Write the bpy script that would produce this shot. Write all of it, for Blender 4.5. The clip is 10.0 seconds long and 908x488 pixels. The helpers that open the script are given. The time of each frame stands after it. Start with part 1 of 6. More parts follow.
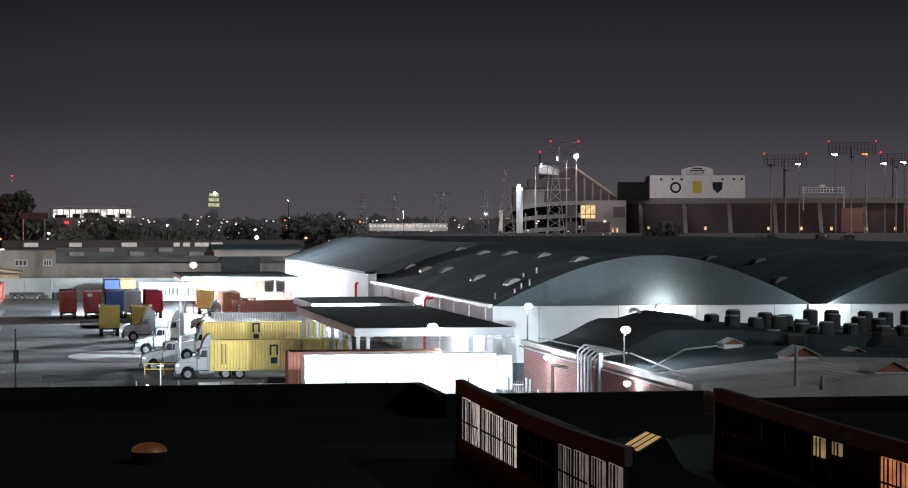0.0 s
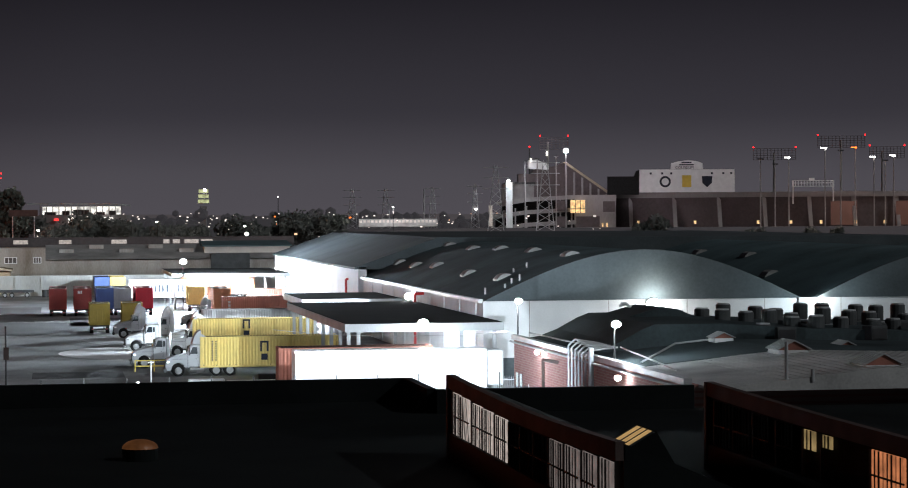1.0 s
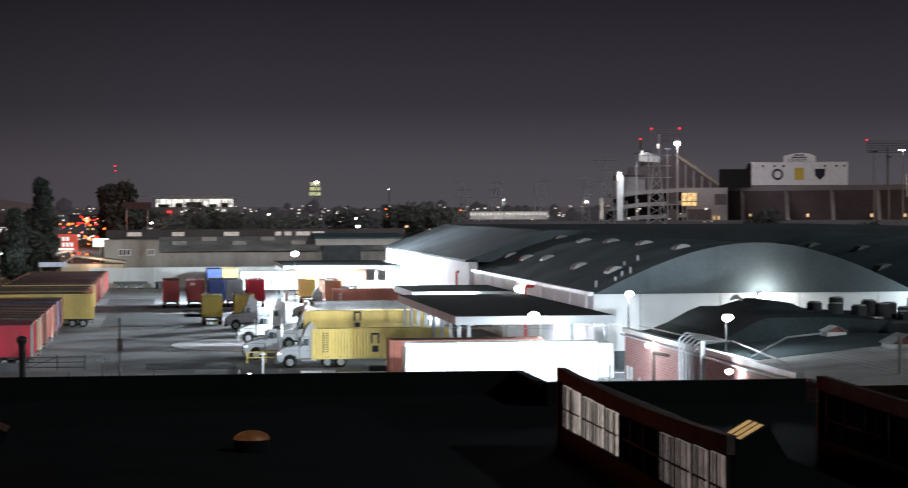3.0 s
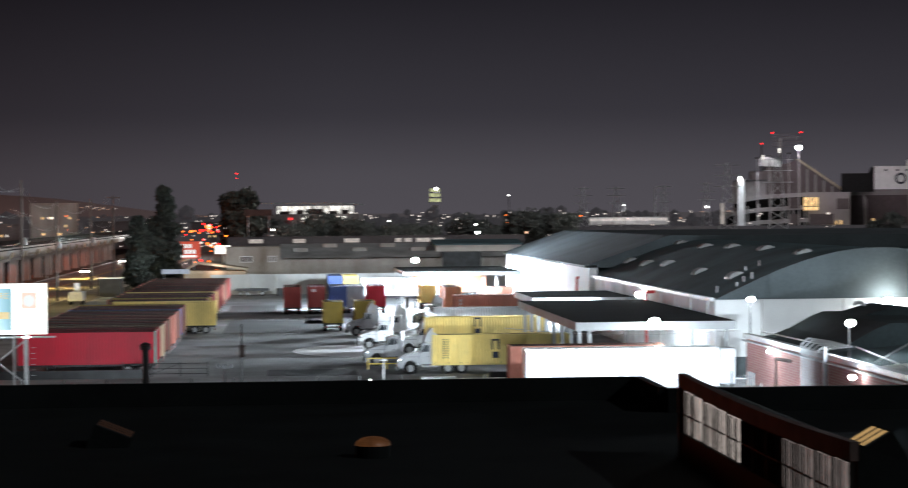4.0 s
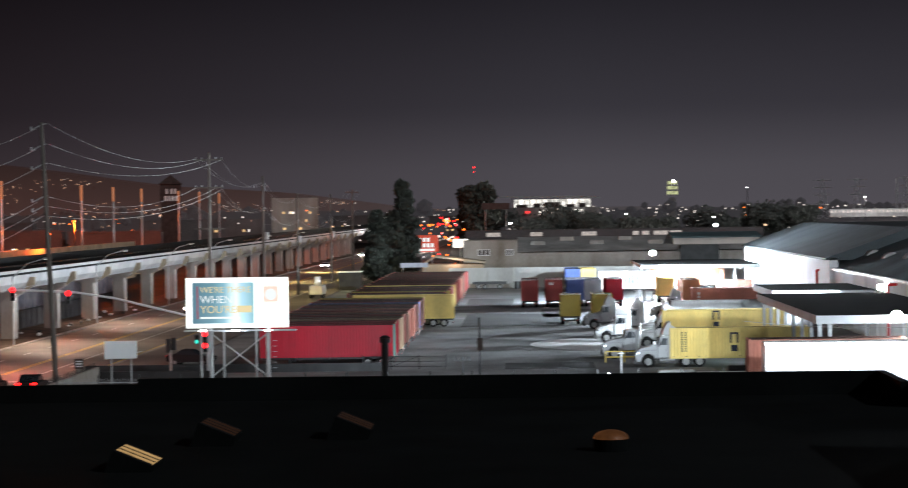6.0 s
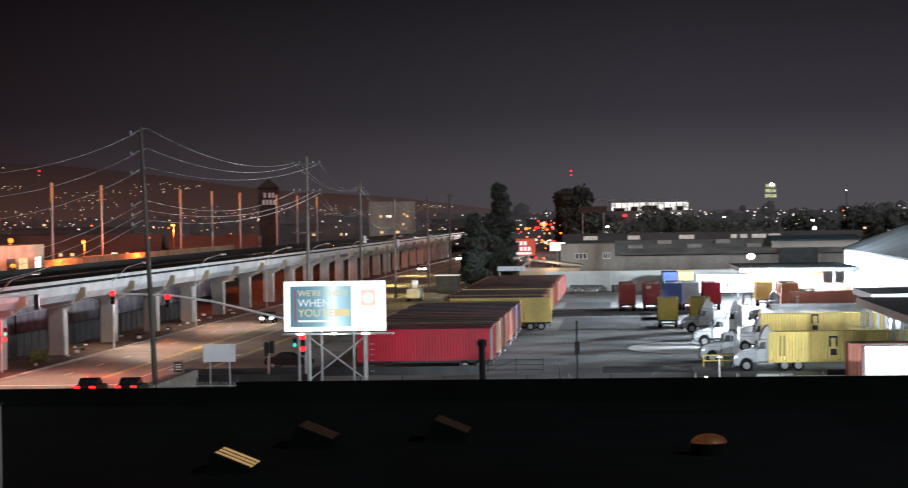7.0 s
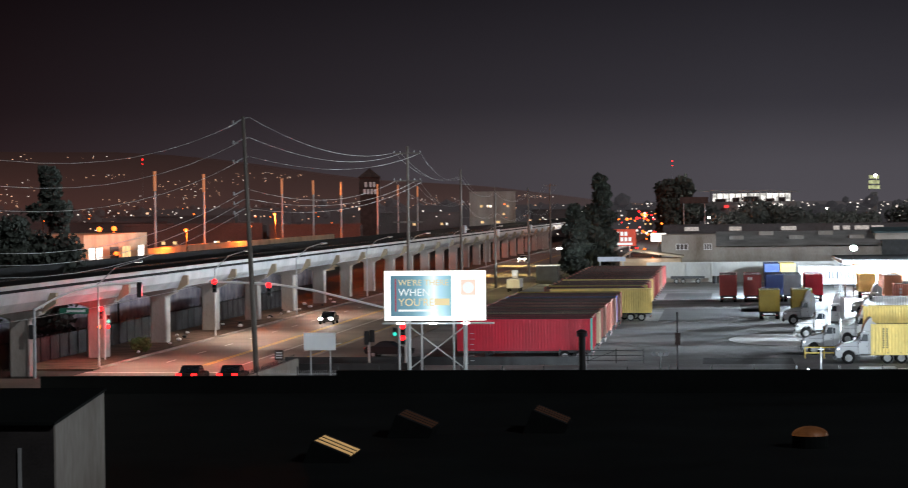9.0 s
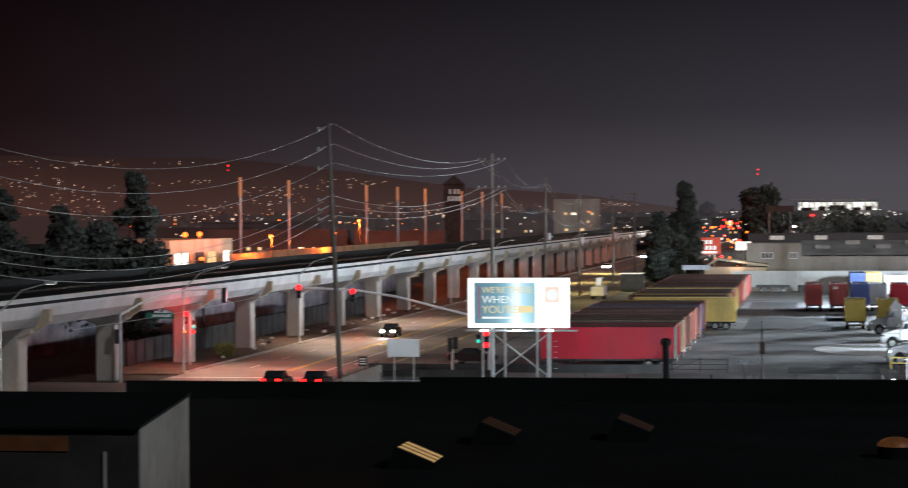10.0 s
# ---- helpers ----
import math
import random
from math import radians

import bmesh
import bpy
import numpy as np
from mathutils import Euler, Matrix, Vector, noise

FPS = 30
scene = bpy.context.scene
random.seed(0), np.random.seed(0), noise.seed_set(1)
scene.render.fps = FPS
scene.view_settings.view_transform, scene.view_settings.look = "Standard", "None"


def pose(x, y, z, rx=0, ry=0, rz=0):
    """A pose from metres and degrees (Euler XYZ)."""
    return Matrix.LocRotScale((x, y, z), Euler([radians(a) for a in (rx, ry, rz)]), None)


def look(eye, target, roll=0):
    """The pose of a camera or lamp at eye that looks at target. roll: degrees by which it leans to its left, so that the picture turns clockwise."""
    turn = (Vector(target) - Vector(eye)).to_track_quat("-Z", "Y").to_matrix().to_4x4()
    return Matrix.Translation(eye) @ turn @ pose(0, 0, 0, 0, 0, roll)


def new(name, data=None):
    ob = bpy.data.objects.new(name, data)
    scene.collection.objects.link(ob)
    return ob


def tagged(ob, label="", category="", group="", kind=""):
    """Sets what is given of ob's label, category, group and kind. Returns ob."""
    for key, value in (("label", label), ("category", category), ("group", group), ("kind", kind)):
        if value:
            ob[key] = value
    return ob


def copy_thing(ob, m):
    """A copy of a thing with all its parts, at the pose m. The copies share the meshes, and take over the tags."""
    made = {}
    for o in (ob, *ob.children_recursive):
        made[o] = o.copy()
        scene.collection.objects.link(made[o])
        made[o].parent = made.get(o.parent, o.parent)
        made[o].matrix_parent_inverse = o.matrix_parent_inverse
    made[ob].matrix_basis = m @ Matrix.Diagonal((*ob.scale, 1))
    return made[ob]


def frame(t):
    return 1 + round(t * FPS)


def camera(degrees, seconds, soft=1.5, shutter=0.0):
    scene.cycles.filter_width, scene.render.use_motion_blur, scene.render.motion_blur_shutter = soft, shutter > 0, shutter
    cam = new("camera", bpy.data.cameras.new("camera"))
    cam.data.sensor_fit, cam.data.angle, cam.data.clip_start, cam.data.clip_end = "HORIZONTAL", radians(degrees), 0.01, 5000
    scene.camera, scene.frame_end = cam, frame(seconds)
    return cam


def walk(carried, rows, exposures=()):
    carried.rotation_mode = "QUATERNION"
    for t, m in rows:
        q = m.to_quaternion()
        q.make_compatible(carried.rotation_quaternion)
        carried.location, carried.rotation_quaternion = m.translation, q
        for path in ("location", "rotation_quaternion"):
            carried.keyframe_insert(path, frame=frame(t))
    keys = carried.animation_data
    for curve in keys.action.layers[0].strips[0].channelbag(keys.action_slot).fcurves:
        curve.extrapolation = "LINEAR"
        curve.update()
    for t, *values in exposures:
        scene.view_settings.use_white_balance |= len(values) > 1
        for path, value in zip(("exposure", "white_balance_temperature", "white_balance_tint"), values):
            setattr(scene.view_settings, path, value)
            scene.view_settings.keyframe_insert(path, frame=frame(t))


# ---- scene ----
cam = camera(23.0, 10.0, soft=1.0, shutter=0.75)
EYE = 14.0
# seconds, yaw, pitch, roll of a camera that pans on the spot; the street runs along +y
TURNS = [
    (0.0, -9.9, -0.624, 0.0),
    (0.5, -9.922, -0.681, 0.132),
    (1.0, -10.161, -0.746, 0.293),
    (1.5, -10.458, -0.759, 0.275),
    (2.0, -9.749, -0.748, 0.288),
    (2.2, -9.228, -0.793, 0.288),
    (3.3, -6.416, -0.954, 0.318),
    (3.5, -5.72, -0.951, 0.427),
    (4.0, -4.246, -0.749, 0.49),
    (4.5, -1.819, -0.975, 0.536),
    (5.0, 0.241, -0.853, 0.825),
    (5.2, 0.307, -0.826, 0.792),
    (6.3, 2.642, -0.862, 0.743),
    (6.5, 3.132, -0.779, 0.703),
    (7.0, 4.325, -0.732, 0.872),
    (7.5, 5.103, -0.764, 0.846),
    (8.0, 5.608, -0.839, 0.744),
    (8.5, 6.103, -0.954, 0.751),
    (9.0, 6.905, -0.957, 0.625),
    (9.5, 7.749, -0.743, 0.444),
    (10.0, 9.066, -0.756, 0.328),
]
walk(cam, [(t, pose(0, 0, EYE, 90 + pitch, roll, yaw)) for t, yaw, pitch, roll in TURNS])

# ---- world: a light-polluted night sky, paler and warmer towards the horizon ----
world = bpy.data.worlds.new("night_sky")
scene.world = world
world.use_nodes = True
_n, _l = world.node_tree.nodes, world.node_tree.links
_n.clear()
_out, _bg = _n.new("ShaderNodeOutputWorld"), _n.new("ShaderNodeBackground")
_tc, _sep = _n.new("ShaderNodeTexCoord"), _n.new("ShaderNodeSeparateXYZ")
_ramp, _side, _mix = _n.new("ShaderNodeValToRGB"), _n.new("ShaderNodeMapRange"), _n.new("ShaderNodeMix")
_l.new(_tc.outputs["Generated"], _sep.inputs[0])
_l.new(_sep.outputs["Z"], _ramp.inputs[0])
_e = _ramp.color_ramp.elements
_e[0].position, _e[0].color = 0.0, (0.080, 0.074, 0.083, 1)
_e[1].position, _e[1].color = 0.30, (0.0105, 0.0098, 0.0130, 1)
for _p, _c in ((0.018, (0.074, 0.069, 0.078, 1)), (0.045, (0.038, 0.0355, 0.0425, 1)), (0.10, (0.0152, 0.0140, 0.0178, 1))):
    _x = _e.new(_p)
    _x.color = _c
# the town side glows darker and redder than the side of the floodlit yard
_side.inputs["From Min"].default_value, _side.inputs["From Max"].default_value = -0.36, 0.02
_l.new(_sep.outputs["X"], _side.inputs["Value"])
_mix.data_type, _mix.blend_type = "RGBA", "MULTIPLY"
_tint = _n.new("ShaderNodeMix")
_tint.data_type = "RGBA"
_tint.inputs[6].default_value, _tint.inputs[7].default_value = (0.27, 0.122, 0.118, 1), (0.985, 0.98, 1.02, 1)
_l.new(_side.outputs[0], _tint.inputs[0])
_mix.inputs[0].default_value = 1.0
_l.new(_ramp.outputs[0], _mix.inputs[6])
_l.new(_tint.outputs[2], _mix.inputs[7])
_l.new(_mix.outputs[2], _bg.inputs[0])
_bg.inputs[1].default_value = 1.0
_l.new(_bg.outputs[0], _out.inputs[0])
scene.view_settings.exposure = 0.0

WHITE_LIGHT, COOL_LIGHT, SODIUM, WARM = (0.77, 0.90, 1.0), (0.75, 0.92, 1.0), (1.0, 0.135, 0.014), (1.0, 0.80, 0.55)


# added fill: a weak sun from high right lifts roofs and walls
fill_sun = new("fill_sun", bpy.data.lights.new("fill_sun", "SUN"))
fill_sun.data.energy, fill_sun.data.angle, fill_sun.data.color = 0.85, radians(0.6), (0.93, 0.97, 1.0)
fill_sun.matrix_basis = look((0, 0, 0), (-0.66, 0.52, -0.54))


def lamp(name, x, y, z, watts, color=WHITE_LIGHT, radius=0.25, aim=None, cone=150):
    data = bpy.data.lights.new(name, "SPOT" if aim else "POINT")
    data.energy, data.color, data.shadow_soft_size = watts, color, radius
    ob = new(name, data)
    if aim:
        data.spot_size, data.spot_blend = radians(cone), 0.6
        ob.matrix_basis = look((x, y, z), aim)
    else:
        ob.location = (x, y, z)
    return ob


# floodlights of the truck yard and the warehouse
lamp("yard_light", 28.9, 173.8, 4.6, 1500)
lamp("yard_light", 29.5, 199, 4.0, 10000)
lamp("yard_light", 18.9, 334.2, 8.3, 165000)
lamp("yard_light", 35.0, 363.5, 4.5, 80000)
lamp("yard_light", 27.0, 349, 4.2, 50000)
lamp("yard_light", 33.9, 224.5, 5.3, 150000, aim=(25, 228, 0), cone=106)
lamp("yard_light", 33.9, 288.4, 6.9, 210000, aim=(23, 282, 0), cone=112)
lamp("wall_light", 50.7, 184.2, 6.0, 5500, aim=(50.7, 172, 0), cone=150)
lamp("pole_light", 30.6, 119.2, 8.0, 1400)
lamp("pole_light", 30.0, 119.0, 7.8, 900, aim=(20, 128, 0), cone=110)
lamp("pole_light", 29.5, 143.8, 8.4, 36000, aim=(8, 205, 0), cone=118)
# unseen lamps behind the parapet, added to brighten the yard and street corner
lamp("unseen_roof_edge_light", 19.8, 102.4, 5.35, 220000, aim=(13, 200, 1.5), cone=58)
lamp("unseen_roof_edge_light", -18, 109.4, 5.2, 17000, aim=(-19, 195, 2), cone=112)
lamp("wall_light", 28.6, 114.6, 5.2, 160)
lamp("wall_light", 28.4, 136.0, 5.3, 400)
lamp("yard_light", 65.0, 183.4, 7.0, 1100, COOL_LIGHT)
lamp("yard_light", 5.6, 154.8, 2.5, 1500)
# street lights along the viaduct and the orange town lights behind it
# the lamp at 102 is unseen, added to brighten the near road and sign
for _y, _w in ((102, 9000), (148, 4600), (194, 7000), (240, 9000), (287, 7000)):
    lamp("street_light", -51.9, _y, 9.2, 1.3 * _w, (1.0, 0.80, 0.63), 0.3, (-49.5, _y, 0), 155)
for _y, _w in ((345, 3600), (390, 4500), (450, 4500), (520, 5000)):
    lamp("street_light", -51.9, _y, 9.2, 8.0 * _w, (1.0, 0.78, 0.28), 0.3, (-43, _y, 0), 112)
# red fill lamps added in the air to tint columns like the signals would
lamp("signal_fill", -57.6, 200.6, 3.9, 520, (1, 0.015, 0.015), 0.2)
lamp("signal_fill", -47.0, 196.0, 6.0, 2600, (1, 0.015, 0.015), 0.2)
lamp("signal_fill", -42.0, 196.0, 6.0, 700, (1, 0.015, 0.015), 0.2)
for _x, _y, _z, _w in ((-82, 262, 15, 6000), (-75, 280, 12.5, 3000), (-75, 292, 12.5, 3000), (-84.5, 345, 10, 15000), (-86, 400, 10, 15000), (-92, 452, 12, 40000), (-110, 560, 18, 120000), (-32, 640, 11, 10000), (-30, 820, 11, 15000)):
    lamp("sodium_light", _x, _y, _z, _w, SODIUM, 0.3)
# fill lamps added to lift the dark plain beyond the sheds
for _b, _x, _d, _z, _w in ((-9.9, -45, 535, 9.5, 70000), (-9.9, -90, 712, 12, 80000), (-9.9, -20, 880, 16, 12000), (6.9, 60, 760, 14, 60000)):
    lamp("far_fill_light", *(pose(0, 0, 0, 0, 0, _b) @ Vector((_x, _d, _z))), _w, (1.0, 0.95, 0.92), 0.5)


# ---- materials ----
def material(name, color, rough=0.7, metal=0.0, vary=0.25, scale=1.0, bump=0.2, dirt=None, each=0.0, streak=0.0):
    """Base colour with blotches and grain at two sizes, a little relief, optional dirt colour, vertical streaks and change from piece to piece."""
    m = bpy.data.materials.new(name)
    m.use_nodes = True
    n, l = m.node_tree.nodes, m.node_tree.links
    b = n["Principled BSDF"]
    b.inputs["Roughness"].default_value, b.inputs["Metallic"].default_value = rough, metal
    b.inputs["Specular IOR Level"].default_value = 0.5 if rough < 0.6 else 0.12
    tc, mp = n.new("ShaderNodeTexCoord"), n.new("ShaderNodeMapping")
    l.new(tc.outputs["Object"], mp.inputs[0])
    big, fine = n.new("ShaderNodeTexNoise"), n.new("ShaderNodeTexNoise")
    big.inputs["Scale"].default_value, fine.inputs["Scale"].default_value = 0.35 * scale, 9.0 * scale
    big.inputs["Detail"].default_value, fine.inputs["Detail"].default_value = 6, 4
    l.new(mp.outputs[0], big.inputs[0])
    l.new(mp.outputs[0], fine.inputs[0])
    if streak:
        mp.inputs["Scale"].default_value = (1, 1, streak)
    add = n.new("ShaderNodeMath")
    add.operation = "MULTIPLY_ADD"
    add.inputs[1].default_value = 0.35
    l.new(fine.outputs[0], add.inputs[0])
    l.new(big.outputs[0], add.inputs[2])
    rng = n.new("ShaderNodeMapRange")
    rng.inputs["From Min"].default_value, rng.inputs["From Max"].default_value = 0.45, 0.95
    l.new(add.outputs[0], rng.inputs[0])
    mix = n.new("ShaderNodeMix")
    mix.data_type = "RGBA"
    d = dirt or [c * (1 - vary * 1.6) for c in color]
    mix.inputs[6].default_value = (*[max(0, c * (1 + vary * 0.5)) for c in color], 1)
    mix.inputs[7].default_value = (*[max(0, c) for c in d], 1)
    l.new(rng.outputs[0], mix.inputs[0])
    last = mix.outputs[2]
    if each:
        info, hsv, vr = n.new("ShaderNodeObjectInfo"), n.new("ShaderNodeHueSaturation"), n.new("ShaderNodeMapRange")
        vr.inputs["To Min"].default_value, vr.inputs["To Max"].default_value = 1 - each, 1 + each
        l.new(info.outputs["Random"], vr.inputs[0])
        l.new(vr.outputs[0], hsv.inputs["Value"])
        l.new(last, hsv.inputs["Color"])
        last = hsv.outputs[0]
    l.new(last, b.inputs["Base Color"])
    if bump:
        bp = n.new("ShaderNodeBump")
        bp.inputs["Strength"].default_value, bp.inputs["Distance"].default_value = bump, 0.02
        l.new(fine.outputs[0], bp.inputs["Height"])
        l.new(bp.outputs[0], b.inputs["Normal"])
    return m


def glow(name, color, strength, vary=0.0, scale=1.0):
    m = bpy.data.materials.new(name)
    m.use_nodes = True
    n, l = m.node_tree.nodes, m.node_tree.links
    b = n["Principled BSDF"]
    b.inputs["Base Color"].default_value = (*[0.04 * c for c in color], 1)
    b.inputs["Emission Color"].default_value, b.inputs["Emission Strength"].default_value = (*color, 1), strength
    if vary:
        tc, noi, rng = n.new("ShaderNodeTexCoord"), n.new("ShaderNodeTexNoise"), n.new("ShaderNodeMapRange")
        noi.inputs["Scale"].default_value = scale
        rng.inputs["To Min"].default_value, rng.inputs["To Max"].default_value = strength * (1 - vary), strength * (1 + vary)
        rng.inputs["From Min"].default_value, rng.inputs["From Max"].default_value = 0.3, 0.7
        l.new(tc.outputs["Object"], noi.inputs[0])
        l.new(noi.outputs[0], rng.inputs[0])
        l.new(rng.outputs[0], b.inputs["Emission Strength"])
    return m


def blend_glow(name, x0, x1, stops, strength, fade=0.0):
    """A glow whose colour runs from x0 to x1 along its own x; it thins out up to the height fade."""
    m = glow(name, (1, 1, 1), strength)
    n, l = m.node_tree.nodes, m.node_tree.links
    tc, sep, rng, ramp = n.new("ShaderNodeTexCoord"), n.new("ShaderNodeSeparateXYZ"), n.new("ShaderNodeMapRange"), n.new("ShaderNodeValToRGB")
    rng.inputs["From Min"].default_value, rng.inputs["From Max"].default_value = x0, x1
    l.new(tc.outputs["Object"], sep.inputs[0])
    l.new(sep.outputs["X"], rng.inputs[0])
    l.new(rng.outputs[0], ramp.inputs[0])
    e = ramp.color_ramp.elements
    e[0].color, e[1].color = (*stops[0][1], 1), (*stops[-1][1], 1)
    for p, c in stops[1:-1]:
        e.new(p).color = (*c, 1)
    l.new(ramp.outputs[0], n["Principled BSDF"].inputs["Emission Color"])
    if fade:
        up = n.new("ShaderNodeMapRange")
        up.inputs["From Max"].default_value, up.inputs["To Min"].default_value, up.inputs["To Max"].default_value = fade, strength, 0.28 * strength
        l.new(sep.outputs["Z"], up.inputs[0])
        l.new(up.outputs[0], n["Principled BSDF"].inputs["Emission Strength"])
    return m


ASPHALT = material("asphalt", (0.075, 0.075, 0.077), 0.85, vary=0.35, scale=0.35, bump=0.3)
CONCRETE_LOT = material("yard_concrete", (0.24, 0.24, 0.245), 0.8, vary=0.4, scale=0.3, bump=0.25)
PALE_LOT = material("pale_concrete", (0.72, 0.72, 0.73), 0.8, vary=0.14, scale=0.6)
ROAD = material("road_asphalt", (0.19, 0.16, 0.14), 0.62, vary=0.35, scale=0.3)
DIRT = material("dirt_verge", (0.09, 0.06, 0.045), 0.95, vary=0.5, scale=1.5, bump=0.6)
GROUND = material("dark_ground", (0.035, 0.034, 0.033), 0.95, vary=0.4, scale=0.1)
CONCRETE = material("viaduct_concrete", (0.36, 0.32, 0.295), 0.8, vary=0.25, scale=0.8, streak=0.3, dirt=(0.2, 0.17, 0.15))
PALE_CONC = material("pale_girder_concrete", (0.48, 0.47, 0.47), 0.75, vary=0.18, scale=0.8, streak=0.4)
TAN_CONC = material("tan_concrete", (0.40, 0.33, 0.24), 0.8, vary=0.2)
GREY_WALL = material("grey_stucco", (0.38, 0.36, 0.335), 0.85, vary=0.3, scale=0.6, streak=0.25, dirt=(0.17, 0.14, 0.115))
YARD_WALL = material("grimy_white_block", (0.44, 0.44, 0.43), 0.85, vary=0.25, scale=0.5, streak=0.3)
SHOP_ROOF = material("dark_tarred_roofing", (0.050, 0.066, 0.070), 0.85, vary=0.35, scale=0.6, bump=0.3)
RIM = material("dull_wheel_rim", (0.30, 0.30, 0.30), 0.5, 0.0, vary=0.2, scale=4)
PAINT_CREAM = material("cream_wall_paint", (0.55, 0.51, 0.46), 0.85, vary=0.2, scale=0.5, streak=0.3)
WHITE_WALL = material("white_painted_block", (0.68, 0.68, 0.68), 0.8, vary=0.12, scale=0.8)
DARK_ROOF = material("dark_green_roofing", (0.095, 0.140, 0.150), 0.85, vary=0.3, scale=0.5, bump=0.3)
GREY_ROOF = material("grey_roofing", (0.085, 0.10, 0.106), 0.8, vary=0.25, scale=0.5)
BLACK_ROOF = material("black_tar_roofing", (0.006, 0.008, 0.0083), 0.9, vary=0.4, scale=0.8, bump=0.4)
METAL_ROOF = material("weathered_sheet_roof", (0.44, 0.44, 0.43), 0.65, 0.0, vary=0.3, scale=0.8)
BRICK = material("red_brick", (0.30, 0.13, 0.10), 0.85, vary=0.3, scale=3, each=0.25)
BRICK_WALL = material("coursed_red_brick", (0.33, 0.15, 0.125), 0.85, vary=0.3, scale=2)
_n, _l = BRICK_WALL.node_tree.nodes, BRICK_WALL.node_tree.links
_bt, _mp, _tc, _sx = _n.new("ShaderNodeTexBrick"), _n.new("ShaderNodeCombineXYZ"), _n.new("ShaderNodeTexCoord"), _n.new("ShaderNodeSeparateXYZ")
_bt.inputs["Scale"].default_value, _bt.inputs["Mortar Size"].default_value = 1.6, 0.03
_bt.inputs["Color1"].default_value, _bt.inputs["Color2"].default_value = (0.38, 0.19, 0.17, 1), (0.28, 0.13, 0.12, 1)
_bt.inputs["Mortar"].default_value = (0.38, 0.27, 0.25, 1)
_l.new(_tc.outputs["Object"], _sx.inputs[0])
_l.new(_sx.outputs["Y"], _mp.inputs[0])
_l.new(_sx.outputs["Z"], _mp.inputs[1])
_l.new(_mp.outputs[0], _bt.inputs[0])
_l.new(_bt.outputs[0], _n["Principled BSDF"].inputs["Base Color"])
MORTAR = material("pale_mortar", (0.36, 0.31, 0.29), 0.9, vary=0.2, scale=3)
STEEL = material("galvanised_steel", (0.42, 0.43, 0.44), 0.5, 0.2, vary=0.2, scale=2)
SLAT = material("weathered_fence_slats", (0.045, 0.04, 0.04), 0.7, vary=0.4, scale=1.5)
DARK_STEEL = material("dark_steel", (0.05, 0.05, 0.052), 0.5, 0.5, vary=0.3, scale=2)
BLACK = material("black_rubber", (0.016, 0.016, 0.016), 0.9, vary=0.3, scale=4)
CANOPY_GREY = material("pale_grey_sheet", (0.30, 0.305, 0.31), 0.6, vary=0.15, scale=1.2, streak=0.4)
WHITE_PAINT = material("white_paint", (0.80, 0.80, 0.80), 0.5, vary=0.08, scale=1.5, bump=0.05)
GREY_PAINT = material("grey_truck_paint", (0.38, 0.385, 0.40), 0.5, 0.0, vary=0.1, scale=1.5, bump=0.03)
TRUCK_WHITE = material("white_truck_paint", (0.64, 0.645, 0.65), 0.4, vary=0.1, scale=1.2, bump=0.03)
CHROME = material("brushed_aluminium", (0.6, 0.6, 0.6), 0.25, 0.9, vary=0.1, scale=3, bump=0.05)
YELLOW_RAIL = material("yellow_safety_paint", (0.70, 0.50, 0.08), 0.5, vary=0.15)
RED_PIPE = material("red_pipe_paint", (0.55, 0.03, 0.03), 0.4, vary=0.15)
WOOD = material("weathered_pole_wood", (0.16, 0.145, 0.13), 0.9, vary=0.3, scale=3, streak=0.1)
SHED_ROOF = material("pale_shed_roofing", (0.32, 0.31, 0.30), 0.85, vary=0.3, scale=0.6)
AC_GREY = material("grey_unit_casing", (0.075, 0.08, 0.082), 0.6, vary=0.3, scale=2)
RUST_TRIM = material("brown_painted_timber", (0.075, 0.054, 0.049), 0.8, vary=0.3, scale=2)
LEAF = material("dark_foliage", (0.060, 0.068, 0.058), 0.8, vary=0.4, scale=0.8, bump=0)
# paler copy of LEAF: haze over distant trees put into the colour
HAZED_LEAF = material("hazed_far_foliage", (0.10, 0.108, 0.10), 0.85, vary=0.4, scale=0.3, bump=0)
SHRUB = material("shrub_foliage", (0.10, 0.13, 0.05), 0.8, vary=0.4, scale=3, bump=0)
BARK = material("bark", (0.07, 0.055, 0.045), 0.95, vary=0.3, scale=3)
GLASS = material("dark_glass", (0.02, 0.025, 0.03), 0.08, vary=0.1, bump=0)
WIRE = material("cable", (0.5, 0.49, 0.49), 0.5, 0.0, bump=0)
LINE_WHITE = material("road_paint_white", (0.6, 0.6, 0.58), 0.7, vary=0.3, scale=3)
LINE_YELLOW = material("road_paint_yellow", (0.6, 0.42, 0.08), 0.7, vary=0.3, scale=3)
TOWN_DARK = material("far_building_wall", (0.11, 0.095, 0.095), 0.9, vary=0.3, scale=0.2)
# hills, woods and far roofs glow faintly: haze put into their colour
HILL_HAZE = blend_glow("hillside_haze_glow", -1300, 100, [(0, (0.062, 0.021, 0.0155)), (0.6, (0.055, 0.028, 0.025)), (1, (0.060, 0.052, 0.056))], 1.0, 118)
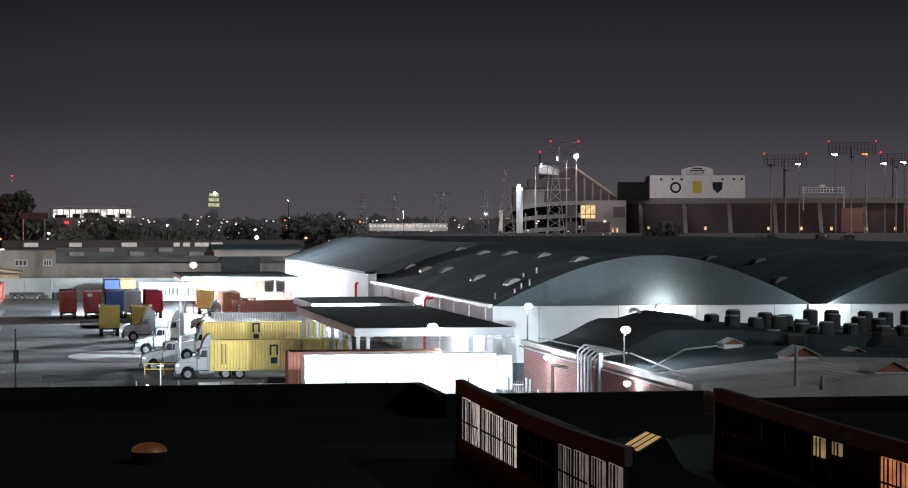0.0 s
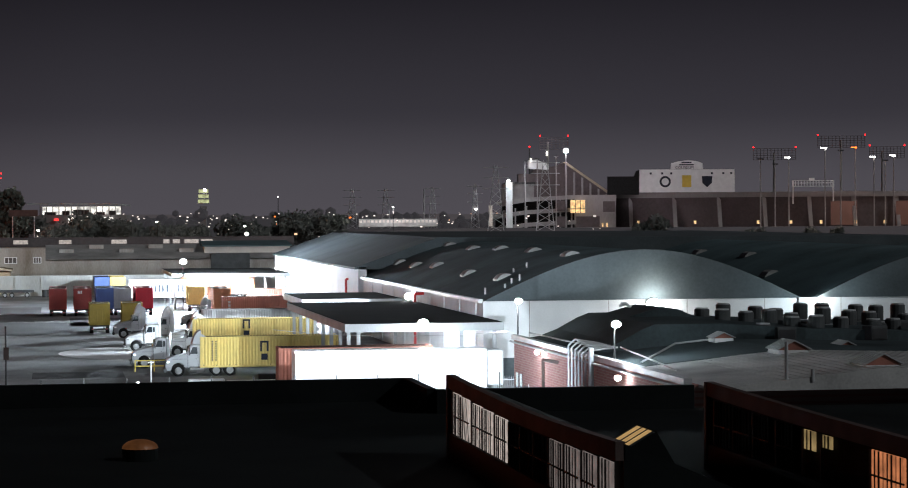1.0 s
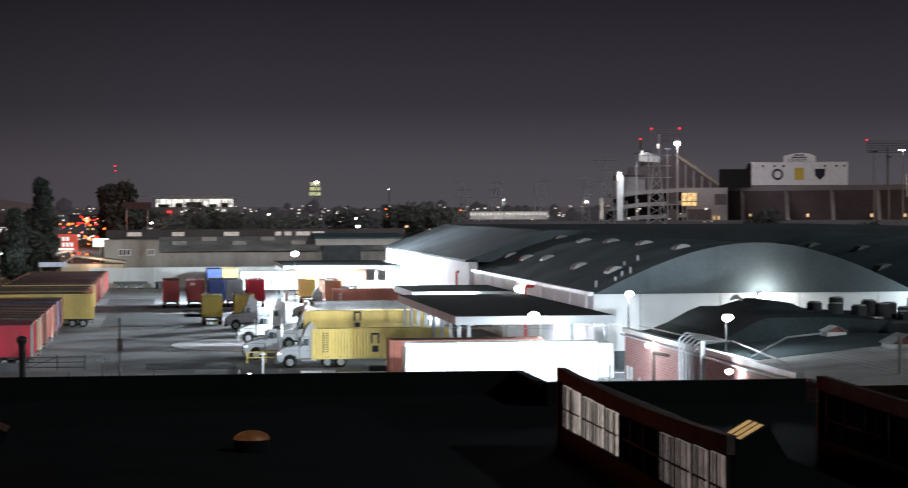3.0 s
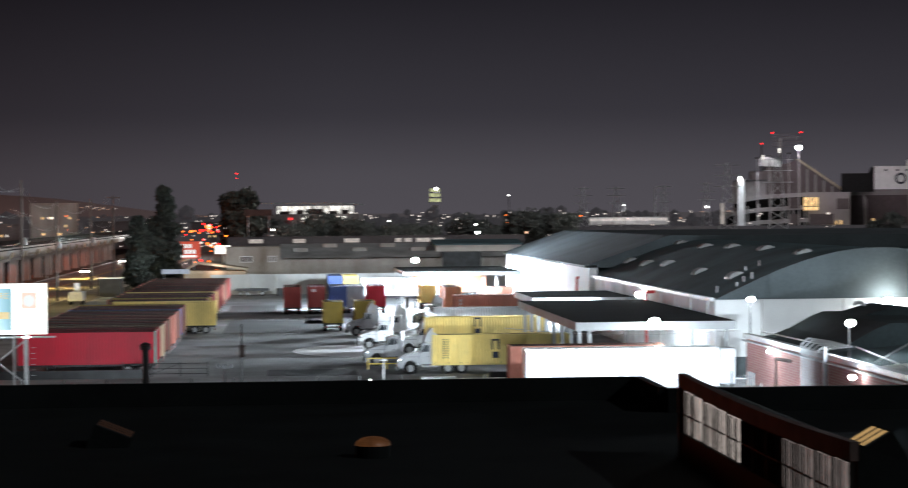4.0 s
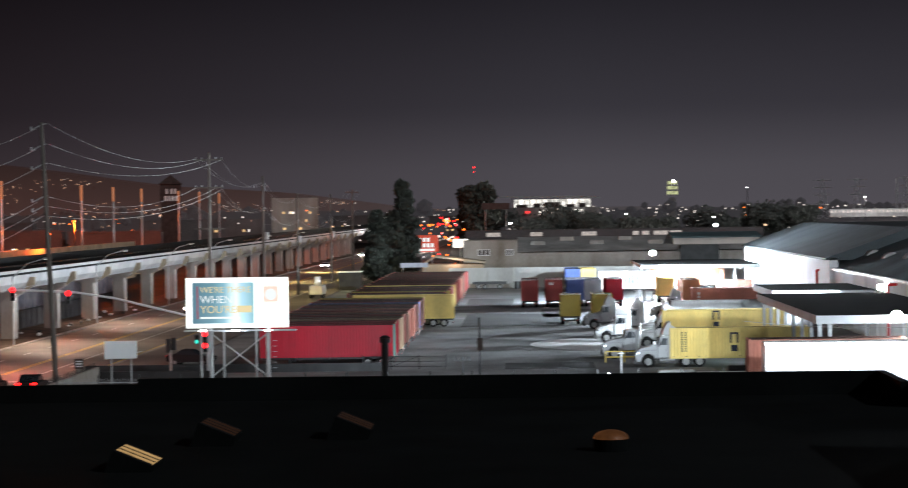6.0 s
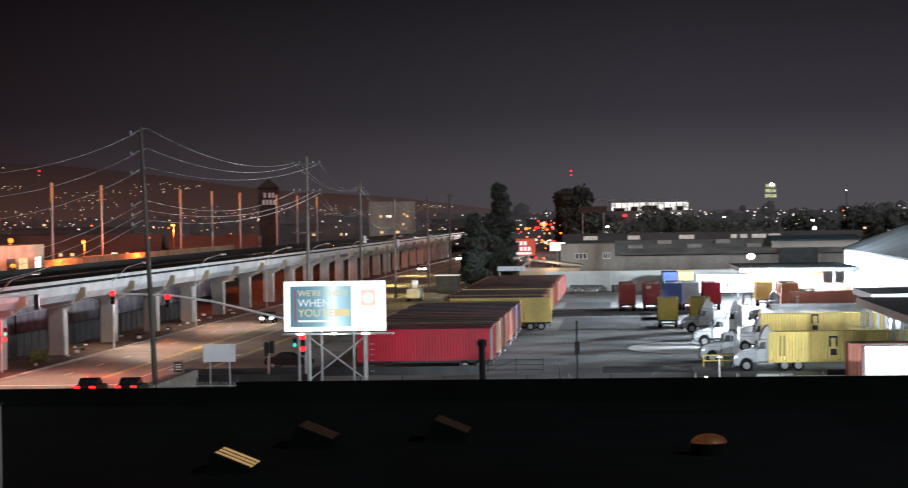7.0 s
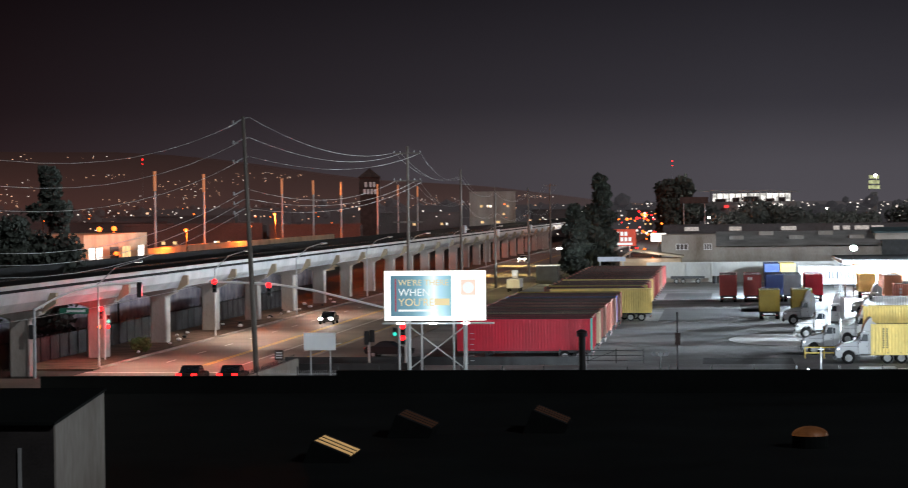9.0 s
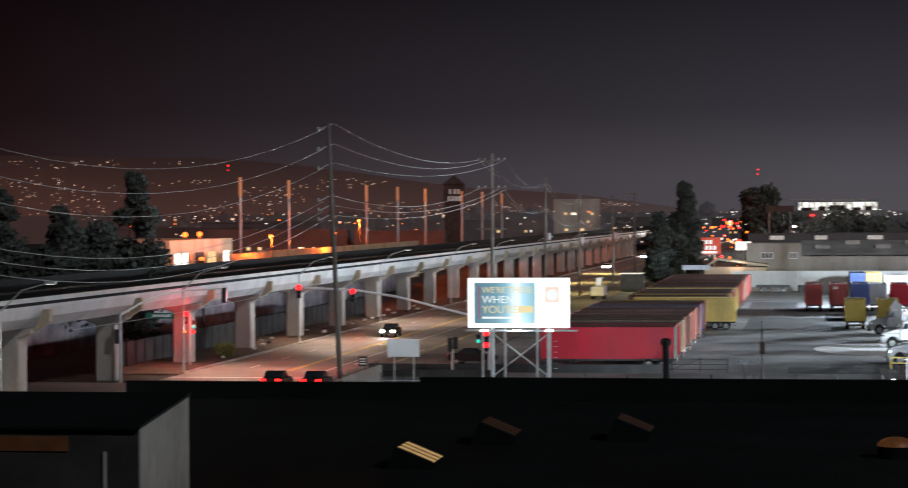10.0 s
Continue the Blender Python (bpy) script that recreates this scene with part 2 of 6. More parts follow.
FAR_HAZE = blend_glow("far_haze_glow", -520, -60, [(0, (0.036, 0.0135, 0.0105)), (0.5, (0.030, 0.0175, 0.0165)), (1, (0.026, 0.0242, 0.0275))], 1.0)
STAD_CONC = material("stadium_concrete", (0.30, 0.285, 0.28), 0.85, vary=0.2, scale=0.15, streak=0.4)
# darker copy of STAD_CONC: the stands' shade is put into the colour
STAD_DARK = material("stadium_dark_and_painted_shade", (0.13, 0.11, 0.11), 0.9, vary=0.3, scale=0.1)
GRAFFITI = material("graffiti_wall", (0.20, 0.18, 0.19), 0.8, vary=0.6, scale=1.6, dirt=(0.05, 0.05, 0.08))
G_FLOOD = glow("floodlight_lens", (0.95, 1.0, 0.98), 110)
G_WHITE = glow("white_lamp", (1.0, 0.98, 0.95), 12)
G_SOFT = glow("lit_window", (1.0, 0.95, 0.88), 1.6, 0.5, 0.8)
G_WARM = glow("warm_window", (1.0, 0.66, 0.30), 1.0, 0.4, 0.8)
G_ORANGE = glow("sodium_lamp", (1.0, 0.17, 0.02), 4)
G_RED = glow("red_signal", (1.0, 0.006, 0.008), 6)
G_AMBER = glow("amber_signal", (1.0, 0.25, 0.02), 2.5)
G_GREEN = glow("green_signal", (0.05, 0.9, 0.7), 0.9)
G_TAIL = glow("tail_light", (1.0, 0.012, 0.012), 6)
G_HEAD = glow("headlight", (1.0, 0.97, 0.9), 400)
G_CITY = glow("town_light_warm", (1.0, 0.58, 0.36), 1.3)
G_CITYW = glow("town_light_white", (1.0, 0.88, 0.80), 1.4)
G_TRAIN = glow("train_window", (1.0, 0.92, 0.88), 0.6, 0.4, 0.3)
G_CURTAIN = glow("lit_curtain", (1.0, 0.88, 0.80), 0.42, 0.35, 3)
G_CURTAIN_D = glow("dim_lit_curtain", (1.0, 0.85, 0.80), 0.13, 0.35, 3)
G_DIMYELLOW = glow("dim_yellow_pane", (1.0, 0.72, 0.32), 0.22, 0.5, 2)
G_CURTAIN_O = glow("orange_curtain", (1.0, 0.35, 0.15), 0.42, 0.35, 3)
G_SKYLIGHT = glow("skylight_pane", (1.0, 0.62, 0.25), 0.42, 0.2, 1.5)
G_SKYDIM = glow("dim_skylight_pane", (1.0, 0.38, 0.14), 0.013, 0.3, 1.5)


# ---- mesh helpers ----
def bx(bm, x0, x1, y0, y1, z0, z1):
    v = [bm.verts.new((x, y, z)) for z in (z0, z1) for x, y in ((x0, y0), (x1, y0), (x1, y1), (x0, y1))]
    for f in ((3, 2, 1, 0), (4, 5, 6, 7), (0, 1, 5, 4), (1, 2, 6, 5), (2, 3, 7, 6), (3, 0, 4, 7)):
        bm.faces.new([v[i] for i in f])
    return bm


def box(x0, x1, y0, y1, z0, z1):
    return bx(bmesh.new(), x0, x1, y0, y1, z0, z1)


def rod(bm, p, q, r, r2=None, n=8):
    """A capped tube from p to q."""
    p, q = Vector(p), Vector(q)
    turn = (q - p).to_track_quat("Z", "Y")
    rings = []
    for c, rad in ((p, r), (q, r if r2 is None else r2)):
        rings.append([bm.verts.new(c + turn @ Vector((rad * math.cos(2 * math.pi * k / n), rad * math.sin(2 * math.pi * k / n), 0))) for k in range(n)])
    for k in range(n):
        bm.faces.new((rings[0][k], rings[0][(k + 1) % n], rings[1][(k + 1) % n], rings[1][k]))
    bm.faces.new(rings[0][::-1])
    bm.faces.new(rings[1])
    return bm


def prism(bm, profile, a0, a1, axis="y"):
    """A closed profile of (u, z) swept along y (u is x) or along x (u is y)."""
    put = (lambda u, z, a: (u, a, z)) if axis == "y" else (lambda u, z, a: (a, u, z))
    r0 = [bm.verts.new(put(u, z, a0)) for u, z in profile]
    r1 = [bm.verts.new(put(u, z, a1)) for u, z in profile]
    n = len(profile)
    for k in range(n):
        bm.faces.new((r0[k], r0[(k + 1) % n], r1[(k + 1) % n], r1[k]))
    bm.faces.new(r0[::-1])
    bm.faces.new(r1)
    bmesh.ops.recalc_face_normals(bm, faces=bm.faces)
    return bm


def ball(bm, x, y, z, r, sz=1.0, sub=1):
    m = Matrix.Translation((x, y, z)) @ Matrix.Diagonal((r, r, r * sz, 1))
    bmesh.ops.create_icosphere(bm, subdivisions=sub, radius=1.0, matrix=m)
    return bm


def soften(bm, w=0.03, seg=1):
    bmesh.ops.recalc_face_normals(bm, faces=bm.faces)
    bmesh.ops.bevel(bm, geom=[e for e in bm.edges if len(e.link_faces) == 2 and e.calc_face_angle(0) > 0.5], offset=w, segments=seg, affect="EDGES", clamp_overlap=True)
    return bm


def part(name, bm, mat, parent=None, label="", m=None):
    me = bpy.data.meshes.new(name)
    bm.to_mesh(me)
    bm.free()
    me.materials.append(mat)
    ob = new(name, me)
    if parent:
        ob.parent = parent
    if m:
        ob.matrix_basis = m
    if label:
        tagged(ob, label)
    return ob


def thing(name, m, label, category, group="", kind=""):
    ob = new(name)
    ob.empty_display_size = 0.2
    ob.matrix_basis = m
    return tagged(ob, label, category, group, kind)


def setting(name, bm, mat, label, category):
    return tagged(part(name, bm, mat), label, category, kind="structure")


def far_pose(dist, bearing, x, z=0.0, off=0.0):
    """A place dist metres away along a bearing (degrees left of the street's line), x metres to its right, facing the eye."""
    return pose(0, 0, 0, 0, 0, bearing) @ pose(x, dist + off, z)

# ---- ground, yard, street ----
setting("ground", box(-4000, 4000, -600, 4700, -0.6, -0.03), GROUND, "dark bare ground of the industrial district", "ground")
setting("yard_pavement", box(-37.5, 38, 120, 402, -0.2, 0.0), CONCRETE_LOT, "worn grey concrete and asphalt of the truck yard", "pavement")
bm = bmesh.new()
for x0, x1, y0, y1 in ((-8, 4.5, 268, 300), (4, 20, 176, 190), (-2, 6, 196, 204), (2.0, 30, 290, 312), (-9, -2, 330, 352)):
    bx(bm, x0, x1, y0, y1, -0.01, 0.006)
setting("yard_patches", bm, ASPHALT, "darker asphalt patches in the yard", "pavement")
bm = bmesh.new()
_v = [bm.verts.new((8.5 + 8.2 * math.cos(a) * (1.0 if math.cos(a) < 0 else 1.4), 231.5 + 11 * math.sin(a), 0.012)) for a in [k * math.pi / 16 for k in range(32)]]
bm.faces.new(_v)
setting("pale_slab", bm, PALE_LOT, "rounded pale new concrete slab in the yard", "pavement")
setting("road", box(-55, -38.4, 60, 1500, -0.2, 0.004), ROAD, "grey asphalt street beside the viaduct", "road")
setting("cross_road", box(-120, -55, 163, 181, -0.2, 0.0), ROAD, "side street passing under the viaduct", "road")
setting("verge", box(-63, -55, 190, 1500, -0.2, 0.12), DIRT, "dirt verge with litter below the viaduct", "ground")
bm = bmesh.new()
bx(bm, -55.2, -54.9, 192, 1500, -0.1, 0.16)
bx(bm, -38.6, -38.2, 196, 1500, -0.1, 0.16)
setting("kerb", bm, CONCRETE, "pale concrete street kerbs", "kerb")
setting("pavement", box(-38.2, -33, 196, 1400, -0.1, 0.14), ROAD, "concrete pavement along the street", "pavement")
bm = bmesh.new()
for k in range(60):
    bx(bm, -51.0, -50.86, 200 + 12 * k, 203.5 + 12 * k, 0.0, 0.012)
bx(bm, -43.2, -43.05, 196, 330, 0.0, 0.012)
bx(bm, -55, -38.5, 187.2, 187.8, 0.0, 0.012)
for k in range(3):
    bx(bm, -42.4 + 1.3 * k, -42.0 + 1.3 * k, 205 + 10 * k, 208 + 10 * k, 0.0, 0.012)
setting("white_road_lines", bm, LINE_WHITE, "worn white lane lines and stop line", "marking")
bm = bmesh.new()
bx(bm, -46.7, -46.55, 196, 900, 0.0, 0.012)
bx(bm, -46.35, -46.2, 196, 900, 0.0, 0.012)
bx(bm, -38.75, -38.62, 197, 300, 0.12, 0.172)
setting("yellow_road_lines", bm, LINE_YELLOW, "double yellow centre line and yellow kerb edge", "marking")

# ---- elevated rail viaduct ----
viaduct = thing("rail_viaduct", pose(-58.6, 0, 0), "elevated concrete rail viaduct on a row of columns", "viaduct", kind="structure")
bm = bmesh.new()
prism(bm, [(-2.2, 5.75), (1.0, 5.75), (2.0, 6.55), (2.2, 7.25), (2.2, 7.45), (-3.0, 7.45), (-3.0, 7.2)], 60, 1100)
part("girder", bm, PALE_CONC, viaduct, "pale concrete box girder")
part("far_girder", prism(bmesh.new(), [(-7.4, 5.75), (-4.2, 5.75), (-3.3, 7.2), (-3.3, 7.45), (-8.4, 7.45), (-8.4, 7.2)], 60, 1100), PALE_CONC, viaduct)
bm = bmesh.new()
bx(bm, 2.0, 2.22, 60, 1100, 7.72, 8.05)
part("parapet", bm, PALE_CONC, viaduct, "pale parapet strip along the deck edge")
bm = bmesh.new()
bx(bm, 1.7, 2.0, 60, 1100, 7.45, 7.75)
# tall dark barrier, added for the black band above the deck
bx(bm, -8.3, -8.1, 60, 1100, 7.45, 8.75)
part("trough_and_barrier", bm, BLACK, viaduct, "dark cable trough and added far barrier")
part("track_bed", box(-2.9, 1.6, 60, 1100, 7.46, 7.6), BLACK, viaduct, "black ballasted track bed")
part("track_bed", box(-8.0, -3.5, 60, 1100, 7.46, 7.6), BLACK, viaduct, "black ballasted track bed")
bm = bmesh.new()
for x in (-6.6, -5.0, -0.9, 0.7):
    bx(bm, x, x + 0.09, 60, 1100, 7.62, 7.80)
part("rail", bm, CHROME, viaduct, "shiny steel rails")
bm = bmesh.new()
bx(bm, -2.0, -1.8, 60, 1100, 7.5, 8.1)
part("third_rail_cover", bm, BLACK, viaduct)
COL_Y = [159.4 + 23.2 * k for k in range(26)]
bm = bmesh.new()
prism(bm, [(-1.2, 0), (0.5, 0), (0.5, 4.9), (1.5, 5.35), (1.5, 5.74), (-7.2, 5.74), (-7.2, 5.4), (-2.2, 5.2), (-1.2, 4.9)], -0.95, 0.95)
soften(bm, 0.12)
col = part("column", bm, CONCRETE, viaduct, "", pose(0, COL_Y[0], 0))
bmc = prism(bmesh.new(), [(1.3, 5.3), (2.7, 6.2), (2.7, 7.1), (2.22, 7.1), (1.6, 5.76)], -0.35, 0.35)
corbel = part("corbel", bmc, TAN_CONC, viaduct, "", pose(0, COL_Y[0], 0))
for y in COL_Y[1:]:
    for src in (col, corbel):
        o = src.copy()
        scene.collection.objects.link(o)
        o.matrix_basis = pose(0, y, 0)

# long wall with faded graffiti and a sheet fence behind the columns
setting("graffiti_wall", box(-76.5, -76, 186, 420, 0, 4.6), GRAFFITI, "long concrete wall covered in faded graffiti", "wall")
fence = thing("slat_fence", pose(-62.6, 190, 0), "grey slatted chain-link fence under the viaduct", "fence", kind="structure")
bm = bmesh.new()
for k in range(420):
    bx(bm, -0.02, 0.02, 0.30 * k, 0.30 * k + 0.24, 0.1, 2.35)
tagged(part("slats", bm, SLAT, fence), kind="stuff")
bm = bmesh.new()
for k in range(43):
    rod(bm, (0.06, 3 * k, 0), (0.06, 3 * k, 2.7), 0.04, n=6)
tagged(part("posts", bm, SLAT, fence), kind="stuff")

# ---- perimeter walls of the yard ----
setting("yard_wall", box(-14, 40, 402, 402.3, 0, 3.6), YARD_WALL, "long white-painted wall at the back of the yard", "wall")
yw = thing("yard_wall_pilasters", pose(0, 401.9, 0), "raised pilasters on the white yard wall", "wall", kind="structure")
for k in range(9):
    part("pilaster", box(-11.6 + 4.6 * k, -11.3 + 4.6 * k, -0.15, 0.1, 0, 3.62), YARD_WALL, yw)
bm = bmesh.new()
bx(bm, -34.6, -34.2, 150, 177, 0, 1.9)
setting("corner_wall", bm, GREY_WALL, "grey block wall with a spiked top at the street corner", "wall")
setting("corner_wall_return", box(-34.2, -24, 177, 177.3, 0, 1.5), SLAT, "dark sheet wall turning the corner of the yard", "wall")
bm = bmesh.new()
for k in range(68):
    rod(bm, (-34.4, 150.2 + 0.39 * k, 1.9), (-34.4, 150.2 + 0.39 * k, 2.3), 0.03, 0.01, n=4)
tagged(part("wall_spikes", bm, DARK_STEEL), "dark steel spikes on the corner wall", "spikes", kind="stuff")
setting("dark_sheet_fence", box(-39, -12.5, 195.5, 195.7, 0, 0.75), DARK_STEEL, "dark sheet fence in front of the containers", "fence")

# pipe gate with a diagonal stay beside the first container
gate = thing("pipe_gate", pose(-14.6, 197.2, 0), "dark steel pipe gate with thin rails", "gate")
for z in (0.25, 0.7, 1.15):
    part("rail", rod(bmesh.new(), (0, 0, z), (7.4, 0, z), 0.035, n=6), DARK_STEEL, gate)
for x in (0, 2.5, 5.0, 7.4):
    part("post", rod(bmesh.new(), (x, 0, 0), (x, 0, 1.3), 0.05, n=8), DARK_STEEL, gate)
part("stay", rod(bmesh.new(), (2.5, 0.04, 0.25), (5.0, 0.04, 1.15), 0.025, n=6), DARK_STEEL, gate)

# pale picket fence along the front of the yard
pf = thing("picket_fence", pose(-34, 160, 0), "steel picket fence along the front of the yard", "fence", kind="structure")
bm = bmesh.new()
for k in range(440):
    rod(bm, (0.16 * k, 0, 0.1), (0.16 * k, 0, 2.2), 0.012, n=4)
bx(bm, 0, 70, -0.02, 0.02, 0.3, 0.35)
bx(bm, 0, 70, -0.02, 0.02, 1.9, 1.95)
tagged(part("pickets", bm, STEEL, pf), kind="stuff")
for k in range(24):
    part("post", box(3 * k - 0.04, 3 * k + 0.04, -0.04, 0.04, 0, 2.5), DARK_STEEL, pf)

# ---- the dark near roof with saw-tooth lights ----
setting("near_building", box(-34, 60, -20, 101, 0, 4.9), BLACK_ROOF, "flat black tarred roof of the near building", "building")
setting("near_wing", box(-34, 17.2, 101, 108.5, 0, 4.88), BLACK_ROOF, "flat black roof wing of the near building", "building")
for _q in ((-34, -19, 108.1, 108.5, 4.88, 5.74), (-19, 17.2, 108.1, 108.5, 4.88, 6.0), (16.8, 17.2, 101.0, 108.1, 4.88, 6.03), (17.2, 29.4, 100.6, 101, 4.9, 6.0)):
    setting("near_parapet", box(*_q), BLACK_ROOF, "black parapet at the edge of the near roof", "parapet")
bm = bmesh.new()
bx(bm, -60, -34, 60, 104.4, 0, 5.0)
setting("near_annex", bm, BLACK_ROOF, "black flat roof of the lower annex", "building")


def sawtooth(x, y0, y1, ztop, zlow, width, lit, trim):
    """A saw-tooth roof light: a glazed upright face to -x, a timber fascia, and a slope that falls to +x."""
    t = thing("sawtooth_roof", pose(x, 0, 0), "dark saw-tooth roof with a glazed upright face", "roof", "saw-tooth roofs")
    n = 14
    bm = bmesh.new()
    rings = []
    for k in range(n + 1):
        y = y1 + (y0 - y1) * k / n
        s = math.sin(math.pi * min(1, k / n)) * 0.18
        rings.append([bm.verts.new(p) for p in ((0.12, y, zlow), (0.12, y, ztop - s - 0.05), (width, y, zlow), )])
    for a, b in zip(rings, rings[1:]):
        for i in range(3):
            bm.faces.new((a[i], a[(i + 1) % 3], b[(i + 1) % 3], b[i]))
    bm.faces.new(rings[0])
    bm.faces.new(rings[-1][::-1])
    bmesh.ops.recalc_face_normals(bm, faces=bm.faces)
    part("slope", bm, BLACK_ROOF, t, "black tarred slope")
    bm = bmesh.new()
    for k in range(n):
        ya, yb = y1 + (y0 - y1) * k / n, y1 + (y0 - y1) * (k + 1) / n
        sa, sb = [math.sin(math.pi * q / n) * 0.18 for q in (k, k + 1)]
        v = [bm.verts.new(p) for p in ((-0.1, ya, ztop - sa), (0.16, ya, ztop - sa), (0.16, yb, ztop - sb), (-0.1, yb, ztop - sb), (-0.1, ya, ztop - sa - 0.5), (0.16, ya, ztop - sa - 0.5), (0.16, yb, ztop - sb - 0.5), (-0.1, yb, ztop - sb - 0.5))]
        for f in ((0, 1, 2, 3), (4, 5, 6, 7), (0, 1, 5, 4), (1, 2, 6, 5), (2, 3, 7, 6), (3, 0, 4, 7)):
            bm.faces.new([v[i] for i in f])
    bmesh.ops.recalc_face_normals(bm, faces=bm.faces)
    part("fascia", bm, trim, t, "brown timber fascia board")
    part("end_post", box(-0.12, 0.2, y1 - 0.05, y1 + 0.2, zlow, ztop - 0.02), trim, t)
    part("upstand", box(-0.08, 0.11, y0, y1, zlow, 5.86), BLACK_ROOF, t, "black upstand below the glazing")
    for ya, yb, mat, top in lit:
        zb = 5.9
        zt = ztop - 0.58 - math.sin(math.pi * (y1 - (ya + yb) / 2) / (y1 - y0)) * 0.18
        if top:
            zb = zt - top
        part("pane", box(-0.02, 0.03, yb + 0.05, ya - 0.05, zb, zt), mat, t)
        part("window_frame", box(-0.07, 0.03, ya - 0.05, ya + 0.05, 5.9, zt), SLAT, t)
        if not top:
            part("glazing_bar", box(-0.06, -0.025, yb + 0.05, ya - 0.05, 6.55, 6.6), SLAT, t)
        # dark rods paint the shade in curtain folds; the leaning ones are pale
        n = max(3, round((ya - yb) / 0.34))
        for q in range(1, n):
            yy = ya - (ya - yb) * q / n
            lean = 0.3 if (mat is G_CURTAIN and ya == 79.55 and q > 1) else 0.0
            bm = rod(bmesh.new(), (-0.035, yy + lean, zt), (-0.035, yy - lean, zb), 0.012 + 0.012 * (q % 3), n=5)
            part("curtain_fold_rod", bm, SLAT if not lean else WHITE_WALL, t, "thin rod standing in for curtain folds and their shade")
    return t


sawtooth(14.5, 56.6, 81.9, 8.05, 4.9, 7.6, [(81.2, 79.6, G_CURTAIN, 0), (79.55, 77.9, G_CURTAIN, 0), (77.3, 75.5, G_CURTAIN, 0), (75.4, 73.6, G_CURTAIN, 0), (73.2, 71.2, G_CURTAIN, 0), (70.8, 69.2, GLASS, 0), (69.0, 67.2, GLASS, 0), (67.0, 65.2, GLASS, 0),
                                            (64.9, 63.0, G_CURTAIN_D, 0), (62.9, 61.1, G_CURTAIN_D, 0), (60.7, 59.1, G_CURTAIN_D, 0), (58.7, 57.2, G_CURTAIN_D, 0)], RUST_TRIM)
sawtooth(22.8, 40, 76.2, 8.05, 4.9, 7.6, [(75.4, 73.6, GLASS, 0), (73.2, 71.4, GLASS, 0), (71.0, 69.4, GLASS, 0), (68.6, 67.0, GLASS, 0), (66.0, 64.9, G_DIMYELLOW, 0.6), (64.3, 63.4, G_DIMYELLOW, 0.38), (60.2, 57.6, G_CURTAIN_O, 0), (57.2, 55, G_CURTAIN_O, 0)], RUST_TRIM)


def skylight(x, y, z, w, d, mat, tilt=0, turn=0, bars=3, label="glowing amber pitched roof skylight with glazing bars"):
    t = thing("skylight", pose(x, y, z, 0, tilt, turn), label, "skylight", "roof skylights")
    part("kerb", box(-w / 2 - 0.08, w / 2 + 0.08, -d / 2 - 0.08, d / 2 + 0.08, -1.2, 0.05), BLACK_ROOF, t)
    for k in range(bars):
        a, b = -d / 2 + d * k / bars, -d / 2 + d * (k + 1) / bars
        part("pane", box(-w / 2, w / 2, a + 0.04, b - 0.04, 0.05, 0.075), mat, t)
    for k in range(bars + 1):
        part("glazing_bar", box(-w / 2, w / 2, -d / 2 + d * k / bars - 0.04, -d / 2 + d * k / bars + 0.04, 0.05, 0.1), DARK_STEEL, t)


skylight(18.6, 71.0, 6.6, 1.15, 2.1, G_SKYLIGHT, -30, 0)
skylight(-14.0, 79.5, 5.35, 1.4, 2.2, G_SKYLIGHT, 22, 0)
skylight(-12.2, 88, 5.5, 1.4, 2.2, G_SKYDIM, 22, 0, label="dim amber roof skylight")
skylight(-7.0, 90, 5.5, 1.4, 2.2, G_SKYDIM, 22, 0, label="dim amber roof skylight")
# a low rounded roof dome that glows dull orange
t = thing("roof_dome", pose(3.1, 84, 4.9), "dull orange glowing rounded roof dome", "roof dome")
bm = bmesh.new()
ball(bm, 0, 0, 0.45, 0.68, 0.5, 3)
bmesh.ops.bisect_plane(bm, geom=bm.verts[:] + bm.edges[:] + bm.faces[:], plane_co=(0, 0, 0.45), plane_no=(0, 0, 1), clear_inner=True)
part("dome", bm, glow("dull_dome_glow", (1.0, 0.38, 0.13), 0.055, 0.35, 2.0), t)
part("curb", rod(bmesh.new(), (0, 0, 0), (0, 0, 0.45), 0.66, n=20), BLACK_ROOF, t)

# roof penthouse with a sloped pale flank
t = thing("roof_penthouse", pose(-20, 64.8, 4.9), "dark roof penthouse with a pale side wall", "penthouse")
part("body", prism(bmesh.new(), [(0, 0), (5.3, 0), (5.3, 3.22), (0, 2.68)], -7, 0, "x"), SLAT, t, "dark sheet-metal body")
part("side_wall", prism(bmesh.new(), [(0, 0), (5.3, 0), (5.3, 3.26), (0, 2.72)], 0.004, 0.06, "x"), GREY_WALL, t, "pale painted side wall")
part("lid", prism(bmesh.new(), [(-0.2, 2.7), (5.45, 3.27), (5.45, 3.36), (-0.2, 2.79)], -7.1, 0.1, "x"), BLACK_ROOF, t)
part("pane", box(-4.4, -2.2, -0.05, -0.01, 2.0, 2.45), G_SKYDIM, t, "dim orange window strip")
part("door_post", box(-1.1, -1.0, -0.06, -0.01, 0.6, 2.0), STEEL, t)

# tarred flue pipe on the roof edge
t = thing("flue_pipe", pose(-7.0, 109.6, 0), "black steel flue pipe with a cap", "pipe")
part("pipe", rod(bmesh.new(), (0, 0, 0), (0, 0, 7.65), 0.17, n=14), DARK_STEEL, t)
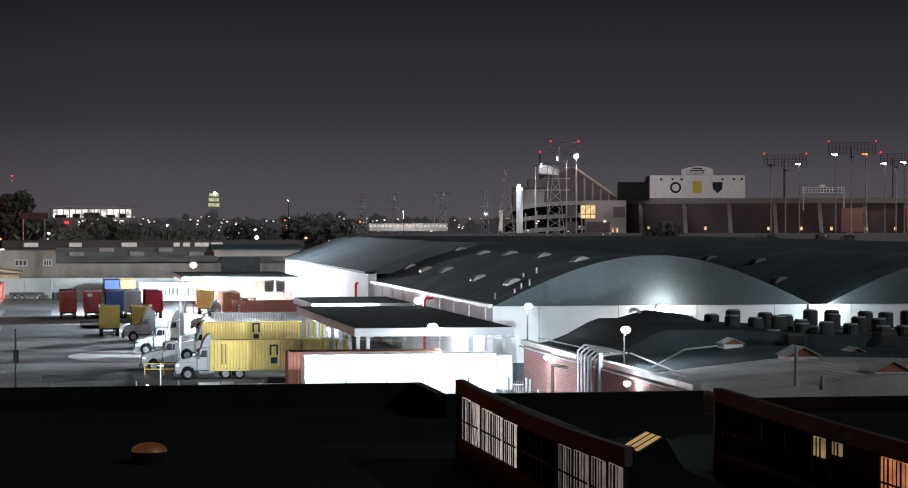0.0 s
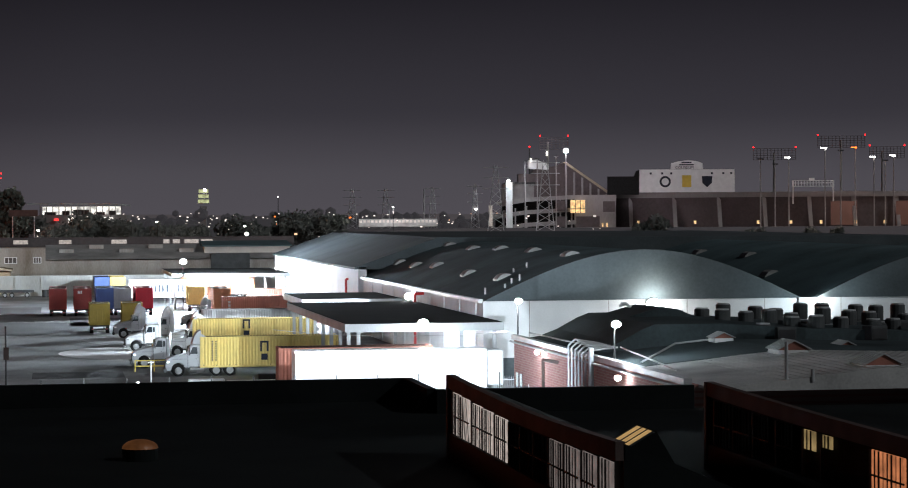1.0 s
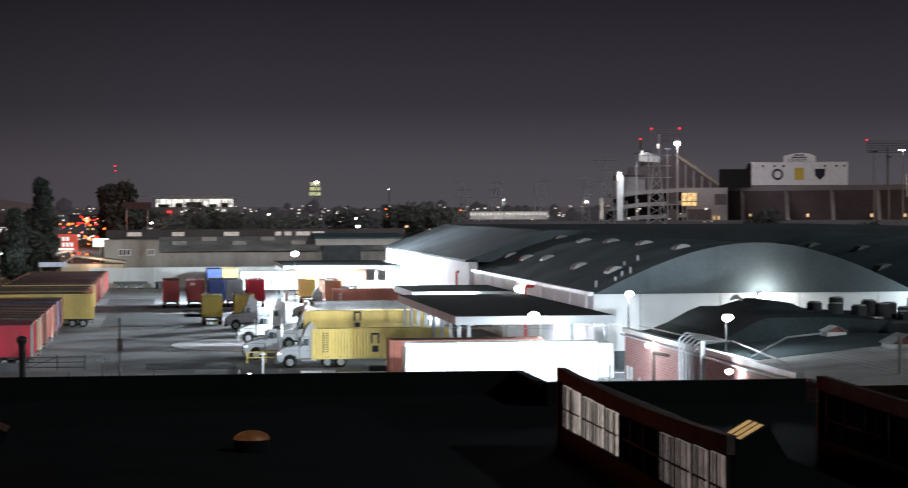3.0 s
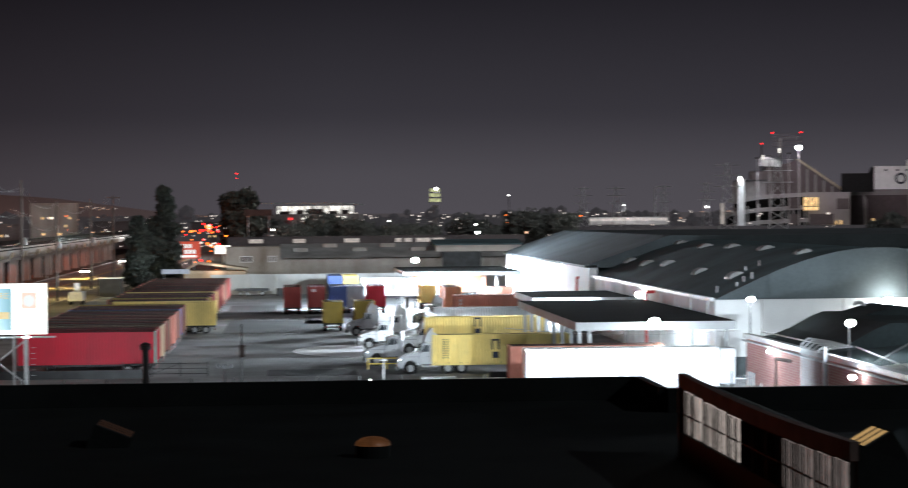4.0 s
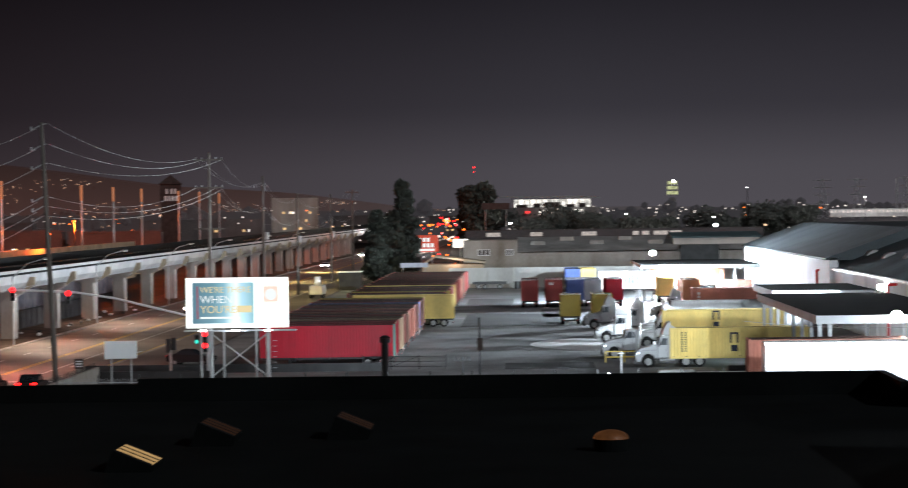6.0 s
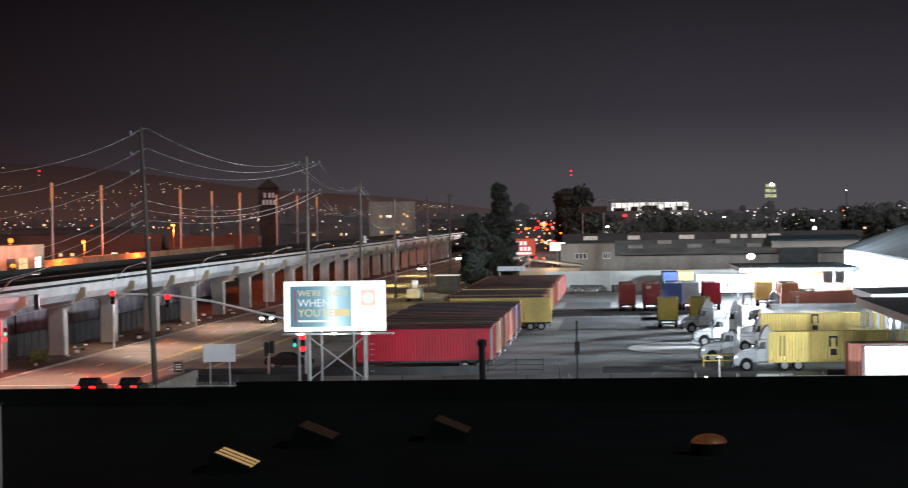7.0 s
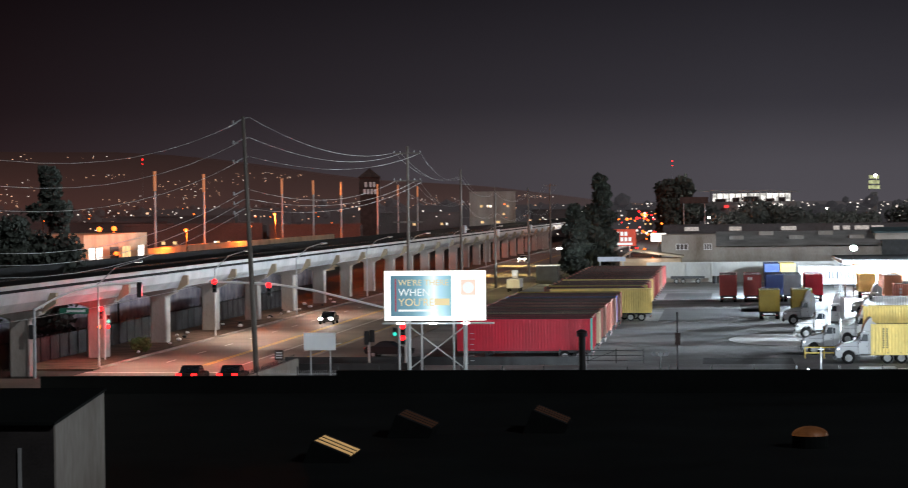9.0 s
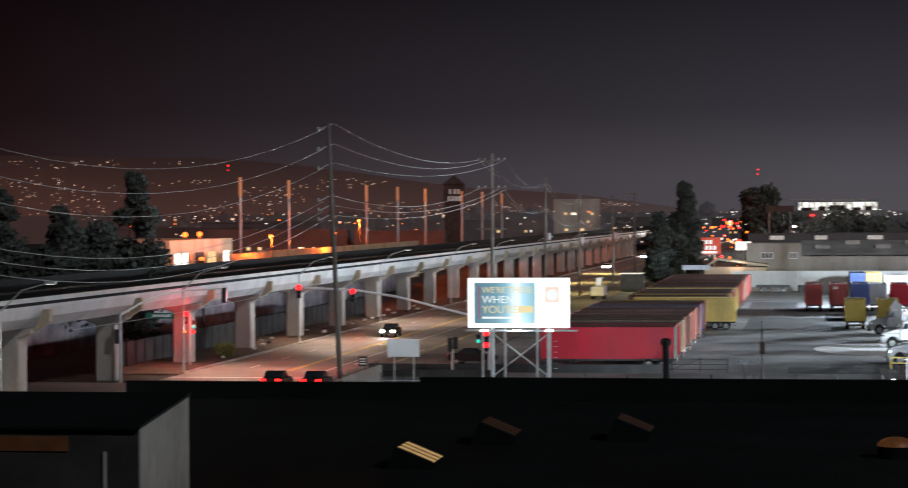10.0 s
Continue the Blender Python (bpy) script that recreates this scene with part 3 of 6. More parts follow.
bm = rod(bmesh.new(), (0, 0, 7.55), (0, 0, 7.75), 0.27, n=14)
rod(bm, (0, 0, 7.78), (0, 0, 7.9), 0.3, 0.1, n=14)
part("cap", bm, DARK_STEEL, t)

# ---- brick shop with humped roofs beside the yard ----
shop = thing("brick_shop", pose(30, 104, 0), "red brick workshop with humped dark roofing", "building")
part("wall", box(0, 60, 0, 41, 0, 5.75), BRICK_WALL, shop, "red brick wall")
part("coping", prism(bmesh.new(), [(-0.18, 5.75), (0.25, 5.75), (0.25, 6.05), (-0.18, 6.05)], -0.1, 41.1), STEEL, shop, "pale metal coping")
part("gutter_pipe", rod(bmesh.new(), (-0.25, 0, 5.6), (-0.25, 41, 5.6), 0.07), STEEL, shop)


def hump(x0, x1, y0, y1, z0, rise, n=16, flat=0.0):
    bm = bmesh.new()
    prof = [(x0 + (x1 - x0) * k / n, z0 + rise * math.sin(math.pi * k / n) ** (1 - flat * 0.5)) for k in range(n + 1)]
    return prism(bm, prof, y0, y1)


part("hump_roof", prism(bmesh.new(), [(0.6, 5.8), (1.6, 5.95), (2.8, 6.4), (4.2, 7.15), (5.0, 7.45), (9, 7.45), (14, 7.1), (24, 6.7), (50, 6.5), (50, 5.6), (0.6, 5.6)], 24, 40.6), SHOP_ROOF, shop, "humped dark roofing")
part("ridge_monitor", prism(bmesh.new(), [(6.0, 7.44), (8.0, 8.0), (9.2, 7.9), (10.6, 7.36)], 34, 40), SHOP_ROOF, shop, "low gabled roof monitor")
part("roof_edge", rod(rod(bmesh.new(), (1.5, 14, 5.9), (5.9, 22.9, 6.36), 0.06), (5.9, 22.9, 6.36), (9.0, 22.9, 6.66), 0.06), STEEL, shop, "pale roof edge flashing")
part("roof_conduit", rod(bmesh.new(), (0.7, 4, 6.15), (2.4, 22, 6.25), 0.05), STEEL, shop)
part("roof_conduit", rod(bmesh.new(), (1.3, 22, 6.2), (0.8, 40, 6.2), 0.05), STEEL, shop)
bm = bmesh.new()
prism(bm, [(0.6, 5.75), (9, 6.6), (20, 6.3), (34, 5.9), (60, 5.8), (60, 5.6), (0.6, 5.6)], -2.8, 12.0)
part("sheet_roof", bm, METAL_ROOF, shop, "weathered corrugated sheet roof")
part("tarred_roof", prism(bmesh.new(), [(0.6, 5.78), (9, 6.62), (20, 6.32), (34, 5.92), (60, 5.82), (60, 5.6), (0.6, 5.6)], 12.0, 22.9), SHOP_ROOF, shop, "dark tarred roofing")
bm = bmesh.new()
for k in range(100):
    x = 4 + 0.5 * k
    z = np.interp(x, [0.6, 9, 20, 34, 60], [5.75, 6.6, 6.3, 5.9, 5.8])
    bx(bm, x, x + 0.05, -2.8, 12.0, z - 0.02, z + 0.018)
tagged(part("sheet_ribs", bm, METAL_ROOF, shop), kind="stuff")
part("door", box(-0.06, 0.05, 36.2, 37.6, 0, 2.9), DARK_STEEL, shop, "dark steel door")
part("door_frame", box(-0.09, -0.061, 36.0, 36.2, 0, 3.1), WHITE_PAINT, shop)
for y in (38.4, 39.6):
    part("window", box(-0.04, 0.05, y, y + 0.7, 1.6, 3.6), GLASS, shop, "dark window")
bm = bmesh.new()
for q in range(6):
    y = 19.6 + 0.85 * q
    rod(bm, (-0.3, y, 0), (-0.3, y, 5.9 + 0.08 * q), 0.06, n=8)
    rod(bm, (-0.3, y, 5.9 + 0.08 * q), (0.1, y, 6.25 + 0.08 * q), 0.06, n=8)
    rod(bm, (0.1, y, 6.25 + 0.08 * q), (1.6, y, 6.4), 0.06, n=8)
part("conduit_bank", bm, STEEL, shop, "bank of pale vertical pipes")
bm = bmesh.new()
rod(bm, (-0.25, 31, 0), (-0.25, 31, 5.0), 0.1)
rod(bm, (-0.25, 31, 5.0), (-0.25, 27, 5.1), 0.1)
part("drain_pipe", bm, RUST_TRIM, shop, "dark red drain pipe")
part("service_pole", rod(bmesh.new(), (-0.3, 18.2, 0), (-0.3, 18.2, 6.5), 0.16), STEEL, shop)

# ---- big warehouse with barrel roofs and long lit dock side ----
wh = thing("warehouse", pose(36, 187, 0), "huge white-walled warehouse with dark barrel roofs", "warehouse")
part("front_wall", box(0, 120, 0, 0.4, 0, 6.6), WHITE_WALL, wh, "white front wall")
part("base_band", box(-0.03, 40, -0.05, 0.0, 0, 1.75), GREY_ROOF, wh, "dark grey painted wall base")
part("dock_wall", box(0, 0.4, 0.4, 75, 0, 6.5), WHITE_WALL, wh, "white dock wall")
part("dock_wall", box(-0.6, 0.4, 75, 175, 0, 7.9), WHITE_WALL, wh, "white dock wall")
part("eave_beam", box(-0.35, 0.1, 0.5, 75, 6.45, 6.75), WHITE_PAINT, wh)
part("barrel_roof", hump(0, 28.4, 0.45, 175, 6.6, 4.25, 28), DARK_ROOF, wh, "dark green barrel roof")
part("barrel_gable", prism(bmesh.new(), [(0.02 + 28.3 * k / 40, 6.62 + 4.32 * math.sin(math.pi * k / 40)) for k in range(41)], -0.15, 0.44), GREY_ROOF, wh, "smooth grey arched gable")
part("barrel_roof", hump(29.6, 58, 0.45, 175, 6.6, 4.25, 28), DARK_ROOF, wh, "dark green barrel roof")
part("barrel_gable", prism(bmesh.new(), [(29.7 + 28.2 * k / 40, 6.62 + 4.32 * math.sin(math.pi * k / 40)) for k in range(41)], -0.15, 0.44), GREY_ROOF, wh, "smooth grey arched gable")
part("barrel_roof", hump(58.4, 87, 0.45, 175, 6.6, 4.25, 28), DARK_ROOF, wh, "dark green barrel roof")
part("gable_roof", prism(bmesh.new(), [(-1.0, 7.85), (9, 11.35), (70, 11.2), (80, 8), (80, 7.6), (-1.0, 7.6)], 75, 176), GREY_ROOF, wh, "grey gabled roof of the far bay")
part("end_wall", box(-0.6, 80, 175, 175.4, 0, 7.6), WHITE_WALL, wh)
for k in range(9):
    bmp = box(-0.12, 0.0, 3 + 8 * k, 3.5 + 8 * k, 0, 6.4)
    part("pilaster", bmp, WHITE_WALL, wh)
for k in range(5):
    part("wall_joint", box(4 + 7 * k, 4.06 + 7 * k, -0.02, 0.0, 1.75, 6.6), GREY_WALL, wh)
for y in (31, 84):
    bm = rod(bmesh.new(), (-0.9, y, 0), (-0.9, y, 6.2), 0.14)
    rod(bm, (-0.9, y, 6.2), (0.2, y + 0.1, 6.25), 0.14)
    part("riser_pipe", bm, RED_PIPE, wh, "red sprinkler riser pipe")

for k, (x, y) in enumerate(((2.3, 2.0), (3.1, 3.0), (3.7, 2.4), (4.9, 10.8), (6.0, 10.2), (1.0, 4.2))):
    z = 6.6 + 4.25 * math.sin(math.pi * x / 28.4)
    part("vent_pipe", rod(bmesh.new(), (x, y, z - 0.1), (x, y, z + 0.36 + 0.1 * (k % 3)), 0.08, n=8), STEEL, wh)
# skylight domes on the warehouse roof
bm = prism(bmesh.new(), [(-0.75, 0), (0.75, 0), (0.6, 0.2), (0.2, 0.38), (-0.2, 0.38), (-0.6, 0.2)], -1.0, 1.0)
DOME = material("cloudy_acrylic", (0.26, 0.26, 0.25), 0.4, vary=0.2, scale=2)
sk = part("roof_skylight", bm, DOME, None, "", pose(0, 0, 0))
tagged(sk, "cloudy acrylic skylight dome on the dark roof", "skylight", "warehouse skylights")
DOMES = [(40.0, 259.8), (39.9, 247.0), (40.4, 236.0), (39.7, 213.8), (39.8, 197.5), (46.2, 261.0), (45.5, 242.0), (46.1, 229.8), (46.2, 214.0), (45.8, 196.5), (72.8, 286.8), (72.6, 246.2), (68.8, 209.5), (72.6, 228.0)]
for k, (x, y) in enumerate(DOMES):
    u = (x - (36 if x < 65 else 65.6)) / 28.4
    m = pose(x, y, 6.55 + 4.25 * math.sin(math.pi * u), 0, math.degrees(-math.atan(4.25 * math.pi / 28.4 * math.cos(math.pi * u))), 0)
    if k == 0:
        sk.matrix_basis = m
    else:
        copy_thing(sk, m)


# ---- open dock canopies ----
def canopy(x0, x1, y0, y1, z, cols, fascia=0.65):
    t = thing("dock_canopy", pose(x0, y0, 0), "open dock canopy with a dark flat roof and pale fascia", "canopy", "dock canopies")
    w, d = x1 - x0, y1 - y0
    part("roof_deck", box(0.1, w - 0.1, 0.1, d - 0.1, z - 0.2, z + 0.04), BLACK_ROOF, t, "dark roofing")
    bm = bmesh.new()
    bx(bm, 0, w, 0, 0.1, z - fascia, z)
    bx(bm, 0, 0.1, 0.1, d, z - fascia, z)
    bx(bm, 0.1, w, d - 0.1, d, z - fascia, z)
    part("fascia", bm, CANOPY_GREY, t, "pale sheet-metal fascia")
    for cx, cy in cols:
        bm = bmesh.new()
        bx(bm, cx - 0.14, cx + 0.14, cy - 0.17, cy - 0.13, 0, z - fascia)
        bx(bm, cx - 0.14, cx + 0.14, cy + 0.13, cy + 0.17, 0, z - fascia)
        bx(bm, cx - 0.02, cx + 0.02, cy - 0.13, cy + 0.13, 0, z - fascia)
        part("column", bm, CANOPY_GREY, t)
    for k in range(int(d // 5)):
        part("joist", box(0.15, w - 0.15, 2 + 5 * k, 2.2 + 5 * k, z - 0.6, z - 0.21), STEEL, t)
    return t


canopy(22.7, 35.6, 176, 221, 5.35, [(0.4, 1), (1.2, 1), (12.3, 1), (9.6, 1)] + [(0.5, 7 + 6 * k) for k in range(7)])
canopy(25.1, 35.6, 229, 248, 5.35, [(0.4, 0.6), (0.5, 6), (0.5, 12), (0.5, 18), (9.8, 0.6)])
canopy(17.4, 35.2, 337, 371, 5.35, [(0.4, 0.5), (6, 0.5), (12, 0.5), (17, 0.5), (0.5, 16), (0.5, 33), (17, 33)], 0.5)

# ---- grey sheds behind the yard ----
shed = thing("grey_shed", pose(-13, 465, 0), "long grey stucco industrial shed with stained panels", "shed")
part("wall", box(0, 11.2, 0, 30, 0, 7.7), GREY_WALL, shed, "grey stucco wall")
part("wall", box(11.2, 62, 0, 30, 0, 5.25), GREY_WALL, shed, "grey stained wall")
for k in range(9):
    part("pilaster", box(12 + 5.4 * k, 12.35 + 5.4 * k, -0.12, 0, 0, 5.2), GREY_WALL, shed)
part("roof", prism(bmesh.new(), [(0, 5.3), (14, 8.1), (14, 7.8), (0, 5.0)], 11.2, 62, "x"), SHED_ROOF, shed, "sloping grey roof")
part("monitor", box(0, 64, 16, 26, 7.7, 9.6), TOWN_DARK, shed, "black roof monitor")
for x, w in ((4.5, 3.0), (14, 2.5), (15, 1.6), (25, 3.2), (36, 1.3), (38, 1.5), (40.5, 3), (44, 2.5)):
    part("monitor_window", box(x, x + w, 15.9, 15.98, 8.25, 9.1), G_CURTAIN, shed, "lit monitor window")
for x, w in ((3.0, 2.4), (8.8, 1.5)):
    win = part("window", box(x, x + w, -0.06, 0.02, 4.6, 5.7), TOWN_DARK, shed)
    bm = bmesh.new()
    for q in (0, w / 3, 2 * w / 3, w):
        bx(bm, x + q - 0.07, x + q + 0.07, -0.1, -0.06, 4.5, 5.8)
    bx(bm, x, x + w, -0.1, -0.06, 4.5, 4.62)
    bx(bm, x, x + w, -0.1, -0.06, 5.68, 5.8)
    part("window_frame", bm, WHITE_PAINT, shed)
for k in range(8):
    part("ridge_vent", box(14 + 6.2 * k, 17 + 6.2 * k, 6 + 4 * (k % 2), 8 + 4 * (k % 2), 6.5 + 0.8 * (k % 2), 7.3 + 0.8 * (k % 2)), GREY_WALL, shed)
t = thing("low_hall", pose(49, 470, 0), "low pale hall with a flat dark roof", "hall")
part("wall", box(-18, 0, 0, 20, 0, 7.6), PAINT_CREAM, t)
part("roof", prism(bmesh.new(), [(-0.4, 7.6), (-0.4, 7.9), (20, 9.4), (20, 7.6)], -18.4, 0.4, "x"), DARK_ROOF, t, "low dark pitched roof")
part("lean_to", box(-17, -9, -6, -0.02, 0, 6.2), AC_GREY, t, "dark grey lean-to")

# ---- shipping containers ----
PAINT = {}
for _k, _c in dict(red=(0.50, 0.028, 0.05), maroon=(0.36, 0.075, 0.07), rust=(0.55, 0.22, 0.16), orange=(0.66, 0.28, 0.15), yellow=(0.84, 0.64, 0.22), ochre=(0.42, 0.31, 0.07), blue=(0.10, 0.16, 0.42), silver=(0.42, 0.45, 0.50), white=(0.74, 0.75, 0.75), cream=(0.55, 0.42, 0.28), teal=(0.10, 0.42, 0.36), brown=(0.22, 0.12, 0.09), pink=(0.50, 0.22, 0.16)).items():
    PAINT[_k] = material("container_paint_" + _k, _c, 0.75, vary=0.22, scale=0.9, bump=0.1, streak=0.3, dirt=[0.55 * c + 0.03 for c in _c])
# roof colours: mostly a tenth of the side paint, with dark blotches
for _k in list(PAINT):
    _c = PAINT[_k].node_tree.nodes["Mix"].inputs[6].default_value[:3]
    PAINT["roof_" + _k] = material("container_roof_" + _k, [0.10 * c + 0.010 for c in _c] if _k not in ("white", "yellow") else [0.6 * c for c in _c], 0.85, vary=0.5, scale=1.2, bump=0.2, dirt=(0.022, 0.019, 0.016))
_cache = {}


def container(x, y, z, color, length=12.19, turn=0, height=2.9, frame_color=None, label="", group="shipping containers"):
    """A corrugated container; origin at the bottom of its middle, length along its own x, doors at its +x end."""
    key = (color, length, height, frame_color)
    m = pose(x, y, z, 0, 0, turn)
    if key in _cache:
        o = copy_thing(_cache[key], m)
        return tagged(o, label) if label else o
    t = thing("shipping_container", m, label or f"{color} corrugated steel shipping container", "container", group)
    _cache[key] = t
    h, L, w = height, length / 2, 1.22
    mat = PAINT[color]
    bm = bmesh.new()
    pts = []
    n = int(length / 0.28)
    step = (2 * L - 0.3) / n
    for sgn in (-1, 1):
        for k in range(n):
            xx = -L + 0.15 + step * k
            for q, dep in ((0.0, 0.0), (0.32, 0.0), (0.5, 0.045), (0.82, 0.045)):
                pts.append(((xx + q * step) * -sgn, sgn * (w - 0.03 - dep)))
    lo = [bm.verts.new((a, b, 0.14)) for a, b in pts]
    hi = [bm.verts.new((a, b, h - 0.1)) for a, b in pts]
    for k in range(len(pts)):
        bm.faces.new((lo[k], lo[(k + 1) % len(pts)], hi[(k + 1) % len(pts)], hi[k]))
    bmesh.ops.recalc_face_normals(bm, faces=bm.faces)
    part("corrugated_shell", bm, mat, t)
    bm = bmesh.new()
    prof = []
    for k in range(n):
        xx = -L + 0.15 + step * k
        prof += [(xx, h - 0.03), (xx + 0.4 * step, h - 0.03), (xx + 0.5 * step, h - 0.09), (xx + 0.9 * step, h - 0.09)]
    a = [bm.verts.new((q, -w + 0.06, z)) for q, z in prof]
    b = [bm.verts.new((q, w - 0.06, z)) for q, z in prof]
    for k in range(len(prof) - 1):
        bm.faces.new((a[k], a[k + 1], b[k + 1], b[k]))
    part("roof", bm, PAINT["roof_" + color], t, "roof sheet with dirty blotches, darker than the sides")
    fm = PAINT[frame_color] if frame_color else mat
    for sx in (-1, 1):
        for sy in (-1, 1):
            part("corner_post", box(min(sx * L, sx * (L - 0.16)), max(sx * L, sx * (L - 0.16)), min(sy * w, sy * (w - 0.16)), max(sy * w, sy * (w - 0.16)), 0, h), fm if sx > 0 else mat, t)
    bm = bmesh.new()
    for sy in (-1, 1):
        y0, y1 = sorted((sy * w, sy * (w - 0.07)))
        bx(bm, -L + 0.16, L - 0.16, y0, y1, h - 0.12, h - 0.062)
        bx(bm, -L + 0.16, L - 0.16, y0, y1, 0, 0.16)
    for sx in (-1, 1):
        x0, x1 = sorted((sx * L, sx * (L - 0.1)))
        bx(bm, x0, x1, -w + 0.16, w - 0.16, h - 0.14, h - 0.005)
        bx(bm, x0, x1, -w + 0.16, w - 0.16, 0, 0.16)
    part("rail", bm, mat, t)
    bm = bmesh.new()
    for sy in (-1, 1):
        y0, y1 = sorted((sy * w, sy * (w - 0.06)))
        bx(bm, -L + 0.16, L - 0.16, y0, y1, h - 0.06, h - 0.02)
    part("top_rail", bm, PAINT[color if color in ("ochre", "yellow", "white") else "roof_" + color], t, "top rail, darker than the sides on most colours")
    for sy in (-1, 1):
        y0, y1 = sorted((sy * 0.02, sy * (w - 0.17)))
        bm = bmesh.new()
        bx(bm, L - 0.1, L - 0.05, y0, y1, 0.17, h - 0.15)
        for q in range(5):
            zz = 0.3 + q * (h - 0.6) / 4.6
            bx(bm, L - 0.05, L - 0.02, y0 + 0.03, y1 - 0.03, zz, zz + (h - 0.6) / 9)
        d = part("door", bm, mat, t)
        bm = bmesh.new()
        for q in (0.28, 0.75):
            yy = y0 + q * (y1 - y0)
            rod(bm, (L + 0.02, yy, 0.1), (L + 0.02, yy, h - 0.08), 0.022, n=6)
        part("lock_rod", bm, mat, d)
    bm = bmesh.new()
    nn = 9
    bx(bm, -L + 0.06, -L + 0.1, -w + 0.16, w - 0.16, 0.16, h - 0.14)
    for q in range(nn):
        yy = -w + 0.25 + q * 0.23
        bx(bm, -L + 0.025, -L + 0.06, yy, yy + 0.12, 0.16, h - 0.14)
    part("end_panel", bm, mat, t)
    return t


def wheel(parent, x, y, r=0.5, w=0.28, side=1, name="wheel"):
    bm = bmesh.new()
    prof = [(0.62, -w / 2), (0.95, -w / 2), (1.0, -w / 3), (1.0, w / 3), (0.95, w / 2), (0.62, w / 2)]
    n = 20
    rings = [[bm.verts.new((r * p * math.cos(2 * math.pi * k / n), q, r * p * math.sin(2 * math.pi * k / n))) for p, q in prof] for k in range(n)]
    for k in range(n):
        a, b = rings[k], rings[(k + 1) % n]
        for i in range(len(prof) - 1):
            bm.faces.new((a[i], a[i + 1], b[i + 1], b[i]))
    bmesh.ops.recalc_face_normals(bm, faces=bm.faces)
    wh_ = part(name, bm, BLACK, parent, "black rubber tyre on a pale rim", pose(x, y, r))
    bm = rod(bmesh.new(), (0, -w / 2 + 0.02, 0), (0, w / 2 - 0.02, 0), r * 0.62, n=18)
    rod(bm, (0, -w / 2 - 0.05, 0), (0, w / 2 + 0.05, 0), r * 0.24, n=10)
    part("rim", bm, RIM, wh_)
    return wh_


_chassis = None


def chassis(x, y, turn=0):
    """A skeletal container chassis with a bogie at its +x end."""
    global _chassis
    m = pose(x, y, 0, 0, 0, turn)
    if _chassis:
        return copy_thing(_chassis, m)
    t = thing("container_chassis", m, "dark steel skeletal container chassis trailer", "trailer", "container chassis")
    _chassis = t
    bm = bmesh.new()
    for s in (-0.5, 0.42):
        bx(bm, -6.0, 6.0, s, s + 0.08, 0.78, 1.0)
    for q in (-5.9, -3, 0, 3, 5.8):
        bx(bm, q, q + 0.15, -1.15, 1.15, 0.82, 0.99)
    bx(bm, 5.9, 6.0, -1.1, 1.1, 0.45, 0.6)
    part("frame_rail", bm, DARK_STEEL, t)
    for q in (3.6, 4.9):
        for s in (-0.95, 0.95):
            wheel(t, q, s, 0.48, 0.4)
    for s in (-0.7, 0.7):
        part("landing_leg", box(-3.6, -3.45, s - 0.07, s + 0.07, 0.0, 0.8), DARK_STEEL, t)
    for s in (-0.8, 0.8):
        part("tail_light", box(6.0, 6.03, s - 0.1, s + 0.1, 0.5, 0.58), RED_PIPE, t)
    return t


# the long row beside the street: boxes side by side on chassis, door ends to the yard
_seq = ["red", "red", "maroon", "cream", "brown", "maroon", "brown", "rust", "maroon", "rust", "brown", "maroon", "brown", "blue", "maroon", "brown", "maroon", "ochre"]
for k, c in enumerate(_seq):
    y = 200.6 + 3.55 * k
    f = {0: "teal", 1: "cream", 5: "orange"}.get(k)
    container(-17.9 - 0.1 * (k % 3), y, 1.0, c, frame_color=f)
    chassis(-17.9 - 0.1 * (k % 3), y)
for k, c in enumerate(["yellow", "brown", "maroon", "ochre", "brown", "maroon", "brown", "rust", "brown", "yellow", "maroon", "rust", "brown", "maroon", "brown", "maroon", "brown", "rust", "maroon", "brown", "maroon", "brown", "brown", "maroon", "brown", "maroon", "brown", "maroon"]):
    y = 270 + 3.7 * k
    x = -14.9 if k == 0 else -16.2 + 0.4 * (k % 2)
    container(x, y, 1.0, c)
    chassis(x, y)

# door ends that face the street side, in the middle of the yard
for x, y, c, L in ((0.45, 318, "maroon", 12.19), (3.9, 318, "maroon", 12.19), (7.0, 319, "blue", 12.19), (9.5, 319, "silver", 12.19), (12.5, 318.5, "red", 12.19), (5.3, 270.5, "ochre", 6.06), (9.2, 271, "ochre", 6.06), (23.0, 312, "orange", 12.19), (20.6, 330, "yellow", 6.06)):
    container(x, y + L / 2, 1.0, c, L, -90, height=2.9 if L > 7 else 2.6)
    chassis(x, y + 6.1, -90)
for x, y, c in ((7.8, 376, "blue"), (10.4, 376, "yellow")):
    container(x, y + 6, 1.0, c, 12.19, -90)
    chassis(x, y + 6, -90)
container(17.8, 361, 1.0, "white", height=2.9)
chassis(17.8, 361)
container(27.0, 376, 1.0, "orange", height=2.9)
chassis(27.0, 376)
container(33.0, 352, 0.0, "pink", 6.06, height=2.6)

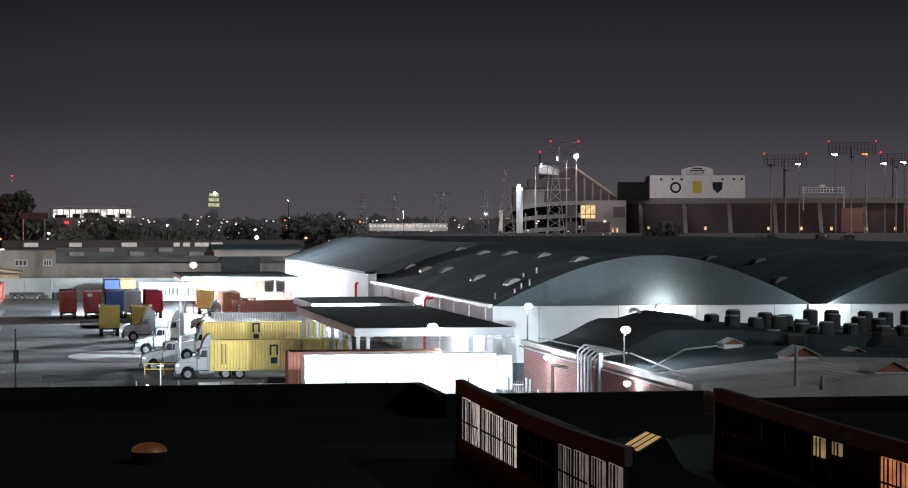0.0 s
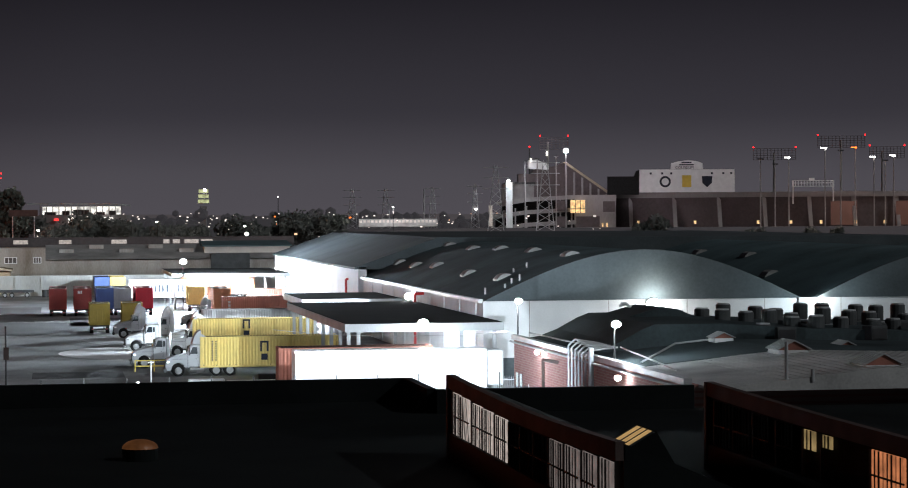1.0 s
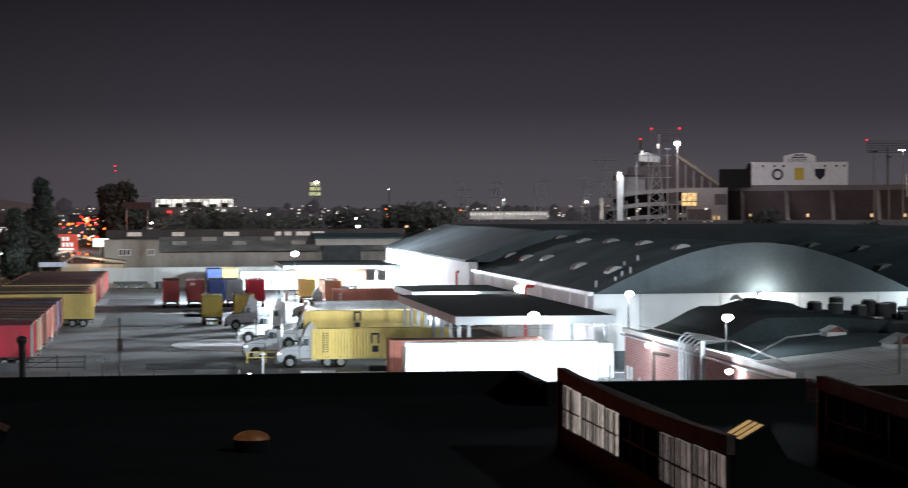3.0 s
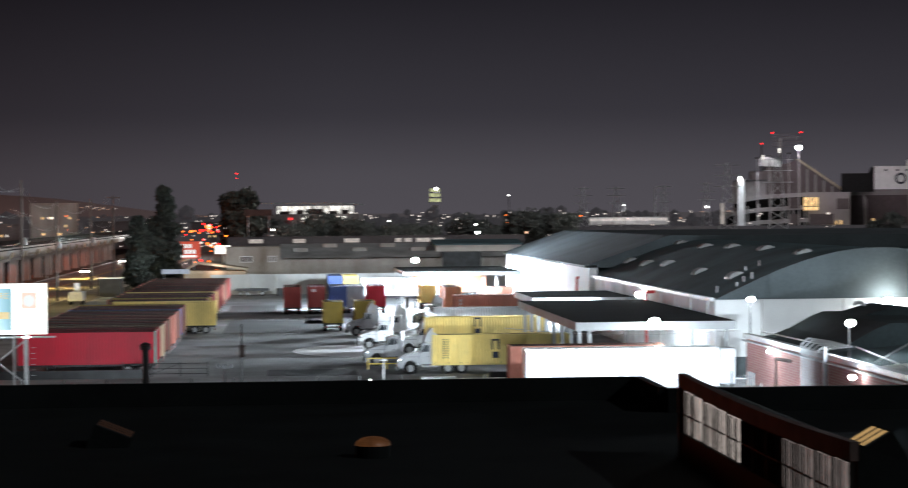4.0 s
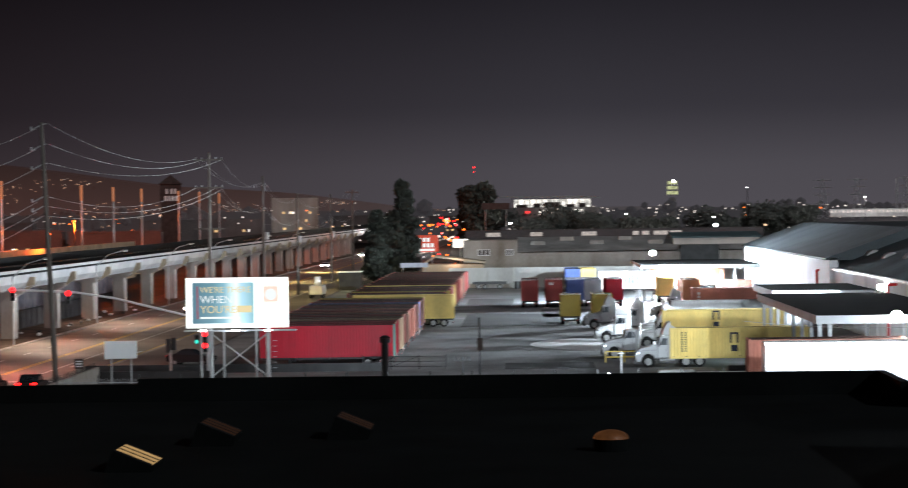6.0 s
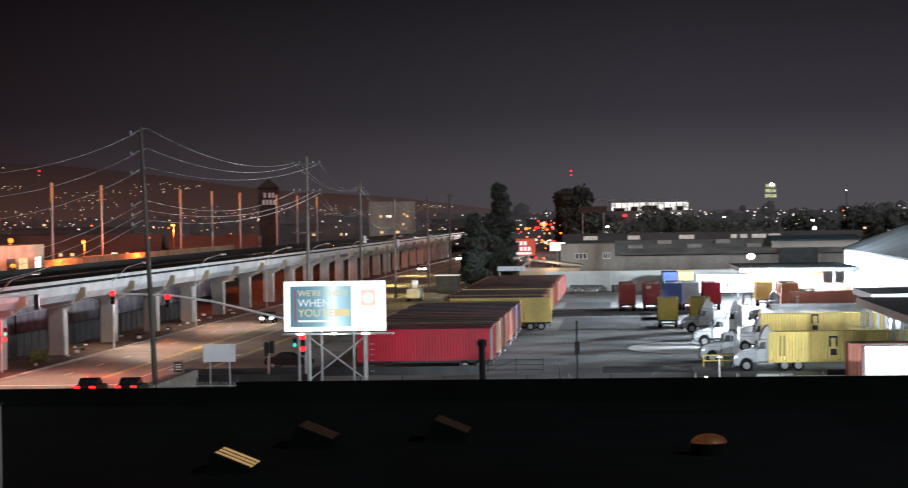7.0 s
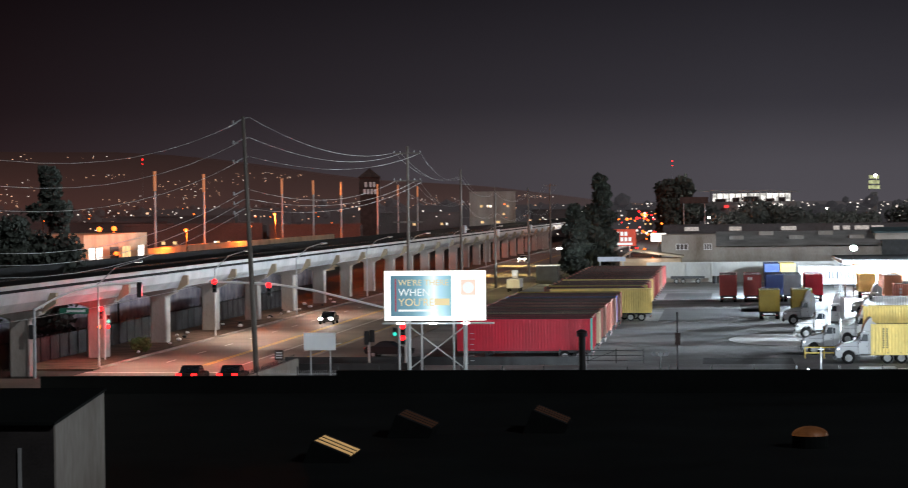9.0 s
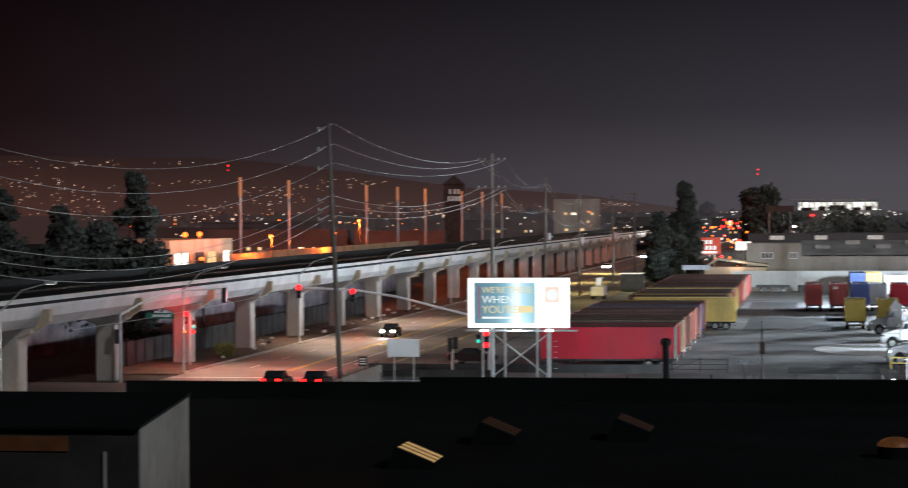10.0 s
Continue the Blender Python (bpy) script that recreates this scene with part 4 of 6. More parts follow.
# boxes on tractors at the docks
for x, y, z, c, h in ((18.6, 197.2, 0.75, "yellow", 2.7), (19.6, 224.6, 0.95, "yellow", 2.8), (26.8, 281.5, 1.0, "rust", 2.9), (23.3, 175.2, 0.95, "rust", 2.75), (22.0, 246, 1.0, "white", 2.8)):
    container(x, y, z, c, height=h)
    chassis(x, y)

# plain shapes in place of the lettering on the boxes
SIGN_DARK = material("dark_sign_paint", (0.03, 0.035, 0.05), 0.6, vary=0.2)
SIGN_BLUE = material("blue_sign_paint", (0.05, 0.075, 0.11), 0.6, vary=0.2)
SIGN_WHITE = material("white_sign_paint", (0.75, 0.75, 0.75), 0.6, vary=0.1)


def marks(name, boxes, m, mat, label):
    o = thing(name, m, label, "marking")
    for x0, x1, z0, z1 in boxes:
        part("bar", box(x0, x1, -0.012, 0.0, z0, z1), mat, o)
    return o


def emblem(x, y, z):
    b = [(0, 0.16, 0, 0.92), (0.58, 0.74, 0, 0.92), (0.16, 0.58, 0.76, 0.92), (0.1, 0.66, -0.75, -0.2)]
    marks("container_emblem", b, pose(x, y, z), SIGN_DARK, "black geometric emblem on a yellow container")


emblem(17.75, 195.96, 2.1)
emblem(18.5, 223.36, 2.75)
marks("container_lettering", [(-1.2 + 0.32 * (k // 9), -1.08 + 0.32 * (k // 9), 0.4 + 0.2 * (k % 9), 0.53 + 0.2 * (k % 9)) for k in range(18)], pose(14.7, 195.96, 0.95), SIGN_DARK, "small black upright bars on a yellow container")
marks("container_lettering", [(1.25 * (k // 2) + 0.55 * (k % 2), 1.25 * (k // 2) + 0.55 * (k % 2) + 0.2, 0, 1.2) for k in range(10)], pose(15.2, 359.72, 1.9), SIGN_BLUE, "faded blue lettering bars on a white container")
marks("container_lettering", [(0.22 * k, 0.22 * k + 0.15, 0, 0.4) for k in range(3)], pose(3.2, 317.99, 3.2), SIGN_WHITE, "small white bars on a maroon container door")
marks("container_lettering", [(0, 0.3, 0.42 * k, 0.42 * k + 0.3) for k in range(4)], pose(21.4, 280.2, 1.8), SIGN_WHITE, "upright white bars on a rust-red container")

# white dry-van trailer with a pale nose unit
t = thing("box_trailer", pose(17.3, 162.8, 0), "long white dry-van box trailer", "trailer")
bm = soften(box(0, 14.3, 0, 2.5, 1.05, 4.08), 0.05)
part("body", bm, WHITE_PAINT, t, "glossy white panelled box")
for k in range(7):
    part("panel_seam", box(1.6 * k + 1.5, 1.6 * k + 1.53, -0.012, 0, 1.1, 4.0), STEEL, t)
part("top_rail", box(0, 14.3, -0.02, 0.0, 3.9, 4.07), CHROME, t)
part("bottom_rail", box(0, 14.3, -0.02, 0.0, 1.05, 1.2), CHROME, t)
part("nose_unit", soften(box(14.33, 15.6, 0.1, 2.4, 1.3, 3.95), 0.1), GREY_PAINT, t, "pale grey refrigeration unit")
for q in (1.6, 2.9):
    for s in (0.3, 2.2):
        wheel(t, q, s, 0.5, 0.4)
for s in (0.5, 2.0):
    part("landing_leg", box(11.2, 11.35, s - 0.07, s + 0.07, 0, 1.05), DARK_STEEL, t)


# ---- tractors ----
_trucks = {}


def tractor(x, y, kind, color, turn=0):
    """A bonneted road tractor, nose to -x, front axle at its origin. kind: 'sleeper' with a roof fairing, or 'day' cab."""
    m = pose(x, y, 0, 0, 0, turn)
    if (kind, color) in _trucks:
        return copy_thing(_trucks[kind, color], m)
    mat = {"white": TRUCK_WHITE, "grey": GREY_PAINT}[color]
    t = thing("road_tractor", m, f"{color} bonneted {'sleeper-cab' if kind == 'sleeper' else 'day-cab'} road tractor", "truck", "road tractors")
    _trucks[kind, color] = t
    K = 0.80
    bm = prism(bmesh.new(), [(u * K, z) for u, z in ((-1.35, 0.5), (-1.4, 1.1), (-1.3, 1.45), (-0.8, 1.66), (0.95, 1.98), (0.95, 0.75), (0.78, 0.72), (0.62, 1.05), (0.25, 1.2), (-0.25, 1.18), (-0.62, 0.95), (-0.75, 0.5))], -1.0, 1.0)
    bm = soften(bm, 0.09, 2)
    for v in bm.verts:
        if v.co.x < 0.4:
            v.co.y *= 1 - 0.14 * min(1, (0.4 - v.co.x) / 1.6)
    part("hood", bm, mat, t, "rounded sloping bonnet")
    bm = soften(prism(bmesh.new(), [(0.77, 0.75), (0.77, 1.95), (1.12, 2.72), (2.0, 2.78), (2.0, 0.75)], -1.02, 1.02), 0.07, 2)
    part("cab", bm, mat, t)
    if kind == "sleeper":
        bm = soften(prism(bmesh.new(), [(1.2, 2.8), (1.3, 3.15), (1.5, 3.6), (1.75, 3.9), (1.98, 4.0), (2.0, 4.0), (2.0, 2.82)], -1.05, 1.05), 0.05, 2)
        part("roof_fairing", bm, mat, t, "tall curved roof fairing")
        part("side_fairing", soften(prism(bmesh.new(), [(2.02, 0.8), (2.5, 0.8), (2.5, 3.4), (2.02, 3.7)], -1.1, -1.05), 0.01), mat, t)
    else:
        part("rear_panel", soften(box(2.02, 2.3, -0.98, 0.98, 0.8, 2.7), 0.05), mat, t)
        part("rear_quarter_window", box(1.72, 1.92, -1.035, -1.02, 1.98, 2.5), GLASS, t)
    bm = bmesh.new()
    q = [bm.verts.new(p) for p in ((0.79, -0.9, 2.03), (0.79, 0.9, 2.03), (1.08, 0.85, 2.66), (1.08, -0.85, 2.66))]
    bm.faces.new(q)
    bmesh.ops.solidify(bm, geom=bm.faces[:], thickness=0.03)
    part("windscreen", bm, GLASS, t, "dark windscreen", pose(-0.03, 0, 0.03))
    for s in (-1.035, 1.015):
        part("side_window", prism(bmesh.new(), [(1.02, 1.95), (1.25, 2.55), (1.66, 2.55), (1.66, 1.95)], s, s + 0.02), GLASS, t)
    for s in (-1, 1):
        part("headlight", soften(box(-1.06, -0.72, min(s * 0.62, s * 0.9), max(s * 0.62, s * 0.9), 1.12, 1.38), 0.05), CHROME, t)
        bm = box(0.9, 1.02, min(s * 1.25, s * 1.45), max(s * 1.25, s * 1.45), 1.85, 2.55)
        rod(bm, (1.0, s * 1.0, 2.2), (0.96, s * 1.3, 2.2), 0.03)
        part("mirror", bm, DARK_STEEL, t)
        part("fuel_tank", rod(bmesh.new(), (1.0, s * 0.85, 0.62), (2.3, s * 0.85, 0.62), 0.3, n=14), CHROME, t)
        part("door", soften(box(0.86, 1.7, min(s * 1.02, s * 1.032), max(s * 1.02, s * 1.032), 0.82, 1.88), 0.005), mat, t)
        bm = bmesh.new()
        for x0, x1, z0, z1 in ((0.83, 0.85, 0.8, 1.93), (1.71, 1.73, 0.8, 2.6), (0.85, 1.71, 0.79, 0.81)):
            bx(bm, x0, x1, min(s * 1.02, s * 1.03), max(s * 1.02, s * 1.03), z0, z1)
        part("door_gap", bm, BLACK, t)
        part("door_handle", box(1.5, 1.64, min(s * 1.033, s * 1.05), max(s * 1.033, s * 1.05), 1.5, 1.54), DARK_STEEL, t)
        part("step", box(0.95, 1.6, min(s * 0.9, s * 1.08), max(s * 0.9, s * 1.08), 0.4, 0.46), DARK_STEEL, t)
        part("hood_gap", box(-0.55, 0.75, min(s * 0.985, s * 1.0), max(s * 0.985, s * 1.0), 1.5, 1.525), DARK_STEEL, t)
    part("wheel_arch", rod(bmesh.new(), (0, -0.93, 0.52), (0, 0.93, 0.52), 0.57, n=16), BLACK, t)
    part("fifth_wheel", soften(box(3.4, 4.3, -0.45, 0.45, 0.75, 0.95), 0.05), BLACK, t)
    part("grille", box(-1.16, -1.06, -0.5, 0.5, 0.7, 1.3), DARK_STEEL, t, "dark grille")
    part("bumper", soften(box(-1.28, -1.0, -1.1, 1.1, 0.35, 0.72), 0.07, 2), CHROME if color == "white" else DARK_STEEL, t)
    bm = bmesh.new()
    for s in (-0.45, 0.37):
        bx(bm, -1.0, 5.0, s, s + 0.08, 0.6, 0.74)
    part("frame_rail", bm, DARK_STEEL, t)
    part("exhaust_stack", rod(bmesh.new(), (2.42 if kind == "day" else 2.15, -0.9, 0.9), (2.42 if kind == "day" else 2.15, -0.9, 3.3), 0.09, n=10), CHROME, t)
    for s in (-0.98, 0.98):
        wheel(t, 0, s, 0.5, 0.28)
        for q in (3.3, 4.5):
            wheel(t, q, s * 0.93, 0.5, 0.5)
    return t


for x, y, k, c in ((10.6, 197.2, "sleeper", "grey"), (8.1, 208.5, "day", "grey"), (12.0, 224.6, "sleeper", "white"), (8.3, 234.6, "day", "white"), (7.8, 260.8, "sleeper", "grey"), (10.6, 251.5, "sleeper", "white"), (16.8, 281.5, "sleeper", "grey"), (13.0, 238.5, "sleeper", "white")):
    tractor(x, y, k, c)


# ---- floodlight fixtures ----
def flood(x, y, z, r=0.32, mat=None, pole=0.0, label="blazing white floodlight on the dock side", face=-1):
    t = thing("floodlight", pose(x, y, z), label, "floodlight", "yard floodlights")
    bm = bmesh.new()
    ball(bm, 0, 0, 0, r * 0.85, 0.75, 2)
    part("lens", bm, mat or G_FLOOD, t)
    part("bracket", rod(bmesh.new(), (0, 0.5 * r, -r * 0.9), (0, 1.2 * r, -r * 0.3), 0.04), STEEL, t)
    part("housing", soften(box(-r * 0.6, r * 0.6, 0.8 * r, 1.4 * r, -r * 0.5, r * 0.5), 0.04), DARK_STEEL, t)
    if pole:
        part("pole", rod(bmesh.new(), (0, 1.2 * r, -pole), (0, 1.2 * r, 0), 0.06, 0.05), DARK_STEEL, t)


flood(28.9, 175.4, 5.4, 0.5)
flood(18.9, 334.2, 7.25, 0.6, pole=7.25)
flood(35.0, 365.0, 4.6, 0.75)
flood(35.5, 224.5, 5.75, 0.5)
flood(35.2, 288.4, 7.1, 0.5)
flood(50.7, 185.8, 6.25, 0.75)
flood(66.0, 186.5, 6.4, 0.3)
flood(30.6, 120.0, 7.9, 0.32, pole=2.2)
flood(30.2, 144.4, 8.3, 0.28, pole=2.4)
flood(29.4, 115.0, 5.3, 0.22)
flood(29.6, 136.0, 5.4, 0.2)
flood(29.5, 200.0, 4.75, 0.25, label="white floodlight below the canopy roof")
flood(27.0, 350.0, 4.75, 0.3, label="white floodlight below the canopy roof")
# fixtures added for the two unseen lamps behind the parapet
flood(-18.0, 108.62, 5.2, 0.3, label="unseen white floodlight added on the yard wall of the near building")
flood(19.8, 101.12, 5.3, 0.3, label="unseen white floodlight added on the yard wall of the near building")
flood(5.6, 155.0, 2.5, 0.16, pole=2.5, label="small bright lamp on a short post by the yard fence")

# ---- condensers, monitors and hatches on the workshop roof ----
bm = soften(rod(bmesh.new(), (0, 0, 0), (0, 0, 1.0), 0.5, n=14), 0.05)
cond = thing("condenser_unit", pose(40.3, 142, 6.6), "dark round rooftop condenser unit", "condenser", "rooftop condensers")
part("drum", bm, AC_GREY, cond)
part("stand", box(-0.45, 0.45, -0.45, 0.45, -0.5, 0), STEEL, cond)
part("fan_guard", rod(bmesh.new(), (0, 0, 1.0), (0, 0, 1.08), 0.42, n=14), STEEL, cond)
random.seed(4)
for row, (y, z, n0) in enumerate(((142, 6.7, 10), (136, 6.6, 9), (130, 6.4, 7))):
    for k in range(n0):
        if row == 0 and k == 0:
            continue
        copy_thing(cond, pose(40.3 + 1.7 * k + 1.1 * row + random.uniform(-0.3, 0.3), y + random.uniform(-0.8, 0.8), z + random.uniform(-0.15, 0.35), 0, 0, random.uniform(0, 90)))
acu = thing("cooling_unit", pose(45, 133, 6.5), "grey box-shaped rooftop cooling unit", "cooling unit", "rooftop cooling units")
part("casing", soften(box(-0.6, 0.6, -0.5, 0.5, 0, 0.85), 0.05), AC_GREY, acu)
part("grille", box(-0.5, 0.5, -0.53, -0.5, 0.1, 0.7), DARK_STEEL, acu)
for k in range(9):
    copy_thing(acu, pose(43 + 1.9 * k, 128 + 3 * (k % 3), 6.35, 0, 0, 5 * (k % 4)))


def roof_monitor(x, y, z, s=1.0):
    t = thing("roof_monitor", pose(x, y, z), "small gabled roof skylight with ribbed metal panes", "skylight", "workshop roof skylights")
    w, d, h = 1.35 * s, 1.5 * s, 0.75 * s
    part("curb", box(-w, w, -d, d, -0.5, 0.35 * s), WHITE_WALL, t)
    part("gable", prism(bmesh.new(), [(-w, 0.36 * s), (w, 0.36 * s), (0, 0.36 * s + h)], -d, d), BRICK, t)
    for sg in (-1, 1):
        bm = bmesh.new()
        prism(bm, [(sg * (w + 0.12), 0.36 * s), (sg * (w + 0.12), 0.42 * s), (0, 0.44 * s + h), (0, 0.38 * s + h)], -d - 0.1, d + 0.1)
        part("roof_pane", bm, METAL_ROOF, t)
        bm = bmesh.new()
        for k in range(6):
            y0 = -d + 2 * d * k / 5 - 0.03
            prism(bm, [(sg * (w + 0.12), 0.42 * s), (sg * (w + 0.12), 0.48 * s), (0, 0.5 * s + h), (0, 0.44 * s + h)], y0, y0 + 0.06)
        part("rib", bm, STEEL, t)


roof_monitor(38.7, 114.5, 6.5, 0.62)
roof_monitor(39.45, 103.5, 6.4, 0.66)
roof_monitor(38.3, 125.5, 6.6, 0.42)
roof_monitor(44.5, 122, 6.1, 0.5)
bm = rod(bmesh.new(), (0, 0, 0), (0, 0, 1.0), 0.13)
rod(bm, (0, 0, 1.0), (-0.25, 0, 1.2), 0.13)
rod(bm, (-0.25, 0, 1.2), (-0.6, 0, 1.15), 0.13)
rod(bm, (-0.6, 0, 1.15), (-0.62, 0, 0.95), 0.13)
tagged(part("gooseneck_vent", bm, STEEL, None, "", pose(37.4, 143, 6.9)), "bent grey gooseneck vent pipe on the roof", "vent")
for x, y, z, h in ((34.2, 101.5, 6.0, 1.9), (35.4, 101.2, 6.0, 0.6), (49.0, 143, 7.0, 1.4)):
    tagged(part("vent_pipe", rod(bmesh.new(), (0, 0, 0), (0, 0, h), 0.09), STEEL, None, "", pose(x, y, z)), "thin grey roof vent pipe", "pipe")

# red and white plastic drums, forklift and clutter below the canopy
t = thing("forklift", pose(28.2, 198, 0), "yellow forklift under the canopy", "forklift")
part("body", soften(box(-0.55, 0.55, 0, 1.6, 0.3, 1.1), 0.08), DARK_STEEL, t)
part("counterweight", soften(box(-0.5, 0.5, -0.4, 0.05, 0.3, 1.0), 0.1), YELLOW_RAIL, t)
bm = bmesh.new()
for sx in (-0.5, 0.44):
    bx(bm, sx, sx + 0.06, 0.1, 0.16, 1.1, 2.1)
    bx(bm, sx, sx + 0.06, 1.4, 1.46, 1.1, 2.1)
bx(bm, -0.5, 0.5, 0.1, 1.46, 2.1, 2.16)
part("cage", bm, DARK_STEEL, t)
for q in (0.1, 1.4):
    for s in (-0.5, 0.5):
        w_ = wheel(t, s, q, 0.28, 0.2)
        w_.matrix_basis = pose(s, q, 0.28, 0, 0, 90)
for k in range(4):
    tagged(part("bollard", rod(bmesh.new(), (0, 0, 0), (0, 0, 1.2), 0.12, n=10), YELLOW_RAIL, None, "", pose(29.9 + 0.5 * k, 192, 0)), "yellow steel safety bollard", "bollard", "dock bollards")
bm = bmesh.new()
for z in (0.5, 1.0):
    bx(bm, 0, 3.4, -0.04, 0.04, z - 0.05, z + 0.05)
for x in (0, 1.7, 3.35):
    bx(bm, x - 0.05, x + 0.05, -0.05, 0.05, 0, 1.05)
tagged(part("guard_rail", bm, YELLOW_RAIL, None, "", pose(7.1, 203, 0)), "yellow steel guard rail in front of the tractors", "rail")

bm = soften(box(-2.0, 2.0, -0.6, 0.6, 0, 0.75), 0.05)
tagged(part("low_white_crate", bm, WHITE_PAINT, None, "", pose(15.6, 180, 0)), "low white crate on the ground before the fence", "crate")
for k, (x, w, h, mat) in enumerate(((17.6, 1.4, 0.7, SLAT), (19.2, 1.0, 0.5, PAINT["teal"]), (12.5, 3.0, 0.35, PALE_LOT))):
    tagged(part("ground_crate", soften(box(-w / 2, w / 2, -0.5, 0.5, 0, h), 0.04), mat, None, "", pose(x, 188, 0)), "low crate lying beside the parked container", "crate")

# short masts with twin lamps near the yard fence
for x, y in ((-5.1, 176),):
    t = thing("twin_mast", pose(x, y, 0), "short dark mast with two small lamp heads", "mast")
    part("pole", rod(bmesh.new(), (0, 0, 0), (0, 0, 2.2), 0.07), DARK_STEEL, t)
    bm = box(-0.6, 0.6, -0.05, 0.05, 2.1, 2.2)
    for q in (-0.5, 0, 0.5):
        bx(bm, q - 0.15, q + 0.15, -0.12, 0.1, 2.2, 2.42)
    part("lamp_head", bm, DARK_STEEL, t)
t = thing("thin_mast", pose(-3.2, 150, 0), "thin dark mast with a small box", "mast")
part("pole", rod(bmesh.new(), (0, 0, 0), (0, 0, 6.8), 0.06), DARK_STEEL, t)
part("control_box", box(-0.15, 0.2, -0.15, 0.15, 4.6, 5.4), RUST_TRIM, t)
bm = rod(bmesh.new(), (0, 0, 0), (0, 0, 2.4), 0.06)
bx(bm, -0.25, 0.25, -0.05, 0.05, 2.2, 2.3)
tagged(part("white_post", bm, WHITE_PAINT, None, "", pose(7.6, 181, 0)), "white pipe post with a short cross arm", "post")


# ---- utility poles and wires ----
POLES = [(-40.15, 184.5, 21.8, "tall"), (-38.5, 271, 21.5, "cross"), (-38.5, 326.5, 19.5, "plain"), (-38.5, 375.5, 17.3, "plain"), (-38.5, 440, 17.6, "plain"), (-38.5, 496, 18.9, "cross")]
for x, y, h, k in POLES:
    t = thing("utility_pole", pose(x, y, 0), "weathered wooden utility pole" + (" with cross arms" if k == "cross" else " with insulators"), "utility pole", "utility poles")
    part("pole", rod(bmesh.new(), (0.9 if k == "tall" else 0, 0, 0), (0, 0, h), 0.24, 0.15, 10), WOOD, t)
    if k == "cross":
        for z, w in ((h - 0.9, 1.7), (h - 4.3, 1.7)) if y < 300 else ((h - 0.5, 1.5),):
            part("cross_arm", box(-w, w, -0.22, -0.1, z - 0.09, z + 0.09), WOOD, t)
            bm = bmesh.new()
            for q in (-w + 0.1, -w / 2, w / 2, w - 0.1):
                rod(bm, (q, -0.16, z + 0.09), (q, -0.16, z + 0.32), 0.05)
            part("insulator", bm, STEEL, t)
        if y < 300:
            part("cross_arm", box(-1.8, 1.8, -0.22, -0.1, h - 9.4, h - 9.22), WOOD, t)
    elif k == "tall":
        bm = bmesh.new()
        for z in (h - 0.2, h - 1.9, h - 3.5, h - 6.2, h - 7.0, h - 7.8):
            rod(bm, (0, 0, z), (0.45, 0, z + 0.1), 0.05)
            rod(bm, (0, 0, z), (-0.8, -0.3, z - 0.45), 0.05)
            rod(bm, (-0.8, -0.3, z - 0.45), (-0.8, -0.3, z - 0.15), 0.09)
        part("insulator", bm, STEEL, t)
    else:
        part("transformer", rod(bmesh.new(), (0.5, 0, h * 0.52), (0.5, 0, h * 0.52 + 1.1), 0.3, n=12), STEEL, t)


def wire(points, sag, r=0.022, n=12):
    bm = bmesh.new()
    for p, q in zip(points, points[1:]):
        p, q = Vector(p), Vector(q)
        last = None
        for k in range(n + 1):
            s = k / n
            c = p.lerp(q, s) - Vector((0, 0, 4 * sag * s * (1 - s)))
            if last is not None:
                rod(bm, last, c, r, n=4)
            last = c
    return tagged(part("overhead_wire", bm, WIRE), "thin overhead electric wire between poles", "wire", "overhead wires", kind="structure")


for z1, z2, dx in ((21.7, 20.7, -1.6), (20.0, 20.6, -0.8), (18.4, 20.6, 1.6), (15.6, 17.2, -1.6), (14.8, 17.1, 0.8), (14.0, 17.0, 1.6)):
    wire([(-39.6, 184.5, z1), (-38.5 + dx, 271, z2)], 1.5)
    wire([(-38.5 + dx, 271, z2), (-38.4 + dx * 0.2, 326.5, z2 - 2.2), (-38.4 + dx * 0.2, 375.5, z2 - 4.2), (-38.4 + dx * 0.2, 440, z2 - 4), (-38.5 + dx, 496, z2 - 2.4)], 1.7, 0.012)
    wire([(-40.6, 184.3, z1 - 0.45), (-50, 120, z1 - 2.3)], 3.0)
wire([(-58, 170, 5.0), (-39.8, 186, 8.6)], 0.3, 0.02)
wire([(29.8, 146, 6.2), (17, 176, 5.0)], 0.4, 0.02)


# ---- billboard ----
bb = thing("billboard", pose(-21.25, 163, 0), "brightly lit white billboard with a blue panel on steel posts", "billboard")
part("panel", box(-3.75, 3.75, 0, 0.35, 5.62, 9.3), glow("billboard_face", (0.97, 1.0, 0.98), 1.5, 0.06, 0.4), bb, "glowing white poster face")
# the poster glows; the ramp's pale streak paints the uplight's glare
part("poster", box(-3.28, 1.25, -0.02, -0.004, 5.95, 8.95), blend_glow("billboard_blue_with_glare", -3.28, 1.25, [(0, (0.075, 0.19, 0.26)), (0.35, (0.13, 0.30, 0.38)), (0.52, (0.24, 0.50, 0.62)), (0.66, (0.80, 1.0, 1.0)), (0.72, (0.95, 1.0, 1.0)), (0.80, (0.50, 0.80, 0.95)), (1, (0.22, 0.50, 0.58))], 1.0), bb, "blue poster panel with a painted glare streak")
G_TXT_Y, G_TXT_W = glow("poster_yellow", (0.95, 0.78, 0.42), 0.85), glow("poster_white", (0.95, 1.0, 1.0), 0.95)


def words(body, size, m, mat, parent, name="lettering"):
    cu = bpy.data.curves.new(name, "FONT")
